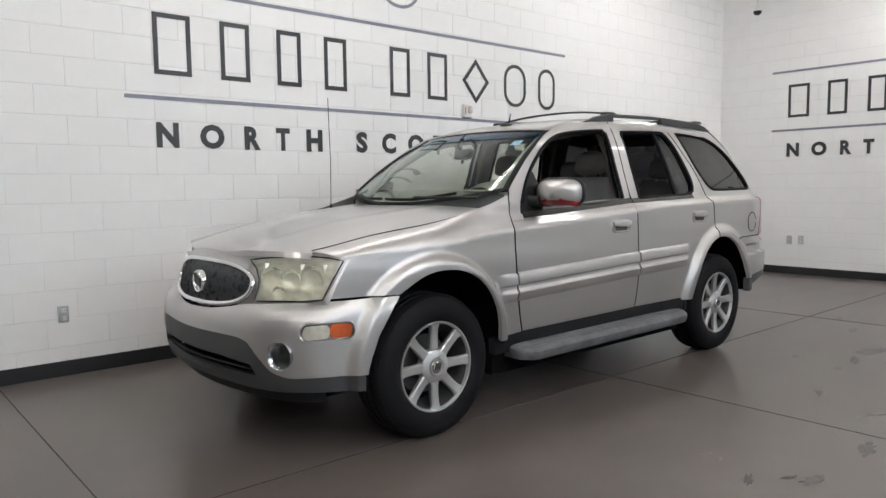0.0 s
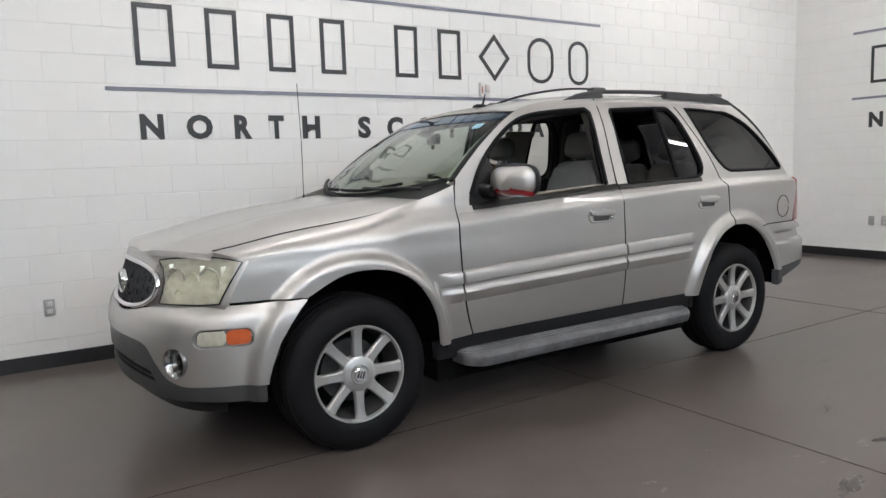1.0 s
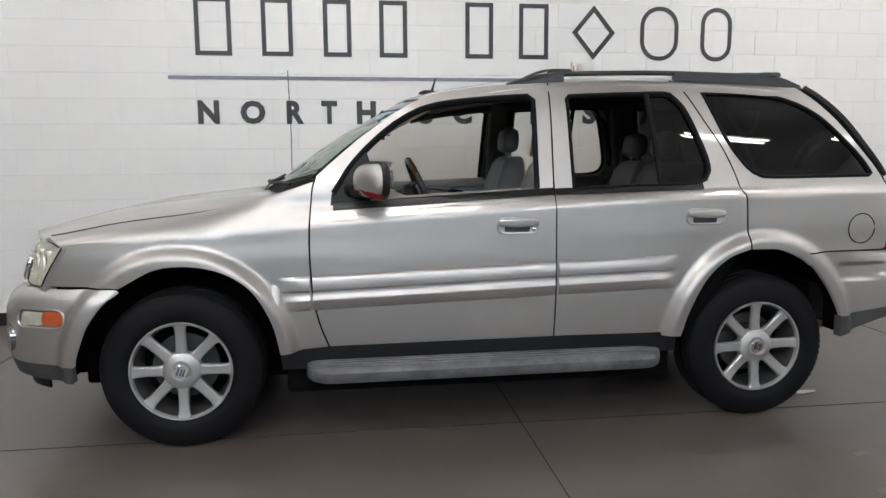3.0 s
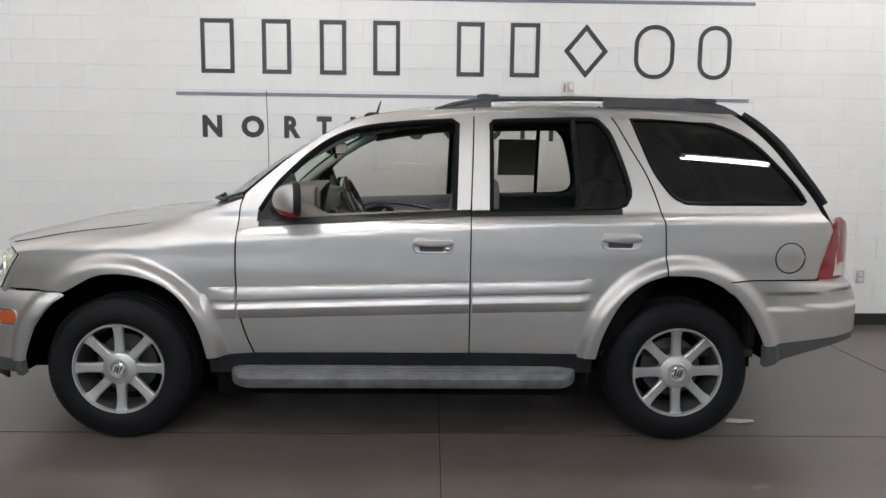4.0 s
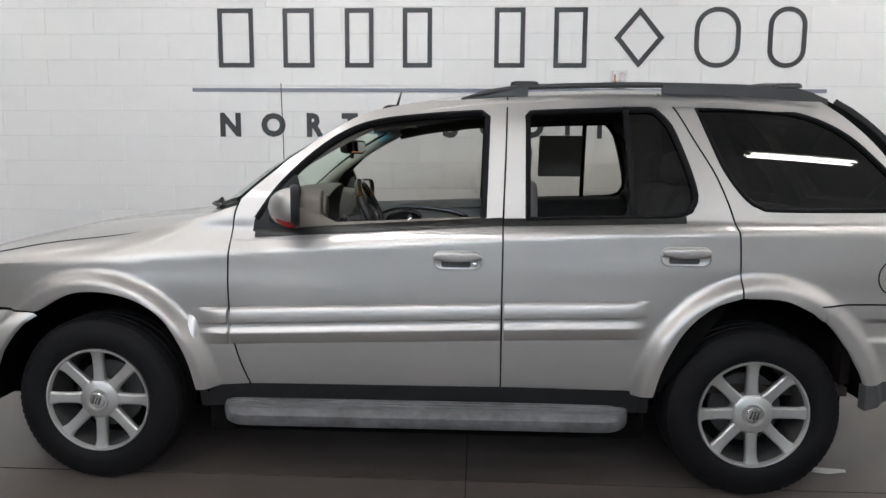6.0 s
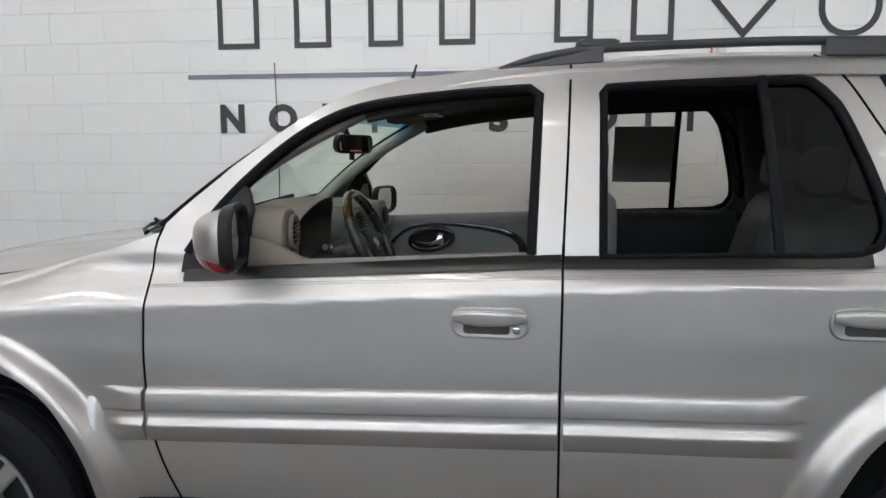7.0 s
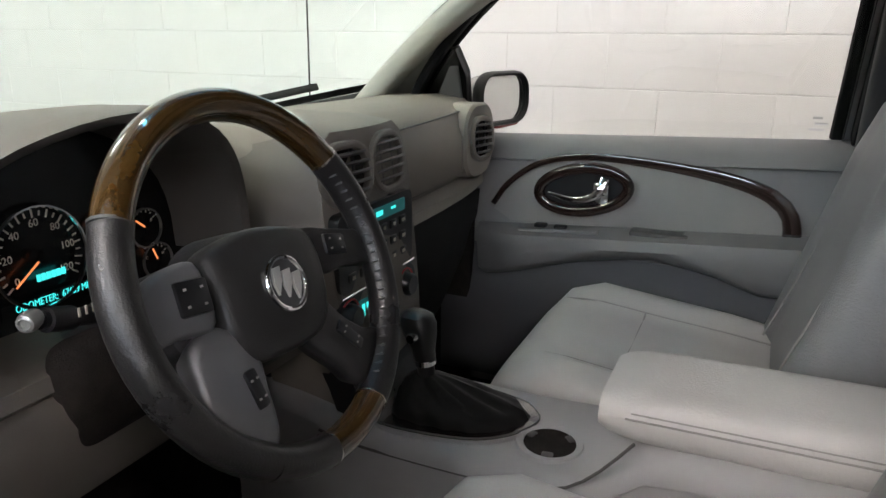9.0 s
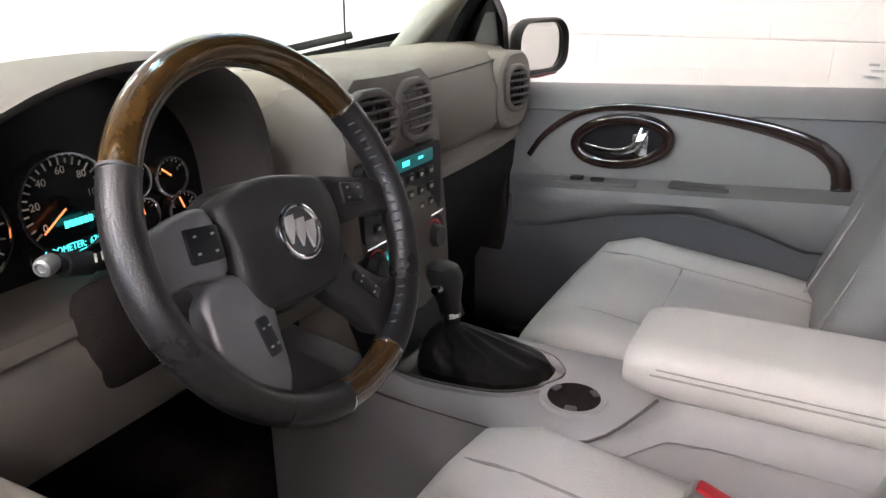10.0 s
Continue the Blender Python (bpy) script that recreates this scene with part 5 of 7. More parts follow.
    part("fog_lens", lathe([(0.0, 0.014), (0.03, 0.017), (0.054, 0.024)], 32, m), M_SIDEG, fg)

# grille
gm = empty("grille", car)
gm["label"] = "black upright-bar grille in a chrome oval"


def gz(s):
    return max(0.0, 1 - abs(s / 0.40) ** 3.2) ** (1 / 2.4)


GZC = 0.836
ring = []
for a in np.linspace(0, 2 * math.pi, 72)[:-1]:
    c, s_ = math.cos(a), math.sin(a)
    ring.append((0.452 * math.copysign(abs(c) ** 0.72, c), GZC - 0.005 + 0.104 * math.copysign(abs(s_) ** 0.80, s_) + 0.010 * c * c * 0))
patch("backing", ring, face, M_DARK, gm, 0.05, flip=True, lift=-0.04)
part("chrome_ring", sweep([tuple(np.array(face(s, z)) + (-0.012, 0, 0)) for s, z in ring], rrect(0.024, 0.026, 0.009, 3), closed=True, up=(-1, 0, 0.15)), M_CHROME, gm, "chrome oval surround")
M_BAR = mat("grille_bar", (0.11, 0.112, 0.118), 0.28, 0.7, 0.1, 30.0)
for i in range(-24, 25):
    s = i * 0.0172
    h = 0.100 * max(0.0, 1 - abs(s / 0.446) ** 2.9) ** 0.42
    if h < 0.02:
        continue
    pts = [tuple(np.array(face(s, GZC - 0.005 + h * t)) + (0.004 + 0.006 * t * t, 0, 0)) for t in (-1, -0.6, 0, 0.6, 1)]
    part("grille_bar", sweep(pts, [(-0.0052, -0.012), (0.0052, -0.012), (0.0036, 0.009), (0, 0.013), (-0.0036, 0.009)], up=(-1, 0, 0)), M_BAR, gm, angle=30)
ex, ey, ez = face(0, GZC - 0.012)
em = part("emblem", lathe([(0, -0.010), (0.045, -0.010), (0.047, -0.016), (0.054, -0.018), (0.059, -0.012), (0.060, 0.01)], 36, pose(ex - 0.012, ey, ez, 0, 0, -90)), M_CHROME, gm, "round chrome badge with three slanted bars")
for k in (-0.022, 0, 0.022):
    part("badge_bar", rbox(ex - 0.026, k, ez + k * 0.4, 0.008, 0.013, 0.055, 0.004, m=pose(0, 0, 0, -22, 0, 0)), M_GREYP, em)
# silver brow over the grille, and cheeks beside it
brow = [(s, z) for s, z in ((-0.36, 0.945), (-0.30, 0.972), (-0.15, 0.990), (0, 0.994), (0.15, 0.990), (0.30, 0.972), (0.36, 0.945), (0.24, 0.965), (0.12, 0.977), (0, 0.980), (-0.12, 0.977), (-0.24, 0.965))]
browb = [(s, GZC - 0.005 + 0.112 * max(0.0, 1 - abs(s / 0.46) ** 2.8) ** 0.42) for s in np.linspace(-0.40, 0.40, 21)] + [(s, 0.990 - 0.055 * (s / 0.40) ** 2) for s in np.linspace(0.40, -0.40, 21)]
patch("grille_brow", browb, lambda s, z: tuple(np.array(face(s, z)) + (-0.016, 0, 0.0)), M_PAINT, car, 0.03, flip=True, flange=0.02)
# lower intake slats
for z in (0.43, 0.455):
    part("intake_slat", sweep([tuple(np.array(bumper(s, z)) + (0.03, 0, 0)) for s in np.linspace(-0.56, 0.56, 18)], rrect(0.02, 0.007, 0.002, 2), up=(0, 0, 1)), M_BLACK, car)
part("air_dam", sweep([tuple(np.array(bumper(s, 0.33)) + (0.06, 0, 0.0)) for s in np.linspace(-SB + .5, SB - .5, 40)], rrect(0.012, 0.06, 0.004, 2), up=(0, 0, 1)), M_BLACK, car, "black air dam")

# cowl, wipers, aerials
rings = []
for q in np.linspace(-0.722, 0.722, 24):
    x0 = 0.325 + 0.27 * (q / 0.73) ** 2 - 0.035
    z0 = hood(min(x0, 0.6), q)[2] - 0.012
    x1, z1 = wsb(min(1.05 * abs(q), 0.785)) + 0.05, 1.195 + 0.08 * abs(q / 0.748) ** 2.2
    rings.append([(x0, q, z0), ((x0 + x1) / 2, q, max(z0, (z0 + z1) / 2 - 0.012)), (x1, q, z1), (x1, q, z0 - 0.05), (x0, q, z0 - 0.05)])
part("cowl", loft(rings), M_GREYP, car, "grey plastic wiper cowl")
for y0, y1 in ((-0.50, 0.05), (0.10, 0.62)):
    wp = empty("wiper", car)

    def onws(y, v, up_):
        p = windshield(y / 0.735, v)
        return (p[0] - 0.035 * up_, p[1], p[2] + 0.025 * up_)
    part("blade", sweep([onws(y, 0.045 + 0.03 * abs(t - .5), 0.5) for t, y in ((t, y0 + (y1 - y0) * t) for t in np.linspace(0, 1, 12))], rrect(0.012, 0.018, 0.004, 2), up=(-0.6, 0, 0.8)), M_BLACK, wp, "rubber wiper blade")
    part("arm", sweep([onws(y, v, u) for y, v, u in ((y0 - 0.12, -0.02, 0.1), (y0 - 0.05, 0.0, 0.45), (y0 + 0.10, 0.02, 0.8), (y0 + 0.27, 0.055, 0.8))], rrect(0.018, 0.010, 0.003, 2), up=(-0.6, 0, 0.8)), M_BLACK, wp, "black wiper arm")
ae = empty("aerial", car)
part("base", lathe([(0.022, 0.0), (0.020, 0.012), (0.009, 0.03), (0.004, 0.05)], 16, pose(0.41, 0.772, 1.135, 90)), M_BLACK, ae)
part("mast", sweep([(0.41, 0.772, 1.14), (0.415, 0.772, 1.5), (0.405, 0.772, 1.925)], circ(0.0026, 6), up=(0, 1, 0)), M_BLACK, ae, "thin black whip")
ra = empty("roof_aerial", car)
zr = roof(1.25, -0.02)[2]
part("base", loft([[(1.245 + u * k, -0.16 + v * k, roof(1.25, 0.16)[2] + dz) for u, v in rrect(0.12, 0.045, 0.02, 4)] for dz, k in ((-0.004, 1), (0.010, 0.85), (0.020, 0.45))]), M_BLACK, ra)
part("fin", sweep([(1.262, -0.16, roof(1.25, .16)[2] + 0.01), (1.285, -0.16, roof(1.25, .16)[2] + 0.085)], rrect(0.006, 0.016, 0.002, 2), up=(1, 0, 0), scale=lambda t: 1 - 0.6 * t), M_BLACK, ra, "black aerial fin")
# shade band along the windshield's top, sticker, papers
patch("frit_band", [(-0.97, 0.0), (0.97, 0.0), (0.97, 0.05), (0.5, 0.04), (-0.5, 0.04), (-0.97, 0.05)], windshield, M_RUBBER, car, 0.04, lift=-0.004, label="black printed band at the windshield's foot")
patch("shade_band", [(-0.97, 0.86), (0.97, 0.86), (0.97, 0.985), (-0.97, 0.985)], windshield, M_BLUE, car, 0.06, lift=-0.004, label="blue shade band on the windshield")
patch("windshield_sticker", [(-0.86, 0.72), (-0.77, 0.72), (-0.77, 0.80), (-0.86, 0.80)], windshield, M_STICK, car, 0.05, lift=-0.006, label="small blue inspection sticker")
rgl = doors["rear_door.001"]
patch("window_sheet", [(2.055, 1.352), (2.322, 1.352), (2.322, 1.606), (2.055, 1.606)], side, M_PAPER, rgl, 0.06, sy=-1, lift=-0.020, label="grey paper sheet behind the window")
for x0, z0, dr in ((1.665, 1.222, doors["front_door.001"]), (2.37, 1.226, rgl)):
    for k in range(3):
        part("etched_mark", rbox(x0 + 0.008 * (k % 2), -side(x0, z0)[1] - 0.016, z0 + 0.012 * k, 0.030 - 0.006 * k, 0.001, 0.005, 0), M_OUTLET, dr, smooth=False)

# ---- the car: cabin ----
M_DASH = mat("taupe_dash_vinyl", (0.215, 0.188, 0.160), 0.55, 0, 0.06, 4.0, 0.35, 900.0)
# dash vinyl darkened for shade, for the knee and middle panels
M_KNEE = mat("shaded_taupe_vinyl", (0.14, 0.122, 0.105), 0.5, 0, 0.06, 4.0, 0.35, 900.0)
M_LOWER = mat("blue_grey_lower_vinyl", (0.085, 0.086, 0.092), 0.6, 0, 0.08, 4.0, 0.3, 900.0)
M_TRIM = mat("grey_door_vinyl", (0.215, 0.208, 0.203), 0.5, 0, 0.06, 4.0, 0.3, 900.0)
M_CONS = mat("grey_console_vinyl", (0.36, 0.352, 0.35), 0.5, 0, 0.06, 4.0, 0.3, 900.0)
M_TRIMD = mat("dark_door_vinyl", (0.085, 0.080, 0.076), 0.55, 0, 0.08, 4.0, 0.3, 900.0)
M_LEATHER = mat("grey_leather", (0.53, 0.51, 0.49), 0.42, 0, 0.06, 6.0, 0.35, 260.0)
# seat leather again, with the shade under the roof put into its colour
M_LEATHERB = mat("shaded_backrest_leather", (0.20, 0.197, 0.197), 0.42, 0, 0.06, 6.0, 0.35, 260.0)
# same leather for rear bench and headrests, darkened for the cabin's shade
M_LEATHERD = mat("shaded_leather", (0.14, 0.134, 0.128), 0.48, 0, 0.06, 6.0, 0.35, 260.0)
# dash underside's shade put into the vinyl; rear door trims share it
M_LOWD = mat("shaded_dark_vinyl", (0.010, 0.0095, 0.009), 0.6, 0, 0.08, 4.0, 0.3, 900.0)
M_SLAT = mat("vent_slat", (0.045, 0.042, 0.040), 0.45, 0, 0.1, 20.0)
M_BOOT = mat("boot_leather", (0.006, 0.0055, 0.0055), 0.5, 0, 0.2, 14.0, 0.6, 60.0, spec=0.2)
M_STITCH = mat("seam_thread", (0.30, 0.285, 0.27), 0.7, 0, 0.1, 40.0)
M_BLEATH = mat("black_leather", (0.016, 0.015, 0.015), 0.29, 0, 0.15, 12.0, 0.3, 500.0)
M_WHEELP = mat("charcoal_wheel_plastic", (0.021, 0.0198, 0.0198), 0.38, 0, 0.1, 12.0, 0.2, 800.0, spec=0.3)
M_WOOD = mat("lacquered_wood", (0.050, 0.026, 0.007), 0.14, 0, 0.45, 22.0, coat=1.0)
M_DWOOD = mat("dark_lacquered_wood", (0.028, 0.015, 0.012), 0.12, 0, 0.4, 22.0, coat=1.0)
M_CARPET = mat("dark_carpet", (0.026, 0.022, 0.020), 0.95, 0, 0.3, 40.0, 0.8, 500.0, spec=0.05)
M_FLOORC = mat("taupe_carpet", (0.060, 0.049, 0.044), 0.95, 0, 0.3, 40.0, 0.8, 500.0, spec=0.05)
M_GAUGE = mat("gauge_black", (0.006, 0.006, 0.007), 0.25, 0, 0.1, 20.0)
M_PIANO = mat("stack_black", (0.010, 0.010, 0.011), 0.3, 0, 0.1, 20.0)
M_CYAN = glow("cyan_display", (0.03, 0.62, 0.60), 0.7)
M_DISP = glow("dim_display", (0.004, 0.05, 0.05), 0.5)
M_ORANGE = glow("gauge_needle", (1.0, 0.30, 0.10), 0.5)
M_MARK = mat("pale_print", (0.62, 0.58, 0.48), 0.5, 0, 0.05, 40.0)
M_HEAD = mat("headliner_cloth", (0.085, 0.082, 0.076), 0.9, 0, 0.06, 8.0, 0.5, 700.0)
M_PILLAR = mat("pillar_trim", (0.44, 0.435, 0.39), 0.6, 0, 0.05, 8.0, 0.3, 700.0)
M_REDB = mat("red_button", (0.55, 0.03, 0.04), 0.35, 0, 0.1, 30.0)
M_BELT = mat("seat_belt_web", (0.17, 0.165, 0.16), 0.75, 0, 0.06, 60.0, 0.4, 400.0)


def prism(path_xz, y0, y1, r=0.0, seg=2, m=None):
    """A body of one side profile (x, z), from y0 to y1, with rounded edges."""
    bm = slab(path_xz, 1.0, lambda u, v, w: (u, y0 + (y1 - y0) * w, v))
    if r:
        caps = [f for f in bm.faces if len(f.verts) > 4]
        es = list({e for f in caps for e in f.edges})
        bmesh.ops.bevel(bm, geom=es, offset=r, segments=seg, profile=0.5, affect="EDGES")
    if m is not None:
        bmesh.ops.transform(bm, matrix=m, verts=bm.verts)
    return bm


# floor, firewall, headliner, inner walls
part("cabin_floor", rbox(1.9, 0, 0.455, 2.8, 1.5, 0.04, 0), M_FLOORC, car, "dark taupe carpet", smooth=False)
part("toe_board", prism([(0.50, 0.47), (0.62, 0.47), (0.50, 0.95), (0.38, 0.95)], -0.74, 0.74), M_CARPET, car, smooth=False)
part("cabin_rear_wall", rbox(3.30, 0, 0.85, 0.04, 1.44, 0.74, 0), M_CARPET, car, smooth=False)
hl_out = [(1.13, -0.52), (1.13, 0.52), (1.3, 0.575), (3.15, 0.56), (3.2, 0.5), (3.2, -0.5), (3.15, -0.56), (1.3, -0.575)]
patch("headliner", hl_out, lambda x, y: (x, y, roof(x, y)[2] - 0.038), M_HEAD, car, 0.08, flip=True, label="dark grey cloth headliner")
for sy in (1, -1):
    # pillar trims
    ap = [windshield(-0.95 * sy, v) for v in np.linspace(0.0, 1.0, 12)]
    part("a_pillar_trim", sweep([(p[0] + 0.045, p[1] + 0.018 * sy, p[2] - 0.022) for p in ap], rrect(0.078, 0.05, 0.02, 3), up=(-0.5, 0, 0.8)), M_PILLAR, car, "pale grey pillar trim")
    bp_ = [(1.80, side(1.8, z)[1] * sy + 0.075 * sy, z) for z in np.linspace(0.5, 1.70, 14)]
    part("b_pillar_trim", sweep(bp_, rrect(0.13, 0.05, 0.02, 3), up=(0, 1, 0)), M_TRIMD, car, "dark grey pillar trim")
    cp_ = [(2.78 - 0.28 * max(0, (z - 1.2)), side(2.7, z)[1] * sy + 0.075 * sy, z) for z in np.linspace(0.9, 1.70, 12)]
    part("c_pillar_trim", sweep(cp_, rrect(0.20, 0.05, 0.02, 3), up=(0, 1, 0)), M_TRIMD, car)
    rl_ = [(x, -0.555 * sy, roofc(x) - 0.095) for x in np.linspace(1.2, 3.1, 16)]
    part("cant_rail_trim", sweep(rl_, rrect(0.06, 0.06, 0.02, 3), up=(0, 0, 1)), M_HEAD, car)
    qt = [(2.45, 0.92), (3.40, 0.92), (3.5, 1.24), (2.78, 1.24), (2.70, 1.15), (2.45, 1.15)]
    patch("quarter_trim", qt, lambda x, z: (x, -0.735 * min(1, kx(x) / 0.97), z), M_TRIMD, car, 0.12, sy=sy, flip=True, label="dark grey quarter trim")

# door trims
def door_trim(parent, sy, x0, x1, zs0, zs1, dy=0.0, material=None):
    d = -sy

    def zs(x):
        return zs0 + (zs1 - zs0) * (x - x0) / (x1 - x0)
    rings = []
    for x in np.linspace(x0, x1, 20):
        s = zs(x)
        rings.append([(float(x), d * min(y + dy, -side(x, z)[1] - 0.022), z) for y, z in ((0.80, s + 0.004), (0.765, s + 0.006), (0.735, s - 0.004), (0.722, s - 0.02), (0.712, s - 0.08), (0.708, s - 0.20), (0.712, 0.80), (0.72, 0.52), (0.80, 0.52))])
    return part("door_trim", loft(rings), material or (M_TRIM if sy < 0 else M_DASH), parent, "grey moulded door trim", angle=50)


pdo = doors["front_door.001"]
tr = door_trim(pdo, -1, 0.86, 1.745, 1.160, 1.196)
door_trim(doors["front_door"], 1, 0.86, 1.745, 1.160, 1.203, 0.0)
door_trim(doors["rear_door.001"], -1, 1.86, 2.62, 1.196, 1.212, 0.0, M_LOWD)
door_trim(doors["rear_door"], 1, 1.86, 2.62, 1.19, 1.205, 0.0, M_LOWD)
# grooved capping along the driver's window sill
rings = []
for x in np.linspace(0.88, 1.742, 20):
    zo = 1.134 + 0.058 * (x - 0.701)
    yo = -side(x, zo)[1] - 0.013
    yi = 0.744
    rings.append([(float(x), -(yi + (yo - yi) * k), zo + dz) for k, dz in ((1, -0.03), (1, 0.004), (0.93, 0.0075), (0.70, 0.0085), (0.66, 0.0055), (0.60, 0.0055), (0.56, 0.0085), (0.36, 0.0085), (0.32, 0.0055), (0.26, 0.0055), (0.22, 0.0080), (0.04, 0.0065), (-0.10, 0.0), (-0.25, -0.03))])
part("sill_capping", loft(rings), M_DASH, doors["front_door"], "grooved taupe sill capping", angle=40)
# rounded front end of the driver's door trim
rings = []
for x in np.linspace(0.80, 1.10, 14):
    zt = float(np.interp(x, [0.80, 0.86, 0.92, 0.98, 1.04, 1.10], [1.230, 1.238, 1.238, 1.217, 1.183, 1.160]))
    rings.append([(float(x), -y, z) for y, z in ((0.765, 1.05), (0.763, zt - 0.03), (0.757, zt - 0.008), (0.745, zt), (0.730, zt - 0.006), (0.718, zt - 0.03), (0.712, 1.05))])
part("door_trim_end", loft(rings), M_DASH, doors["front_door"], "rounded taupe front end of the door trim", angle=60)
# dark upper capping of the passenger's door
rings = []
for x in np.linspace(0.865, 1.74, 18):
    s = 1.160 + (1.196 - 1.160) * (x - 0.86) / 0.885
    rings.append([(float(x), y, z) for y, z in ((0.770, s + 0.008), (0.733, s + 0.001), (0.712, s - 0.02), (0.700, s - 0.045), (0.715, s - 0.05), (0.74, s - 0.02))])
part("upper_capping", loft(rings), M_TRIM, tr, "grey upper capping")
cs = [(0.80, 1.165), (0.835, 1.26), (0.875, 1.33), (0.895, 1.33), (0.90, 1.168)]
patch("corner_trim", cs, lambda x, z: (x, side(x, z)[1] + 0.065, z), M_TRIMD, tr, 0.03, flange=0.01, sy=-1, flip=True, label="dark grey corner trim")
# wood arc
arc = spline([(0.985, 1.010), (1.024, 1.065), (1.10, 1.118), (1.207, 1.140), (1.35, 1.136), (1.505, 1.116), (1.60, 1.086), (1.640, 1.045), (1.648, 1.000)], 0.02)
part("wood_arc", sweep([(x, 0.700, z) for x, z in arc], rrect(0.033, 0.016, 0.006, 2), up=(0, -1, 0), scale=lambda t: 0.42 + 0.75 * t * t), M_DWOOD, tr, "dark wood trim arc")
# inset panel inside the arc
ins = [(x, z - 0.012) for x, z in arc] + [(1.50, 0.992), (1.25, 0.985), (1.03, 0.972)]
patch("inset_panel", ins, lambda x, z: (x, -0.703, z), mat("inset_vinyl", (0.25, 0.24, 0.228), 0.5, 0, 0.06, 4.0, 0.3, 900.0), tr, 0.05, flange=0.006, sy=-1, flip=True)
# armrest
rings = []
for x in np.linspace(0.95, 1.70, 24):
    zt = 0.955 + (1.006 - 0.955) * (x - 0.95) / 0.75
    zb = float(np.interp(x, [0.95, 1.05, 1.2, 1.36, 1.5, 1.6, 1.70], [0.825, 0.85, 0.895, 0.925, 0.905, 0.872, 0.88]))
    k = sstep(0.93, 1.05, x)
    o = 0.012 + 0.055 * k
    rings.append([(float(x), y, z) for y, z in ((0.715, zt + 0.004), (0.70 - o * 0.5, zt + 0.004), (0.70 - o, zt - 0.008), (0.70 - o - 0.006, zt - 0.03), (0.70 - o + 0.01, zb + 0.02), (0.705 - o * 0.4, zb), (0.715, zb))])
part("armrest", loft(rings), M_TRIM, tr, "grey moulded armrest", angle=50)
part("grip_pocket", rbox(1.385, 0.672, 0.986, 0.125, 0.045, 0.012, 0.005), M_TRIMD, tr, "dark grip pocket")
part("switch_plate", rbox(1.16, 0.668, 0.9715, 0.19, 0.042, 0.008, 0.004, m=pose(0, 0, 0, 0, -3.5, 0)), M_TRIM, tr)
for x in (1.118, 1.165):
    part("switch", rbox(x, 0.664, 0.9785, 0.030, 0.020, 0.010, 0.004, m=pose(0, 0, 0, 0, -3.5, 0)), M_BLACK, tr, "black rocker switch")
part("map_pocket", loft([[(x, y, z) for y, z in ((0.718, 0.915), (0.705, 0.90), (0.690, 0.80), (0.680, 0.72), (0.680, 0.56), (0.718, 0.54))] for x in np.linspace(0.855, 1.70, 8)]), M_LOWER, tr, "dark blue-grey lower door panel")
# inner handle
hb = [(1.205 + 0.103 * math.cos(a), 1.065 + 0.050 * math.sin(a) + 0.012 * math.cos(a)) for a in np.linspace(0, 2 * math.pi, 40)[:-1]]
hdl = part("inner_handle", sweep([(x, 0.690, z) for x, z in hb], rrect(0.026, 0.022, 0.009, 3), closed=True, up=(0, -1, 0)), M_DWOOD, tr, "dark wood oval round a chrome lever")
part("handle_well", slab([(1.205 + 0.095 * math.cos(a), 1.065 + 0.044 * math.sin(a) + 0.011 * math.cos(a)) for a in np.linspace(0, 2 * math.pi, 30)[:-1]], 0.004, lambda u, v, w: (u, 0.698 + w, v)), M_BLACK, hdl)
lev = spline([(1.125, 0.687, 1.052), (1.16, 0.680, 1.046), (1.20, 0.676, 1.044), (1.235, 0.676, 1.056), (1.25, 0.68, 1.078), (1.255, 0.688, 1.095)], 0.01)
part("lever", sweep(lev, rrect(0.016, 0.010, 0.004, 3), up=(0, -1, 0), scale=lambda t: 0.55 + 0.9 * t), M_CHROME, hdl, "chrome lever")
part("lever_pivot", rbox(1.248, 0.688, 1.062, 0.038, 0.016, 0.052, 0.010), M_CHROME, hdl)

# dashboard: upper pad as a lofted body across the car
def dash_section(y):
    a = abs(y)
    xb = wsb(min(1.05 * a, 0.78)) + 0.06
    xe = 0.975 - 0.05 * (a / 0.74) ** 4 - 0.16 * (1 - sstep(0.60, 0.62, -y)) * sstep(0.10, 0.14, -y) if -0.62 < y < -0.10 else 0.975 - 0.05 * (a / 0.74) ** 4
    k = 1 - 0.06 * (a / 0.74) ** 3
    zt = 1.278 - 0.012 * (a / 0.7) ** 2
    return [(xb, 1.185), (xb + 0.10, 1.235), (xe - 0.22, zt - 0.004), (xe - 0.10, zt), (xe - 0.035, zt - 0.008), (xe - 0.005, zt - 0.030), (xe + 0.002, zt - 0.055),
            (xe + 0.012, 1.19), (xe + 0.010, 1.115), (xe - 0.005, 1.100), (xe - 0.012, 1.092), (xe + 0.018, 1.080), (xe + 0.02, 1.060), (xe - 0.02, 1.045), (xe - 0.10, 1.035), (xb + 0.02, 1.03)]


rings = [[(x, float(y), z) for x, z in dash_section(y)] for y in np.concatenate([[-0.722, -0.714], np.linspace(-0.70, 0.70, 73), [0.714, 0.722]])]
for i, k in ((0, 0.93), (-1, 0.93)):
    c = np.mean(rings[i], axis=0)
    rings[i] = [tuple(c + (np.array(p) - c) * (k, 1, k)) for p in rings[i]]
dash = part("dashboard", loft(rings), M_DASH, car, "taupe vinyl dashboard", angle=60)
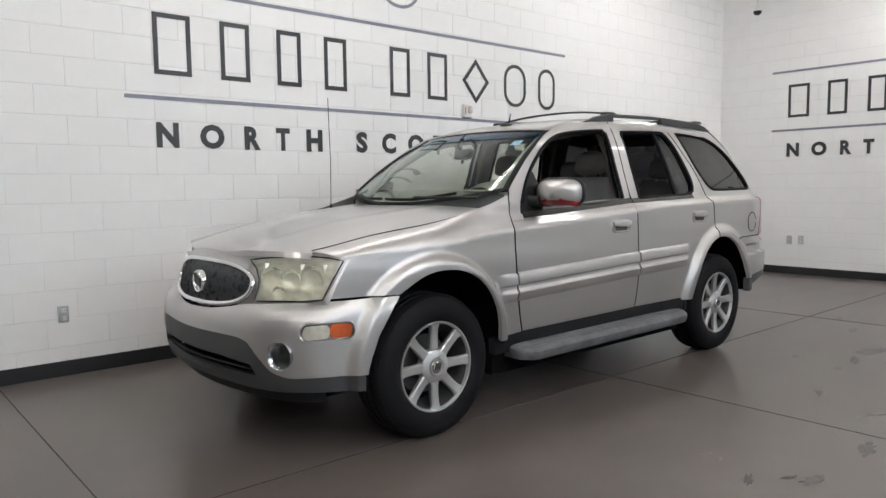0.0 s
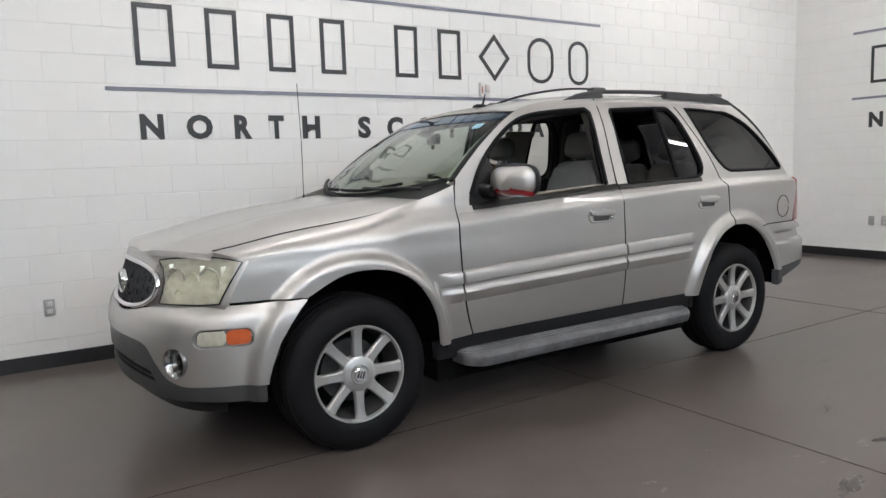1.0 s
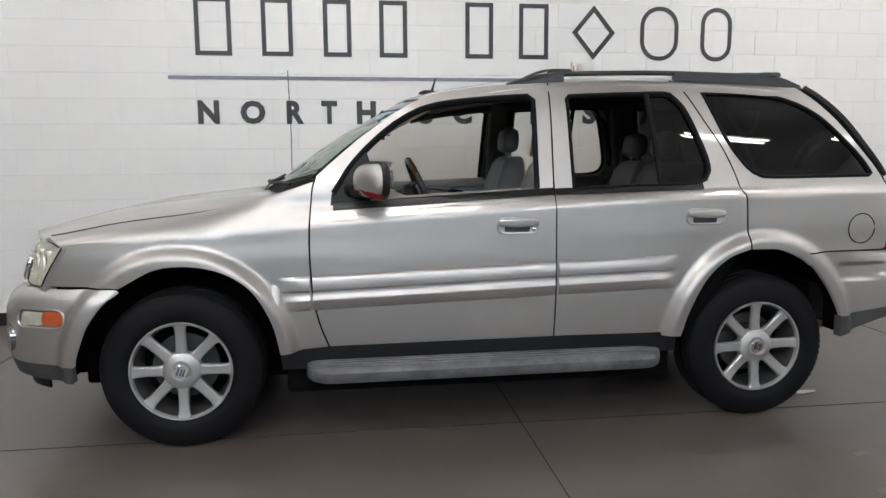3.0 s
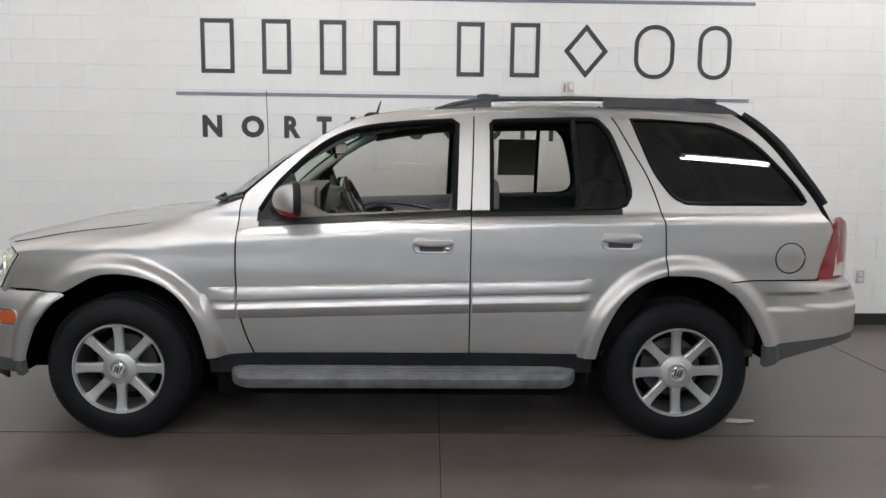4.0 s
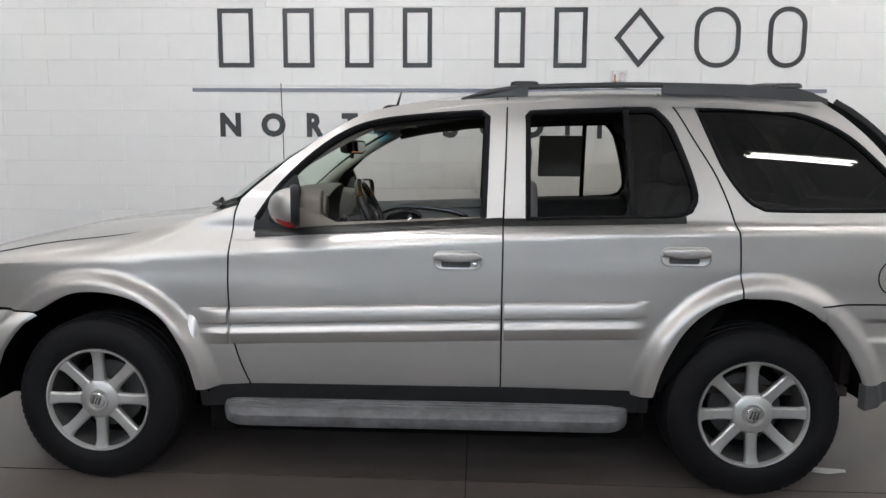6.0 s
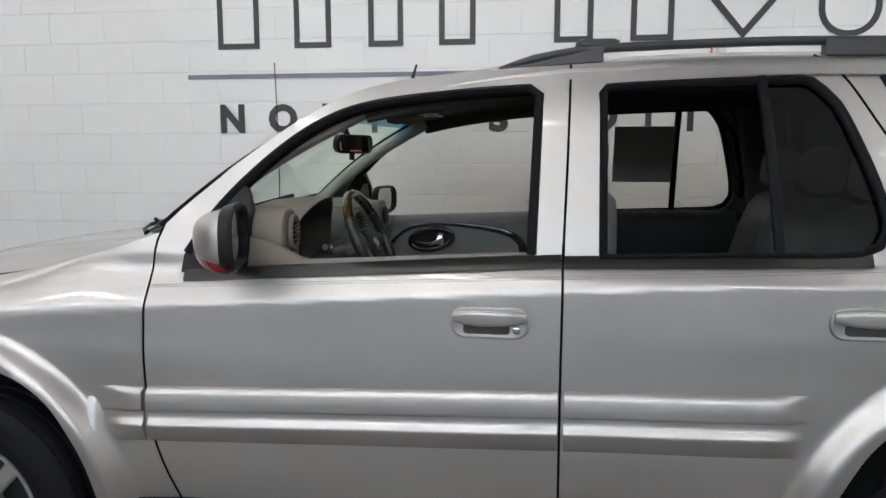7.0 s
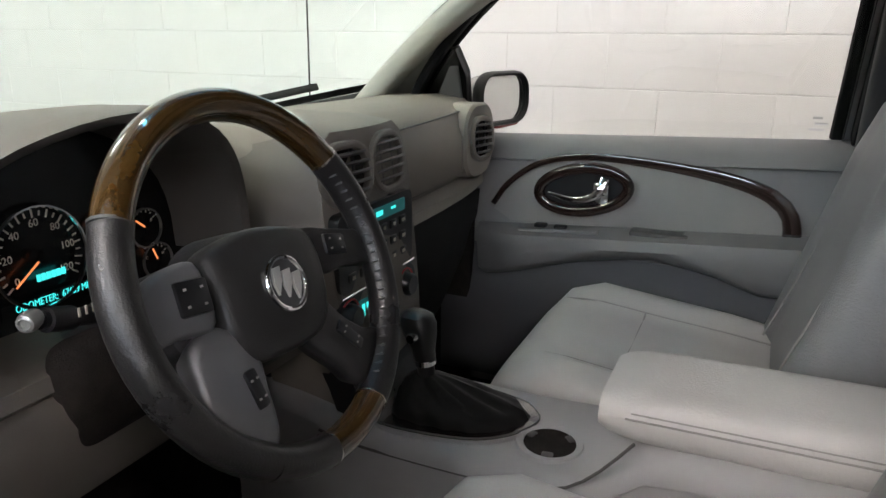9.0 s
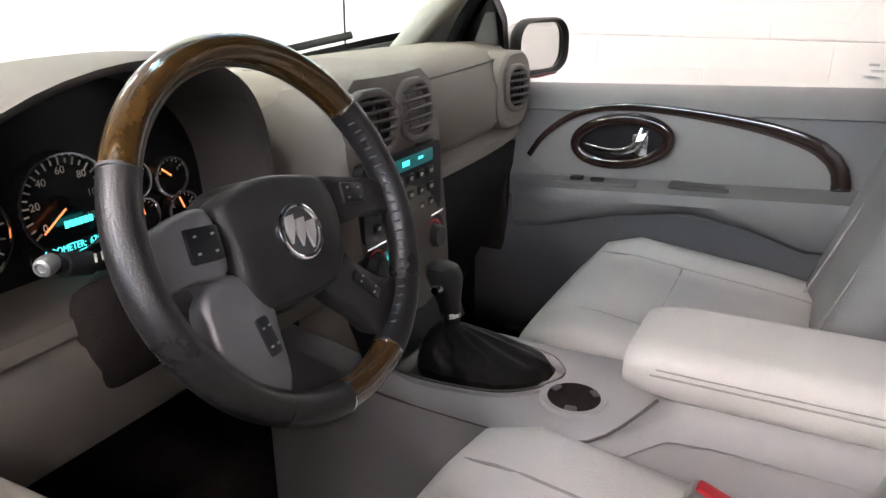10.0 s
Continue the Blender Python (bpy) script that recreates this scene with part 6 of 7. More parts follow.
low = [[(x, float(y), z) for x, z in ((0.60, 1.04), (0.945, 1.04), (0.94, 0.98), (0.915, 0.88), (0.86, 0.74), (0.80, 0.62), (0.60, 0.62))] for y in np.linspace(-0.10, 0.735, 8)]
part("lower_dash", loft(low), M_LOWD, dash, "lower dashboard, near black with the overhang's shade", angle=50)
# dark panel added where the footwell falls into shade
part("kick_panel", rbox(0.865, 0.700, 0.75, 0.14, 0.03, 0.46, 0.01), M_CARPET, car, "dark carpet kick panel added to darken the footwell")
# glove box seam and side vent panel
for z0, dx in ((1.238, 0.0), (1.104, 0.0)):
    pts = []
    for y in np.linspace(0.185, 0.56, 12):
        sec = dash_section(float(y))[3:11]
        pts.append((float(np.interp(-z0, [-q[1] for q in sec], [q[0] for q in sec])) + 0.0005, float(y), z0 + 0.006 * (y - 0.185) / 0.375))
    part("dash_crease", sweep(pts, circ(0.0018, 6), up=(0, 0, 1)), M_TRIMD, dash)


def vent(c, w, h, nx, parent, n=4, name="air_vent", rim=True):
    """A round-ended vent with slats, facing nx."""
    v = empty(name, parent)
    v["label"] = "dark slatted air vent"
    q = Vector(nx).normalized().to_track_quat("-Y", "Z").to_matrix().to_4x4()
    part("surround", sweep([(u, -0.008, t) for u, t in rrect(w, h, min(w, h) * 0.46, 8)], rrect(0.012, 0.016, 0.005, 2), closed=True, up=(0, -1, 0)), M_KNEE, v)
    part("vent_back", slab(rrect(w, h, min(w, h) * 0.46, 8), 0.003, lambda a, b, c_: (a, -0.004 + c_, b)), M_CARPET, v)
    for i in range(n):
        z = -h / 2 + h * (i + 1) / (n + 1)
        hw = w / 2 * math.sqrt(max(0.05, 1 - (abs(z) / (h / 2)) ** 2.6)) * 0.98
        part("slat", rbox(0, -0.010, z, 2 * hw, 0.014, 0.0045, 0.0015, m=pose(0, 0, 0, -18)), M_SLAT, v)
    for x in (-w * 0.18, w * 0.18):
        part("vane", rbox(x, -0.0065, 0, 0.003, 0.005, h * 0.86, 0), M_PIANO, v, smooth=False)
    v.matrix_local = Matrix.Translation(c) @ q
    return v


# centre stack
def stack_sec(z, w):
    x = 1.022 + 0.035 * (1.27 - z) / 0.30
    return [(x + dx, 0.022 + u * w, z) for dx, u in ((-0.14, -1.04), (-0.03, -1.02), (0.0, -0.9), (0.010, -0.4), (0.012, 0), (0.010, 0.4), (0.0, 0.9), (-0.03, 1.02), (-0.14, 1.04))]


rings = [stack_sec(z, w) for z, w in ((0.84, 0.115), (0.92, 0.125), (0.99, 0.135), (1.05, 0.140), (1.12, 0.143), (1.17, 0.146), (1.22, 0.142), (1.255, 0.128), (1.272, 0.10))]
rings.append([(p[0] - 0.05, p[1], p[2] + 0.006) for p in rings[-1]])
stk = part("dash_panel", loft(rings), M_KNEE, car, "taupe middle panel of the dashboard, darkened for shade", angle=50)
vent((1.032, -0.054, 1.212), 0.102, 0.082, (1, -0.12, 0.12), stk, 5)
vent((1.030, 0.064, 1.214), 0.102, 0.084, (1, 0.05, 0.12), stk, 5)
part("stack_button", rbox(1.045, 0.064, 1.158, 0.012, 0.026, 0.012, 0.005), M_PIANO, stk)
part("radio", loft([[(x, 0.010 + u, z + v) for u, v in rrect(0.225, 0.118, 0.014, 3)] for x, z in ((1.03, 1.103), (1.0505, 1.103), (1.053, 1.103))]), M_PIANO, stk, "black radio unit")
part("radio_display", rbox(1.0545, 0.032, 1.143, 0.003, 0.12, 0.020, 0.001), M_DISP, stk)
part("climate_unit", loft([[(x, 0.008 + u, z + v) for u, v in rrect(0.235, 0.112, 0.03, 4)] for x, z in ((1.03, 0.985), (1.0545, 0.985), (1.057, 0.985))]), M_PIANO, stk, "black climate panel")
part("stack_foot", loft([[(x, 0.010 + u * w, z) for u in (-1, 1)] + [(x - 0.05, 0.010 + u * w, z) for u in (1, -1)] for x, w, z in ((1.098, 0.118, 0.856), (1.082, 0.118, 0.90), (1.066, 0.116, 0.928))]), M_PIANO, stk, "black lower end of the middle panel", smooth=False)
part("climate_display", rbox(1.0585, -0.040, 1.010, 0.003, 0.045, 0.034, 0.002), M_DISP, stk)
part("stack_trim", sweep([(1.056, -0.103, 1.042), (1.057, 0.01, 1.041), (1.056, 0.122, 1.042)], circ(0.0022, 6), up=(0, 0, 1)), M_CHROME, stk, "thin bright line between radio and climate panel")
rnd = random.Random(4)
for iy in range(6):
    for iz in range(3):
        part("radio_key", rbox(1.0545, -0.070 + iy * 0.031, 1.118 - iz * 0.026, 0.004, 0.020, 0.014, 0.003), M_PIANO, stk)
        part("key_mark", rbox(1.0570, -0.070 + iy * 0.031, 1.118 - iz * 0.026, 0.001, 0.006 + 0.004 * rnd.random(), 0.005, 0), M_MARK, stk, smooth=False)
for y, zk in ((-0.088, 1.012), (0.086, 1.008)):
    part("climate_knob", lathe([(0, -0.016), (0.016, -0.016), (0.019, -0.012), (0.020, 0.004)], 24, pose(1.058, y, zk, 0, 0, 90)), M_PIANO, stk, "round black knob")
    part("knob_arc", sweep([(1.0595, y + 0.026 * math.cos(a), zk + 0.026 * math.sin(a)) for a in np.linspace(0.3, 2.2, 8)], circ(0.0018, 5), up=(1, 0, 0)), M_REDB, stk)
for k in range(5):
    part("climate_mark", rbox(1.0590, -0.050 + 0.022 * k, 0.955, 0.002, 0.009, 0.007, 0), M_MARK, stk, smooth=False)
    part("climate_mark", rbox(1.0585, 0.010, 1.022 - 0.014 * k, 0.002, 0.010, 0.006, 0), M_MARK, stk, smooth=False)


def label3d(body, h, m, material, parent, name="lettering", bold=0.0, width=None):
    me = text_mesh(name, body, 1.0, bold)
    co = np.array([v.co[:] for v in me.vertices])
    lo, hi = co.min(0), co.max(0)
    k = h / (hi[1] - lo[1])
    cx = (lo[0] + hi[0]) / 2
    for v in me.vertices:
        v.co = ((v.co.x - cx) * (width / (hi[0] - lo[0]) if width else k), (v.co.y - lo[1]) * k, v.co.z * 0.4)
    me.materials.append(material)
    o = new(name, me)
    o.parent = parent
    o.matrix_local = m
    return o


FACE = lambda x, y, z, tilt=0.0: Matrix.Translation((x, y, z)) @ pose(0, 0, 0, 0, 0, 90) @ pose(0, 0, 0, 90 - tilt, 0, 0)
for k in range(3):
    part("display_digit", rbox(1.0605, -0.052 + 0.013 * k, 1.010, 0.001, 0.008, 0.020, 0), M_CYAN, stk, smooth=False)
part("display_digit", rbox(1.0565, 0.008, 1.144, 0.001, 0.020, 0.008, 0), M_CYAN, stk, smooth=False)
part("display_digit", rbox(1.0565, 0.052, 1.145, 0.001, 0.014, 0.004, 0), M_CYAN, stk, smooth=False)

# side vents
vp = part("side_vent_panel", loft([[(0.972 + dx, 0.605 + u * k, 1.175 + v * k) for u, v in rrect(0.170, 0.165, 0.06, 6)] for dx, k in ((-0.05, 1.0), (0.006, 1.0), (0.012, 0.94))]), M_DASH, car, "vent panel at the dashboard's end")
vent((0.987, 0.585, 1.182), 0.074, 0.090, (1, -0.25, 0.05), vp, 5)
# driver's vent pod and light switch
pod = part("vent_pod", loft([[(0.875 + dx, -0.660 + u * k, 1.192 + dz + v * k) for u, v in rrect(0.15, 0.25, 0.065, 6)] for dx, k, dz in ((0, 1.02, 0.0), (0.085, 1.0, 0.0), (0.108, 0.93, 0.0), (0.112, 0.85, 0))]), M_DASH, car, "rounded vent pod beside the driver's door")
vent((0.989, -0.662, 1.240), 0.090, 0.096, (1, 0.1, 0.0), pod, 6)
part("light_switch", lathe([(0, -0.020), (0.012, -0.020), (0.015, -0.010), (0.026, -0.006), (0.027, 0.006)], 24, pose(0.990, -0.692, 1.150, 0, 0, 90)), M_BLACK, pod, "round black lamp switch")
part("dimmer", rbox(0.990, -0.645, 1.143, 0.012, 0.018, 0.034, 0.006), M_BLACK, pod)
part("pod_slot", rbox(0.990, -0.668, 1.187, 0.008, 0.036, 0.012, 0.005), M_BLACK, pod)
for k in range(4):
    part("door_vent_slat", rbox(0.880 + 0.014 * k, -0.726, 1.225, 0.004, 0.012, 0.048, 0.001), M_BLACK, pod)

# instrument hood
rings = []
for x, k in ((0.74, 0.80), (0.84, 0.95), (0.94, 1.0), (1.0, 1.01), (1.022, 0.985)):
    ring = []
    for a in np.linspace(0, math.pi, 25):
        ring.append((x - 0.06 * math.cos(a) ** 2 * (1 if x > 0.9 else 0.3), -0.398 - 0.228 * k * math.cos(a), 1.12 + 0.212 * k * math.sin(a) ** 0.72))
    rings.append(ring)
inner = []
for x, k in ((1.018, 0.945), (0.90, 0.90), (0.84, 0.87)):
    inner.append([(x - 0.06 * math.cos(a) ** 2, -0.398 - 0.228 * k * math.cos(a), 1.12 + 0.212 * k * math.sin(a) ** 0.72) for a in np.linspace(0, math.pi, 25)])
hd = part("instrument_hood", loft(rings, False, False), M_DASH, car, "hood over the instruments", angle=60)
# hood's inner shade is put into a darker copy of the dash vinyl
part("hood_inside", loft([rings[-1]] + inner, False, False), mat("shaded_hood_vinyl", (0.07, 0.062, 0.055), 0.55, 0, 0.06, 4.0, 0.3, 900.0), hd, "taupe inside of the hood, darkened for its shade", angle=60)
cl = part("instrument_panel", prism([(0.837, 1.06), (0.847, 1.06), (0.841, 1.30), (0.831, 1.30)], -0.60, -0.17), M_GAUGE, car, "black instrument panel with lit gauges", smooth=False)


def gauge(y, z, r, parent, numbers=(), a0=215, a1=-35, needle=200, ticks=24):
    g = empty("gauge", parent)
    g["label"] = "round gauge with pale ticks"
    part("bezel", sweep([(0.008, r * math.cos(a), r * math.sin(a)) for a in np.linspace(0, 2 * math.pi, 40)[:-1]], circ(0.0022, 6), closed=True, up=(1, 0, 0)), M_CHROME, g)
    tk = []
    for i in range(ticks + 1):
        a = radians(a0 + (a1 - a0) * i / ticks)
        l = 0.008 if i % 2 == 0 else 0.005
        bm = rbox(0, 0, 0, 0.001, l * r / 0.05, 0.0016 * r / 0.05, 0, m=pose(0, 0, 0, math.degrees(a)))
        bmesh.ops.translate(bm, vec=(0.004, 0.86 * r * math.cos(a), 0.86 * r * math.sin(a)), verts=bm.verts)
        tk.append(bm)
    part("tick_ring", join(tk), M_MARK, g, smooth=False)["kind"] = "stuff"
    for i, t in enumerate(numbers):
        a = radians(a0 + (a1 - a0) * i / (len(numbers) - 1))
        label3d(t, 0.0075 * r / 0.05, FACE(0.004, 0.66 * r * math.cos(a), 0.66 * r * math.sin(a) - 0.003), M_MARK, g)
    a = radians(needle)
    part("needle", sweep([(0.009, 0, 0), (0.009, 0.78 * r * math.cos(a), 0.78 * r * math.sin(a))], rrect(0.0022, 0.002, 0.0008, 1), up=(1, 0, 0)), M_ORANGE, g, "orange needle")
    part("needle_cap", lathe([(0, -0.013), (0.006 * r / 0.05, -0.012), (0.007 * r / 0.05, 0)], 16, pose(0, 0, 0, 0, 0, 90)), M_GAUGE, g)
    g.matrix_local = Matrix.Translation((0.848, y, z)) @ pose(0, 0, 0, 0, -3, 0)
    return g


gauge(-0.398, 1.162, 0.057, cl, ("0", "20", "40", "60", "80", "100", "120"), needle=215, ticks=24)
gauge(-0.518, 1.155, 0.050, cl, ("0", "1", "2", "3", "4", "5", "6"), needle=215, ticks=12)
gauge(-0.250, 1.160, 0.025, cl, ("E", "F"), 150, 30, 140, 6)
gauge(-0.307, 1.168, 0.023, cl, (), 150, 30, 140, 6)
gauge(-0.236, 1.112, 0.024, cl, ("C", "H"), 150, 30, 110, 6)
gauge(-0.300, 1.120, 0.022, cl, (), 150, 30, 100, 6)
part("display_strip", rbox(0.851, -0.392, 1.1115, 0.003, 0.12, 0.017, 0.001), M_GAUGE, cl)
label3d("ODOMETER:  67659 MI", 0.0085, FACE(0.8535, -0.390, 1.1080), M_CYAN, cl, width=0.092)
for k in range(6):
    part("display_bar", rbox(0.8535, -0.404 + 0.0062 * k, 1.139, 0.002, 0.0045, 0.008, 0), M_CYAN, cl, smooth=False)

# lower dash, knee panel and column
part("knee_panel", loft([[(x, float(y), z) for x, z in ((0.87, 1.085), (0.965, 1.104), (0.998, 1.098), (1.002, 1.083), (0.996, 1.077), (1.008, 1.070), (1.018, 1.045), (1.016, 1.00), (1.004, 0.965), (0.975, 0.943), (0.92, 0.932), (0.80, 0.93), (0.80, 1.085))] for y in np.linspace(-0.735, -0.12, 12)]), M_KNEE, car, "taupe knee panel, darkened for shade", angle=50)
col = part("steering_column", loft([[(x, -0.385 + u * k, z + v * k) for u, v in rrect(0.14, 0.12, 0.04, 4)] for x, z, k in ((0.90, 1.028, 1.0), (1.0, 1.098, 1.0), (1.07, 1.136, 0.9), (1.10, 1.152, 0.75))]), M_WHEELP, car, "charcoal steering column shroud")
# solid dark block standing for the shaded cavity below the column
part("column_recess", rbox(1.002, -0.385, 1.070, 0.05, 0.250, 0.112, 0.045, 4), M_CARPET, col)
stl = part("signal_stalk", sweep([(1.045, -0.44, 1.150), (1.052, -0.50, 1.164), (1.060, -0.553, 1.181)], circ(0.008, 12), up=(0, 0, 1)), M_BLACK, col, "black signal stalk")
part("stalk_body", sweep([(1.056, -0.522, 1.171), (1.060, -0.548, 1.179)], circ(0.0105, 14), up=(0, 0, 1)), M_BLACK, stl)
part("stalk_knob", lathe([(0, -0.005), (0.004, -0.005), (0.0048, -0.007), (0.0072, -0.006), (0.0085, -0.002), (0.0085, 0.004), (0.0075, 0.010)], 20, pose(1.0615, -0.563, 1.1835, 0, 0, 25)), mat("grey_knob", (0.20, 0.20, 0.195), 0.3, 0.3, 0.1), stl, "grey end button")
for k in range(3):
    part("stalk_mark", rbox(1.068, -0.523 + 0.007 * k, 1.178, 0.001, 0.002, 0.008, 0), M_MARK, stl, smooth=False)
part("wiper_stalk", sweep([(1.045, -0.34, 1.150), (1.055, -0.26, 1.168)], circ(0.008, 10), up=(0, 0, 1)), M_BLACK, col)

# steering wheel
SWM = Matrix.Translation((1.172, -0.395, 1.186)) @ pose(0, 0, 0, 0, -23.7, 0)
sw_ = empty("steering_wheel", car)
sw_["label"] = "black leather and wood steering wheel with a round badge"
sw_.matrix_local = SWM
RW, RT = 0.168, 0.0155


def rim_arc(a0, a1, material, name, label, r=RT):
    pts = [(0, RW * math.cos(a), RW * math.sin(a)) for a in np.radians(np.linspace(a0, a1, max(4, int(abs(a1 - a0) / 5))))]
    return part(name, sweep(pts, [(u * (1.0), v * 1.12) for u, v in circ(r, 16)], up=(1, 0, 0)), material, sw_, label)


# in its own axes: x towards the driver, y to the right of the car, z up
rim_arc(34, 149, M_WOOD, "rim_wood", "lacquered wood rim section", RT * 1.0)
rim_arc(149.5, 236, M_BLEATH, "rim_leather", "black leather rim section", RT * 1.03)
rim_arc(262, 291, M_WOOD, "rim_wood", "lacquered wood rim section", RT * 1.0)
rim_arc(236, 261.5, M_BLEATH, "rim_leather", "black leather rim section", RT * 1.03)
rim_arc(291.5, 393.5, M_BLEATH, "rim_leather", "black leather rim section", RT * 1.03)
for a in (34, 149, 261.7, 291.2):
    ar = radians(a)
    part("rim_band", sweep([(0, RW * math.cos(ar + t), RW * math.sin(ar + t)) for t in (-0.008, 0.008)], circ(RT * 1.1, 16), up=(1, 0, 0)), M_CHROME if a != 149 else M_ALLOYD, sw_)
# stitches on the inner side of the leather
for a in list(range(300, 392, 4)):
    ar = radians(a)
    part("stitch", rbox(0.008, (RW - RT * 0.92) * math.cos(ar), (RW - RT * 0.92) * math.sin(ar), 0.010, 0.0022, 0.0022, 0, m=None), M_GREYP, sw_, smooth=False)
# horn pad, badge and four spokes, all dished towards the driver
def dished(name, outline, rows, material, parent, label=""):
    out = spline(outline, 0.008, True)
    cu_, cv_ = (sum(p[k] for p in out) / len(out) for k in (0, 1))
    return part(name, loft([[(x, cu_ + (u - cu_) * k, cv_ + (v - cv_) * k) for u, v in out] for x, k in rows]), material, parent, label, angle=50)


# the two left spokes carry the light that falls on them in their colour
M_SPOKE = mat("lit_grey_spoke", (0.17, 0.17, 0.178), 0.34, 0.45, 0.1)
# paler and duller than chrome, so the bars stay bright
M_BADGE = mat("pale_badge_metal", (0.50, 0.49, 0.47), 0.35, 0.4, 0.1)
PAD = ((-0.045, 0.88), (-0.020, 1.0), (-0.004, 1.0), (0.003, 0.965), (0.007, 0.88), (0.0095, 0.65), (0.0105, 0.3))
ARM = ((-0.026, 0.86), (-0.014, 0.98), (-0.006, 1.0), (-0.001, 0.95), (0.002, 0.82), (0.003, 0.4))
pad = dished("hub_pad", [(-0.077, 0.038), (-0.042, 0.049), (0.003, 0.049), (0.058, 0.034), (0.069, 0.012), (0.066, -0.018), (0.056, -0.044), (0.034, -0.066), (0.000, -0.070), (-0.034, -0.067), (-0.066, -0.060), (-0.080, -0.030), (-0.077, 0.0)], PAD, M_WHEELP, sw_, "charcoal horn pad")
BU, BV = -0.003, -0.009
part("emblem_ring", sweep([(0.0125, BU + 0.0248 * math.cos(a), BV + 0.0248 * math.sin(a)) for a in np.linspace(0, 2 * math.pi, 36)[:-1]], circ(0.0026, 8), closed=True, up=(1, 0, 0)), M_CHROME, pad, "chrome badge ring")
part("badge_field", slab([(BU + 0.024 * math.cos(a), BV + 0.024 * math.sin(a)) for a in np.linspace(0, 2 * math.pi, 30)[:-1]], 0.0012, lambda u, v, w: (0.0104 + w, u, v)), M_GREYP, pad)
for k in (-0.012, 0.0, 0.012):
    shield = [(-0.0062, 0.012), (0.0062, 0.012), (0.0062, -0.001), (0.0, -0.013), (-0.0062, -0.001)]
    part("badge_bar", slab([(BU + k + u * 0.86 + 0.30 * v, BV - k * 0.45 + v) for u, v in shield], 0.003, lambda u, v, w: (0.0114 + w, u, v)), M_BADGE, pad, smooth=False)
sp = [dished("spoke", [(-0.156, -0.012), (-0.157, 0.012), (-0.147, 0.031), (-0.120, 0.042), (-0.084, 0.041), (-0.081, 0.020), (-0.082, -0.006), (-0.092, -0.020), (-0.125, -0.014)], ARM, M_SPOKE, sw_, "satin wheel spoke, lightened for the light on it"),
      dished("spoke", [(0.062, 0.031), (0.100, 0.024), (0.138, 0.014), (0.157, 0.006), (0.157, -0.032), (0.140, -0.026), (0.103, -0.022), (0.070, -0.016)], ARM, M_WHEELP, sw_, "charcoal wheel spoke"),
      dished("spoke", [(0.044, -0.034), (0.074, -0.068), (0.100, -0.090), (0.122, -0.098), (0.108, -0.120), (0.066, -0.140), (0.044, -0.112), (0.010, -0.066)], ARM, M_WHEELP, sw_, "charcoal wheel spoke"),
      dished("spoke", [(-0.124, -0.026), (-0.090, -0.016), (-0.056, -0.044), (-0.060, -0.086), (-0.066, -0.122), (-0.078, -0.136), (-0.100, -0.124), (-0.122, -0.100), (-0.132, -0.074), (-0.128, -0.048)], ARM, M_SPOKE, sw_, "satin lower spoke, lightened for the light on it")]
for (u, v), w, h, q, rot in (((-0.103, 0.013), 0.034, 0.030, sp[0], -8), ((0.098, 0.005), 0.034, 0.022, sp[1], -14), ((0.065, -0.086), 0.040, 0.014, sp[2], -52), ((-0.079, -0.079), 0.014, 0.036, sp[3], 4)):
    part("key_pad", rbox(0.0035, u, v, 0.006, w, h, 0.005, m=pose(0, 0, 0, rot, 0, 0)), M_PIANO, q, "black key pad")
    cr, sr = math.cos(radians(rot)), math.sin(radians(rot))
    for du, dv in ((-0.26, 0.24), (0.26, 0.24), (-0.26, -0.24), (0.26, -0.24)):
        a_, b_ = du * w, dv * h
        part("key_mark", rbox(0.0069, u + a_ * cr - b_ * sr, v + a_ * sr + b_ * cr, 0.0005, 0.0030, 0.0020, 0), M_STITCH, q, smooth=False)
part("hub_shell", lathe([(0.0, -0.012), (0.05, -0.010), (0.066, 0.01), (0.070, 0.05)], 32, pose(0.0, 0, -0.012, 0, 0, 90) @ pose(-0.0, 0.03, 0)), M_WHEELP, sw_, "charcoal shell behind the pad")

# console
con = part("console", loft([[(x, y, z) for y, z in ((-0.122, 0.46), (-0.120, zt - 0.060), (-0.119, zt - 0.034), (-0.124, zt - 0.030), (-0.122, zt - 0.014), (-0.106, zt - 0.002), (0.085, zt), (0.105, zt - 0.012), (0.115, zt - 0.045), (0.12, 0.46))] for x, zt in ((0.86, 0.90), (0.98, 0.885), (1.06, 0.868), (1.14, 0.858), (1.30, 0.857), (1.40, 0.862), (1.44, 0.872), (1.49, 0.912), (1.54, 0.918), (1.80, 0.918), (2.0, 0.916))]), M_CONS, car, "grey centre console", angle=50)
seam_c = spline([(1.02, -0.1225, 0.838), (1.095, -0.1225, 0.828), (1.26, -0.1225, 0.827), (1.342, -0.1225, 0.834), (1.396, -0.1228, 0.850), (1.437, -0.1228, 0.886), (1.474, -0.120, 0.932)], 0.02)
part("console_seam", sweep(seam_c, circ(0.0022, 6), up=(0, 1, 0)), M_TRIMD, con, "dark seam along the console's side")
GATE = spline([(1.066, 0.005), (1.070, -0.070), (1.090, -0.098), (1.156, -0.104), (1.245, -0.089), (1.295, -0.054), (1.322, 0.000), (1.300, 0.036), (1.274, 0.050), (1.206, 0.062), (1.131, 0.055), (1.085, 0.038)], 0.012, True)
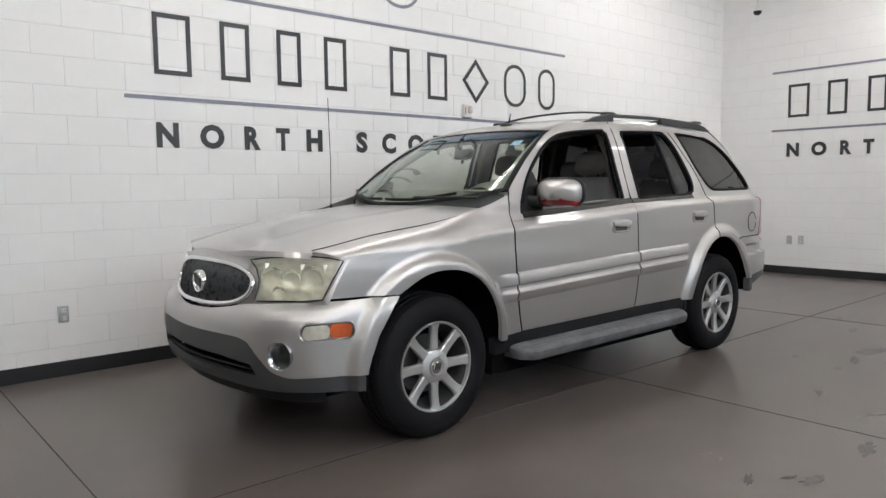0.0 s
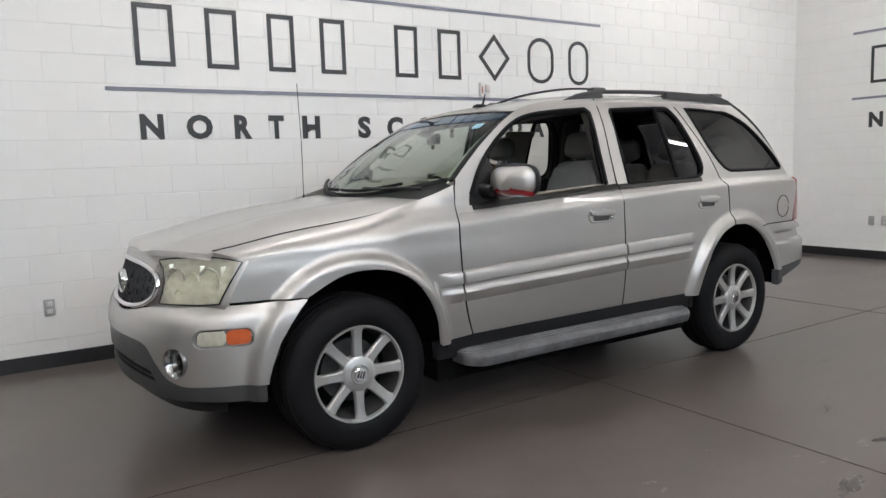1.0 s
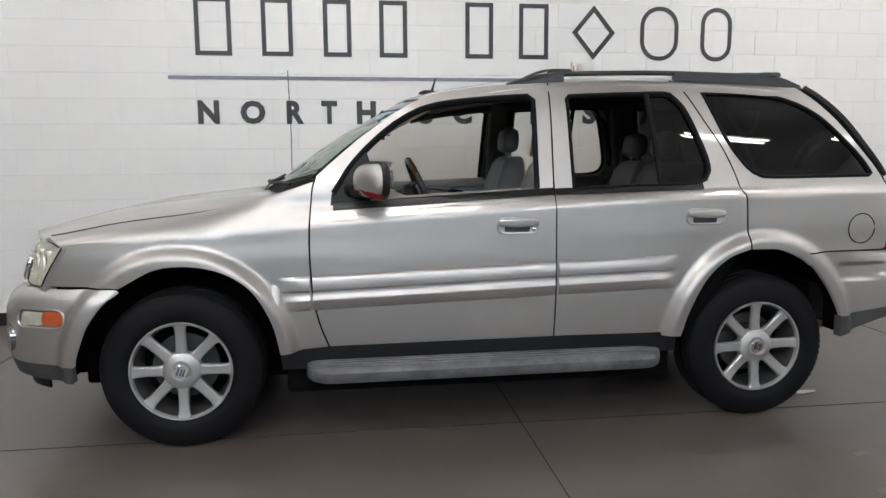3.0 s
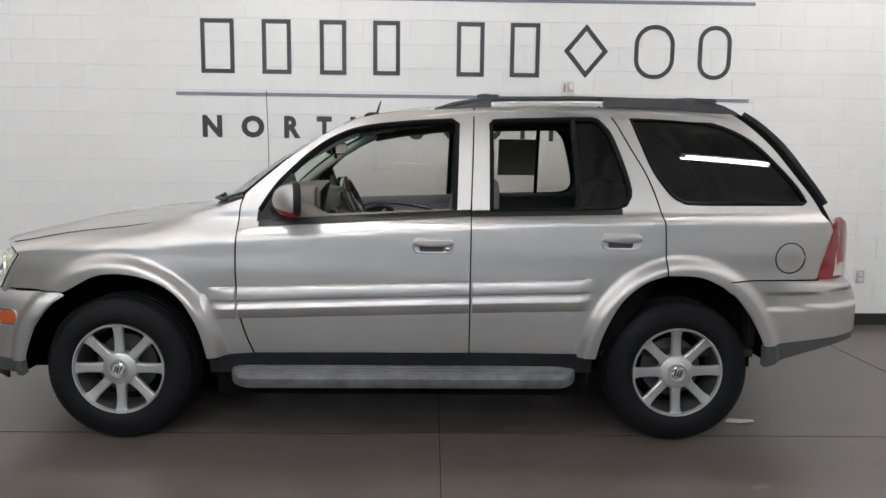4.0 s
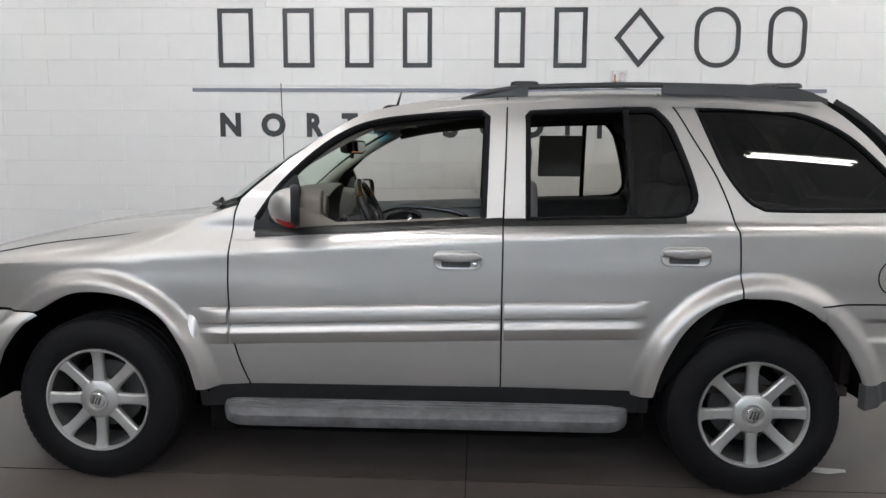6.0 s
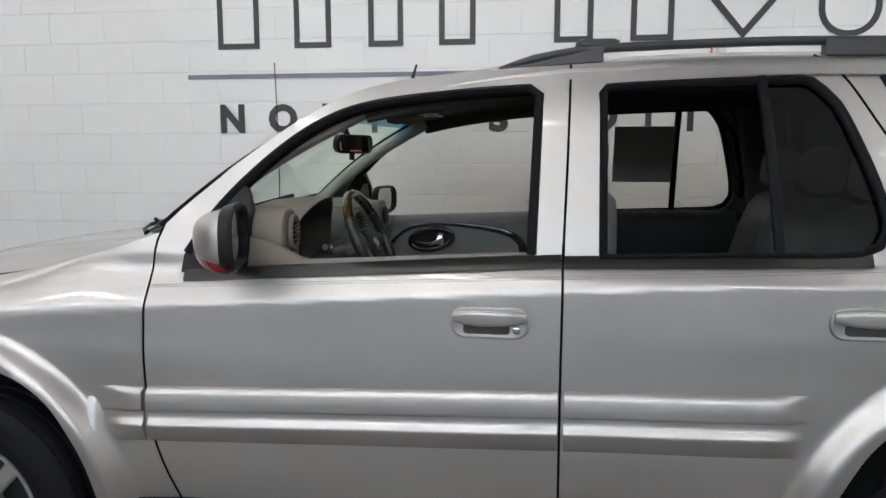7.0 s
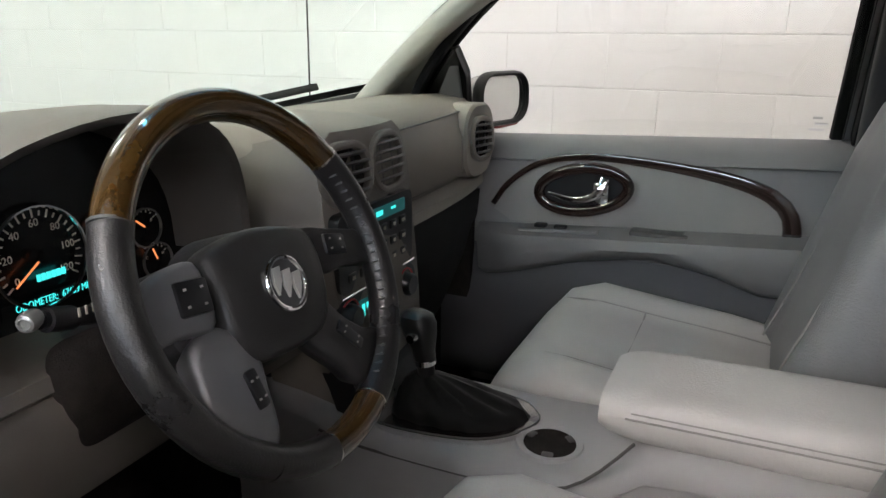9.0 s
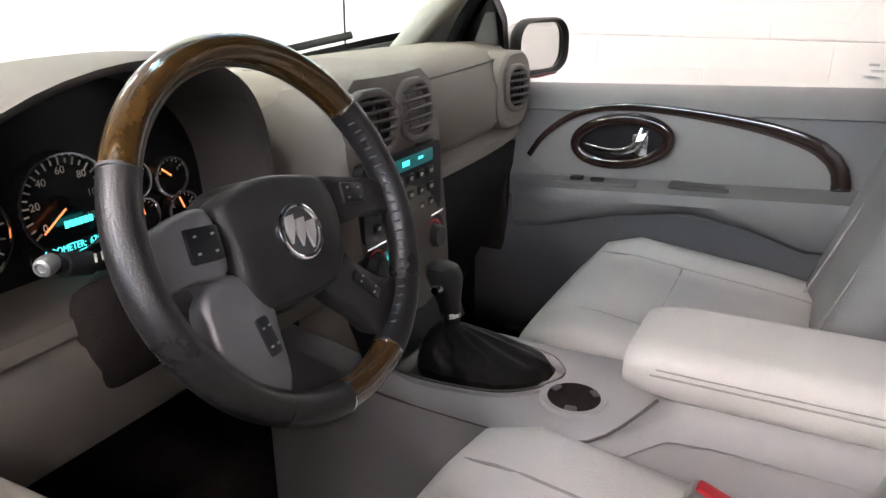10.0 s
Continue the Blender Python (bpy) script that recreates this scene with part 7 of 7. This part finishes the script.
part("gate_bezel", slab([(1.19 + (u - 1.19) * 1.05, -0.02 + (v + 0.02) * 1.07) for u, v in GATE], 0.006, lambda u, v, w: (u, v, 0.854 + w)), M_CONS, con)
part("gate_plate", slab(GATE, 0.008, lambda u, v, w: (u, v, 0.8555 + w)), M_DWOOD, con, "dark wood gear plate")
part("gate_rim", sweep([(u, v, 0.8630) for u, v in GATE], circ(0.0013, 6), closed=True, up=(0, 0, 1)), M_ALLOYD, con, "thin metal rim of the gear plate")
boot = []
for t in np.linspace(0, 1, 12):
    k = 0.64 * (1 - t) ** 0.7 + 0.13
    zb = 0.863 + 0.012 * sstep(0, 0.12, t) + 0.046 * t ** 1.3
    boot.append([(1.206 - 0.050 * t + (u - 1.19) * k * (1 + 0.03 * math.sin(9 * t + 2.1 * i)), -0.020 - 0.014 * t + (v + 0.02) * k * (1 + 0.04 * math.sin(8 * t + 1.7 * i)), zb + 0.003 * math.sin(1.3 * i) * math.sin(math.pi * t)) for i, (u, v) in enumerate(GATE)])
gs = part("gear_lever", loft(boot), M_BOOT, con, "black gear lever with leather boot")
part("lever_shaft", sweep([(1.158, -0.035, 0.905), (1.152, -0.035, 0.950)], circ(0.013, 14), up=(0, 1, 0)), M_BLACK, gs)
part("knob_collar", sweep([(1.1545, -0.035, 0.935), (1.1535, -0.035, 0.943)], circ(0.0155, 16), up=(0, 1, 0)), M_CHROME, gs, "chrome collar")
part("knob", loft([[(1.153 - 0.014 * t + u * k, -0.035 + v * k, 0.943 + 0.074 * t) for u, v in rrect(0.052, 0.044, 0.02, 6)] for t, k in ((0, 0.62), (0.2, 0.68), (0.5, 0.92), (0.75, 1.04), (0.92, 0.92), (1.0, 0.55))]), M_BLEATH, gs, "black leather knob")
part("knob_button", lathe([(0, -0.008), (0.006, -0.008), (0.008, -0.004), (0.009, 0.006)], 16, pose(1.145, -0.060, 0.985)), M_CHROME, gs, "chrome release button")
# cup holder
part("cup_ring", lathe([(0.034, -0.062), (0.036, 0.0), (0.0375, 0.004), (0.046, 0.005), (0.048, 0.0)], 36, pose(1.352, -0.048, 0.858, 90)), M_CONS, con, "round cup holder")
# a dark disc near the brim stands for the well's shaded depth
part("cup_well", lathe([(0, 0.0035), (0.0365, 0.0035)], 36, pose(1.352, -0.048, 0.858, 90)), M_CARPET, con, "flat dark disc for the shade in the cup holder")
for a in (40, 160, 280):
    part("cup_finger", rbox(1.352 + 0.031 * math.cos(radians(a)), -0.048 + 0.031 * math.sin(radians(a)), 0.862, 0.016, 0.010, 0.004, 0.002, m=pose(0, 0, 0, 0, 0, a + 90)), M_TRIMD, con)
# armrest lid
rings = []
for t in np.concatenate([np.linspace(0, 0.2, 9), np.linspace(0.26, 1, 10)]):
    x = 1.422 + 0.44 * t
    k = math.sqrt(max(0.03, 1 - max(0, 1 - t / 0.20) ** 2.4))
    rings.append([(x, -0.006 + u * (0.86 + 0.14 * k), 0.943 + v * (0.55 + 0.45 * k) + 0.006 * t) for u, v in rrect(0.180, 0.074, 0.034, 7)])
arm = part("armrest_lid", loft(rings), M_LEATHER, con, "padded grey leather armrest")
part("lid_seam", sweep([(1.445 + 0.41 * t, -0.0968, 0.950 + 0.006 * t) for t in np.linspace(0.03, 1, 12)], circ(0.0016, 6), up=(0, 1, 0)), M_STITCH, arm)
part("lid_seam", sweep([(1.452 + 0.405 * t, -0.0960, 0.958 + 0.006 * t) for t in np.linspace(0.03, 1, 12)], circ(0.0012, 6), up=(0, 1, 0)), M_STITCH, arm)


# seats
def seat(m, name, bench=False, w=0.50):
    s = empty(name, car)
    s["label"] = "grey leather front seat" if not bench else "grey leather rear bench"
    rings = []
    n = 22
    for x, zc, hh, kw in ((0.0, 0.775, 0.05, 0.86), (0.012, 0.785, 0.085, 0.94), (0.05, 0.782, 0.135, 0.99), (0.12, 0.772, 0.150, 1.0), (0.25, 0.757, 0.150, 1.0), (0.38, 0.745, 0.150, 0.98), (0.47, 0.735, 0.145, 0.95), (0.52, 0.73, 0.12, 0.9)):
        ring = []
        for i in range(48):
            a = 2 * math.pi * i / 48
            c, q = math.cos(a), math.sin(a)
            y = 0.5 * w * kw * math.copysign(abs(c) ** 0.45, c)
            z = zc + 0.5 * hh * math.copysign(abs(q) ** 0.55, q)
            if q > 0:
                z += 0.040 * sstep(0.45, 0.92, abs(y) / (0.5 * w)) * sstep(0.0, 0.12, x) - 0.018 * (1 - sstep(0.0, 0.06, x)) - 0.006
            ring.append((x, y, z))
        rings.append(ring)
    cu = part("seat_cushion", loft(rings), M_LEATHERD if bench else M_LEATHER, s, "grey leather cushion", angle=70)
    # stitched seams
    ztop = lambda x, y: float(np.interp(x, [0.0, 0.05, 0.12, 0.25, 0.38, 0.5], [0.80, 0.842, 0.842, 0.827, 0.815, 0.80])) + 0.040 * sstep(0.45, 0.92, abs(y) / (0.5 * w)) * sstep(0, 0.12, x) - 0.004
    for y in (-0.30 * w, 0.30 * w):
        part("seam", sweep([(x, y, ztop(x, y) + 0.001) for x in np.linspace(0.05, 0.50, 12)], circ(0.0022, 6), up=(0, 0, 1)), M_STITCH, cu)
    part("seam", sweep([(0.22, y, ztop(0.22, y) + 0.001) for y in np.linspace(-0.30 * w, 0.30 * w, 10)], circ(0.0022, 6), up=(0, 0, 1)), M_STITCH, cu)
    part("seam", sweep([(0.02, y, 0.792) for y in np.linspace(-0.42 * w, 0.42 * w, 10)], circ(0.002, 6), up=(0, 0, 1)), M_STITCH, cu)
    part("seat_base", rbox(0.27, 0, 0.60, 0.44, w * 0.86, 0.22, 0.03), M_TRIMD, s, "dark plastic seat base")
    rings = []
    for t, x, kw, th in ((0.0, 0.47, 0.92, 0.10), (0.06, 0.475, 0.98, 0.15), (0.25, 0.505, 1.0, 0.155), (0.5, 0.535, 0.98, 0.145), (0.75, 0.562, 0.92, 0.13), (0.9, 0.582, 0.82, 0.115), (0.97, 0.596, 0.70, 0.09), (1.0, 0.606, 0.52, 0.05)):
        z = 0.79 + 0.545 * t
        ring = []
        for i in range(48):
            a = 2 * math.pi * i / 48
            c, q = math.cos(a), math.sin(a)
            y = 0.5 * w * kw * math.copysign(abs(c) ** 0.5, c)
            xx = x + 0.06 + 0.5 * th * math.copysign(abs(q) ** 0.55, q)
            if q > 0:
                xx += 0.115 * (1 - 0.75 * t) * abs(q)
            if q < 0:
                xx -= 0.030 * sstep(0.50, 0.92, abs(y) / (0.5 * w * kw)) * (1 - 0.6 * t)
            ring.append((xx, y, z))
        rings.append(ring)
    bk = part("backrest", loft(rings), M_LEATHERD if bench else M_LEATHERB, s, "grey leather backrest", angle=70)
    for y in (-0.29 * w, 0.29 * w):
        part("seam", sweep([(0.475 + 0.165 * t - 0.029, y, 0.83 + 0.46 * t) for t in np.linspace(0, 1, 10)], circ(0.0022, 6), up=(0, 1, 0)), M_STITCH, bk)
    part("seam", sweep([(0.535, y, 1.06) for y in np.linspace(-0.29 * w, 0.29 * w, 8)], circ(0.002, 6), up=(1, 0, 0)), M_STITCH, bk)
    rings = []
    for t in np.linspace(0, 1, 9):
        k = math.sqrt(max(0.02, 1 - (2 * t - 1) ** 4))
        rings.append([(0.648 + 0.012 * t + u * k, v * (0.55 + 0.45 * k) * (1.05 - 0.25 * t), 1.355 + 0.165 * t) for u, v in rrect(0.105, 0.26, 0.05, 6)])
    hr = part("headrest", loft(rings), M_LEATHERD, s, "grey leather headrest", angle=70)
    for y in (-0.05, 0.05):
        part("headrest_post", sweep([(0.652, y, 1.30), (0.652, y, 1.37)], circ(0.006, 8), up=(0, 1, 0)), M_CHROME, s)
    s.matrix_local = m
    return s


seat(pose(1.170, 0.385, 0.015), "passenger_seat")
seat(pose(1.225, -0.385, 0.015), "driver_seat")
for y in (-0.45, 0.0, 0.45):
    seat(pose(2.06, y, -0.02), "rear_seat", True, 0.455)
# belt buckle by the driver's cushion, belts
bk_ = part("belt_buckle", rbox(1.541, -0.186, 0.830, 0.055, 0.030, 0.09, 0.008, m=pose(0, 0, 0, 0, 20, 0)), M_TRIM, car, "seat belt buckle with a red button")
part("buckle_button", rbox(1.555, -0.186, 0.873, 0.040, 0.018, 0.010, 0.003, m=pose(0, 0, 0, 0, 20, 0)), M_REDB, bk_, "red release button")
belt = [(1.80, -0.655, 1.52), (1.80, -0.670, 1.30), (1.795, -0.69, 1.10), (1.79, -0.70, 0.92), (1.785, -0.70, 0.72), (1.78, -0.70, 0.52)]
part("seat_belt", sweep(spline(belt, 0.05), rrect(0.050, 0.0025, 0.001, 1), up=(0, 1, 0.1)), M_BELT, car, "grey seat belt")
part("seat_belt", sweep([(p[0] + 0.02, -p[1], p[2]) for p in spline(belt, 0.05)], rrect(0.050, 0.0025, 0.001, 1), up=(0, 1, 0.1)), M_BELT, car, "grey seat belt")
rb_ = [(2.72, 0.64, 1.60), (2.70, 0.62, 1.3), (2.66, 0.60, 1.0)]
part("seat_belt", sweep(spline(rb_, 0.05), rrect(0.050, 0.0025, 0.001, 1), up=(0, 1, 0.1)), M_BELT, car, "grey seat belt")

# rear-view mirror, visors, overhead console
rv = empty("rear_view_mirror", car)
rv["label"] = "black rear-view mirror with lit display"
RVM = Matrix.Translation((1.010, 0.015, 1.512)) @ pose(0, 0, 0, 0, 6, -18)
part("shell", loft([[(x, u * k, v * k) for u, v in rrect(0.245, 0.072, 0.030, 6)] for x, k in ((-0.040, 0.6), (-0.025, 0.92), (-0.005, 1.0), (0.004, 1.0), (0.006, 0.96))]), M_BLACK, rv)
part("mirror_face", slab(rrect(0.226, 0.056, 0.024, 6), 0.001, lambda u, v, w: (0.0055 + w, u, v)), M_MIRROR, rv, "mirror glass")
part("mirror_stem", sweep([(-0.03, 0, 0.02), (-0.05, 0, 0.06), (-0.02, 0, 0.105)], circ(0.010, 10), up=(0, 1, 0)), M_BLACK, rv)
part("mirror_sensor", rbox(-0.01, 0.0, -0.048, 0.02, 0.016, 0.03, 0.005), M_BLACK, rv)
for k in range(4):
    part("mirror_led", rbox(0.0072, -0.03 + 0.02 * k, -0.025, 0.001, 0.008, 0.004, 0), M_ORANGE, rv, smooth=False)
part("mirror_cable", sweep(spline([(-0.03, -0.02, 0.03), (-0.045, -0.035, 0.06), (-0.02, 0.01, 0.085), (0.02, 0.05, 0.115)], 0.01), circ(0.0035, 6), up=(0, 1, 0)), M_BLACK, rv, "thin black cable")
rv.matrix_local = RVM
oc = part("overhead_console", loft([[(x, u * k, roof(x, 0)[2] - 0.045 - d) for u, d in ((-0.17, 0.0), (-0.155, 0.028), (-0.12, 0.048), (0.12, 0.048), (0.155, 0.028), (0.17, 0.0), (0.0, -0.01))] for x, k in ((1.16, 0.7), (1.22, 0.95), (1.35, 1.0), (1.50, 1.0), (1.56, 0.85))]), M_HEAD, car, "overhead console with two lamps")
for y in (-0.06, 0.06):
    part("map_lamp", loft([[(1.30 + u * k, y + v * k, roof(1.3, 0)[2] - 0.093 - d) for u, v in rrect(0.10, 0.06, 0.025, 4)] for d, k in ((0, 1), (0.006, 0.9))]), M_CLEARR, oc, "clear map lamp")
for sy in (1, -1):
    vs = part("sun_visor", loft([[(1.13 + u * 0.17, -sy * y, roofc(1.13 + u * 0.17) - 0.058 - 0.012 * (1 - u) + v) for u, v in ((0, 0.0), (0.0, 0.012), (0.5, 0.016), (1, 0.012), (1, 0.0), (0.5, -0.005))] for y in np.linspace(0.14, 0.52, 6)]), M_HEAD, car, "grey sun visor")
    part("grab_handle", sweep([(x, -sy * 0.545, 1.655 - 0.03 * math.sin((x - 1.42) / 0.2 * math.pi)) for x in np.linspace(1.42, 1.62, 8)], circ(0.009, 8), up=(0, 1, 0)), M_HEAD, car)

# ---- the walls' blocks ----
BH, BW, Z0, JW = 0.2015, 0.40, 0.0035, 0.004


def block_mesh(w, h, d=0.003, c=0.0014):
    """A block's face with chamfered edges; its middle at the origin, the face towards -y."""
    a, b = w / 2, h / 2
    v = [(-a, d, -b), (a, d, -b), (a, d, b), (-a, d, b), (-a + c * .3, c, -b + c * .3), (a - c * .3, c, -b + c * .3), (a - c * .3, c, b - c * .3), (-a + c * .3, c, b - c * .3),
         (-a + c, 0, -b + c), (a - c, 0, -b + c), (a - c, 0, b - c), (-a + c, 0, b - c)]
    f = [(8, 9, 10, 11)] + [(i, (i + 1) % 4, 4 + (i + 1) % 4, 4 + i) for i in range(4)] + [(4 + i, 4 + (i + 1) % 4, 8 + (i + 1) % 4, 8 + i) for i in range(4)]
    return v, f


bv, bf = block_mesh(BW - JW * 0.3, BH - JW * 1.15)
bme = bpy.data.meshes.new("block")
bme.from_pydata(bv, [], bf)
bme.materials.append(M_WALL)
bme.update()


def course(length0, length1, x_odd):
    for r in range(int(CEIL / BH)):
        z = Z0 + (r + 0.5) * BH
        ph = x_odd + (0.0 if r % 2 else 0.2)
        k0 = math.ceil((length0 - ph) / BW)
        x = ph + k0 * BW
        while x < length1 - 0.02:
            w = min(BW, length1 - x)
            yield x + w / 2, z, w / BW
            x += BW


rest_v, rest_f = [], []
for x, z, kw in course(WX, EX, -1.21):
    if -2.35 < x < 4.55 and z < 3.05 and kw == 1:
        o = new("block", bme)
        o.parent = wall_north
        o.location = (x, WY, z)
    else:
        k = len(rest_v)
        rest_v += [(x + p[0] * kw, WY + p[1], z + p[2]) for p in bv]
        rest_f += [tuple(k + i for i in f) for f in bf]
o = obj("far_blocks", rest_v, rest_f, M_WALL, wall_north, smooth=False)
o["kind"] = "stuff"
rest_v, rest_f = [], []
for y, z, kw in course(-WY - 0.21, -SY, -WY):
    k = len(rest_v)
    rest_v += [(EX + p[1], -(y + p[0] * kw), z + p[2]) for p in bv]
    rest_f += [tuple(k + i for i in f) for f in bf]
o = obj("far_blocks", rest_v, rest_f, M_WALL, wall_east, smooth=False)
o["kind"] = "stuff"
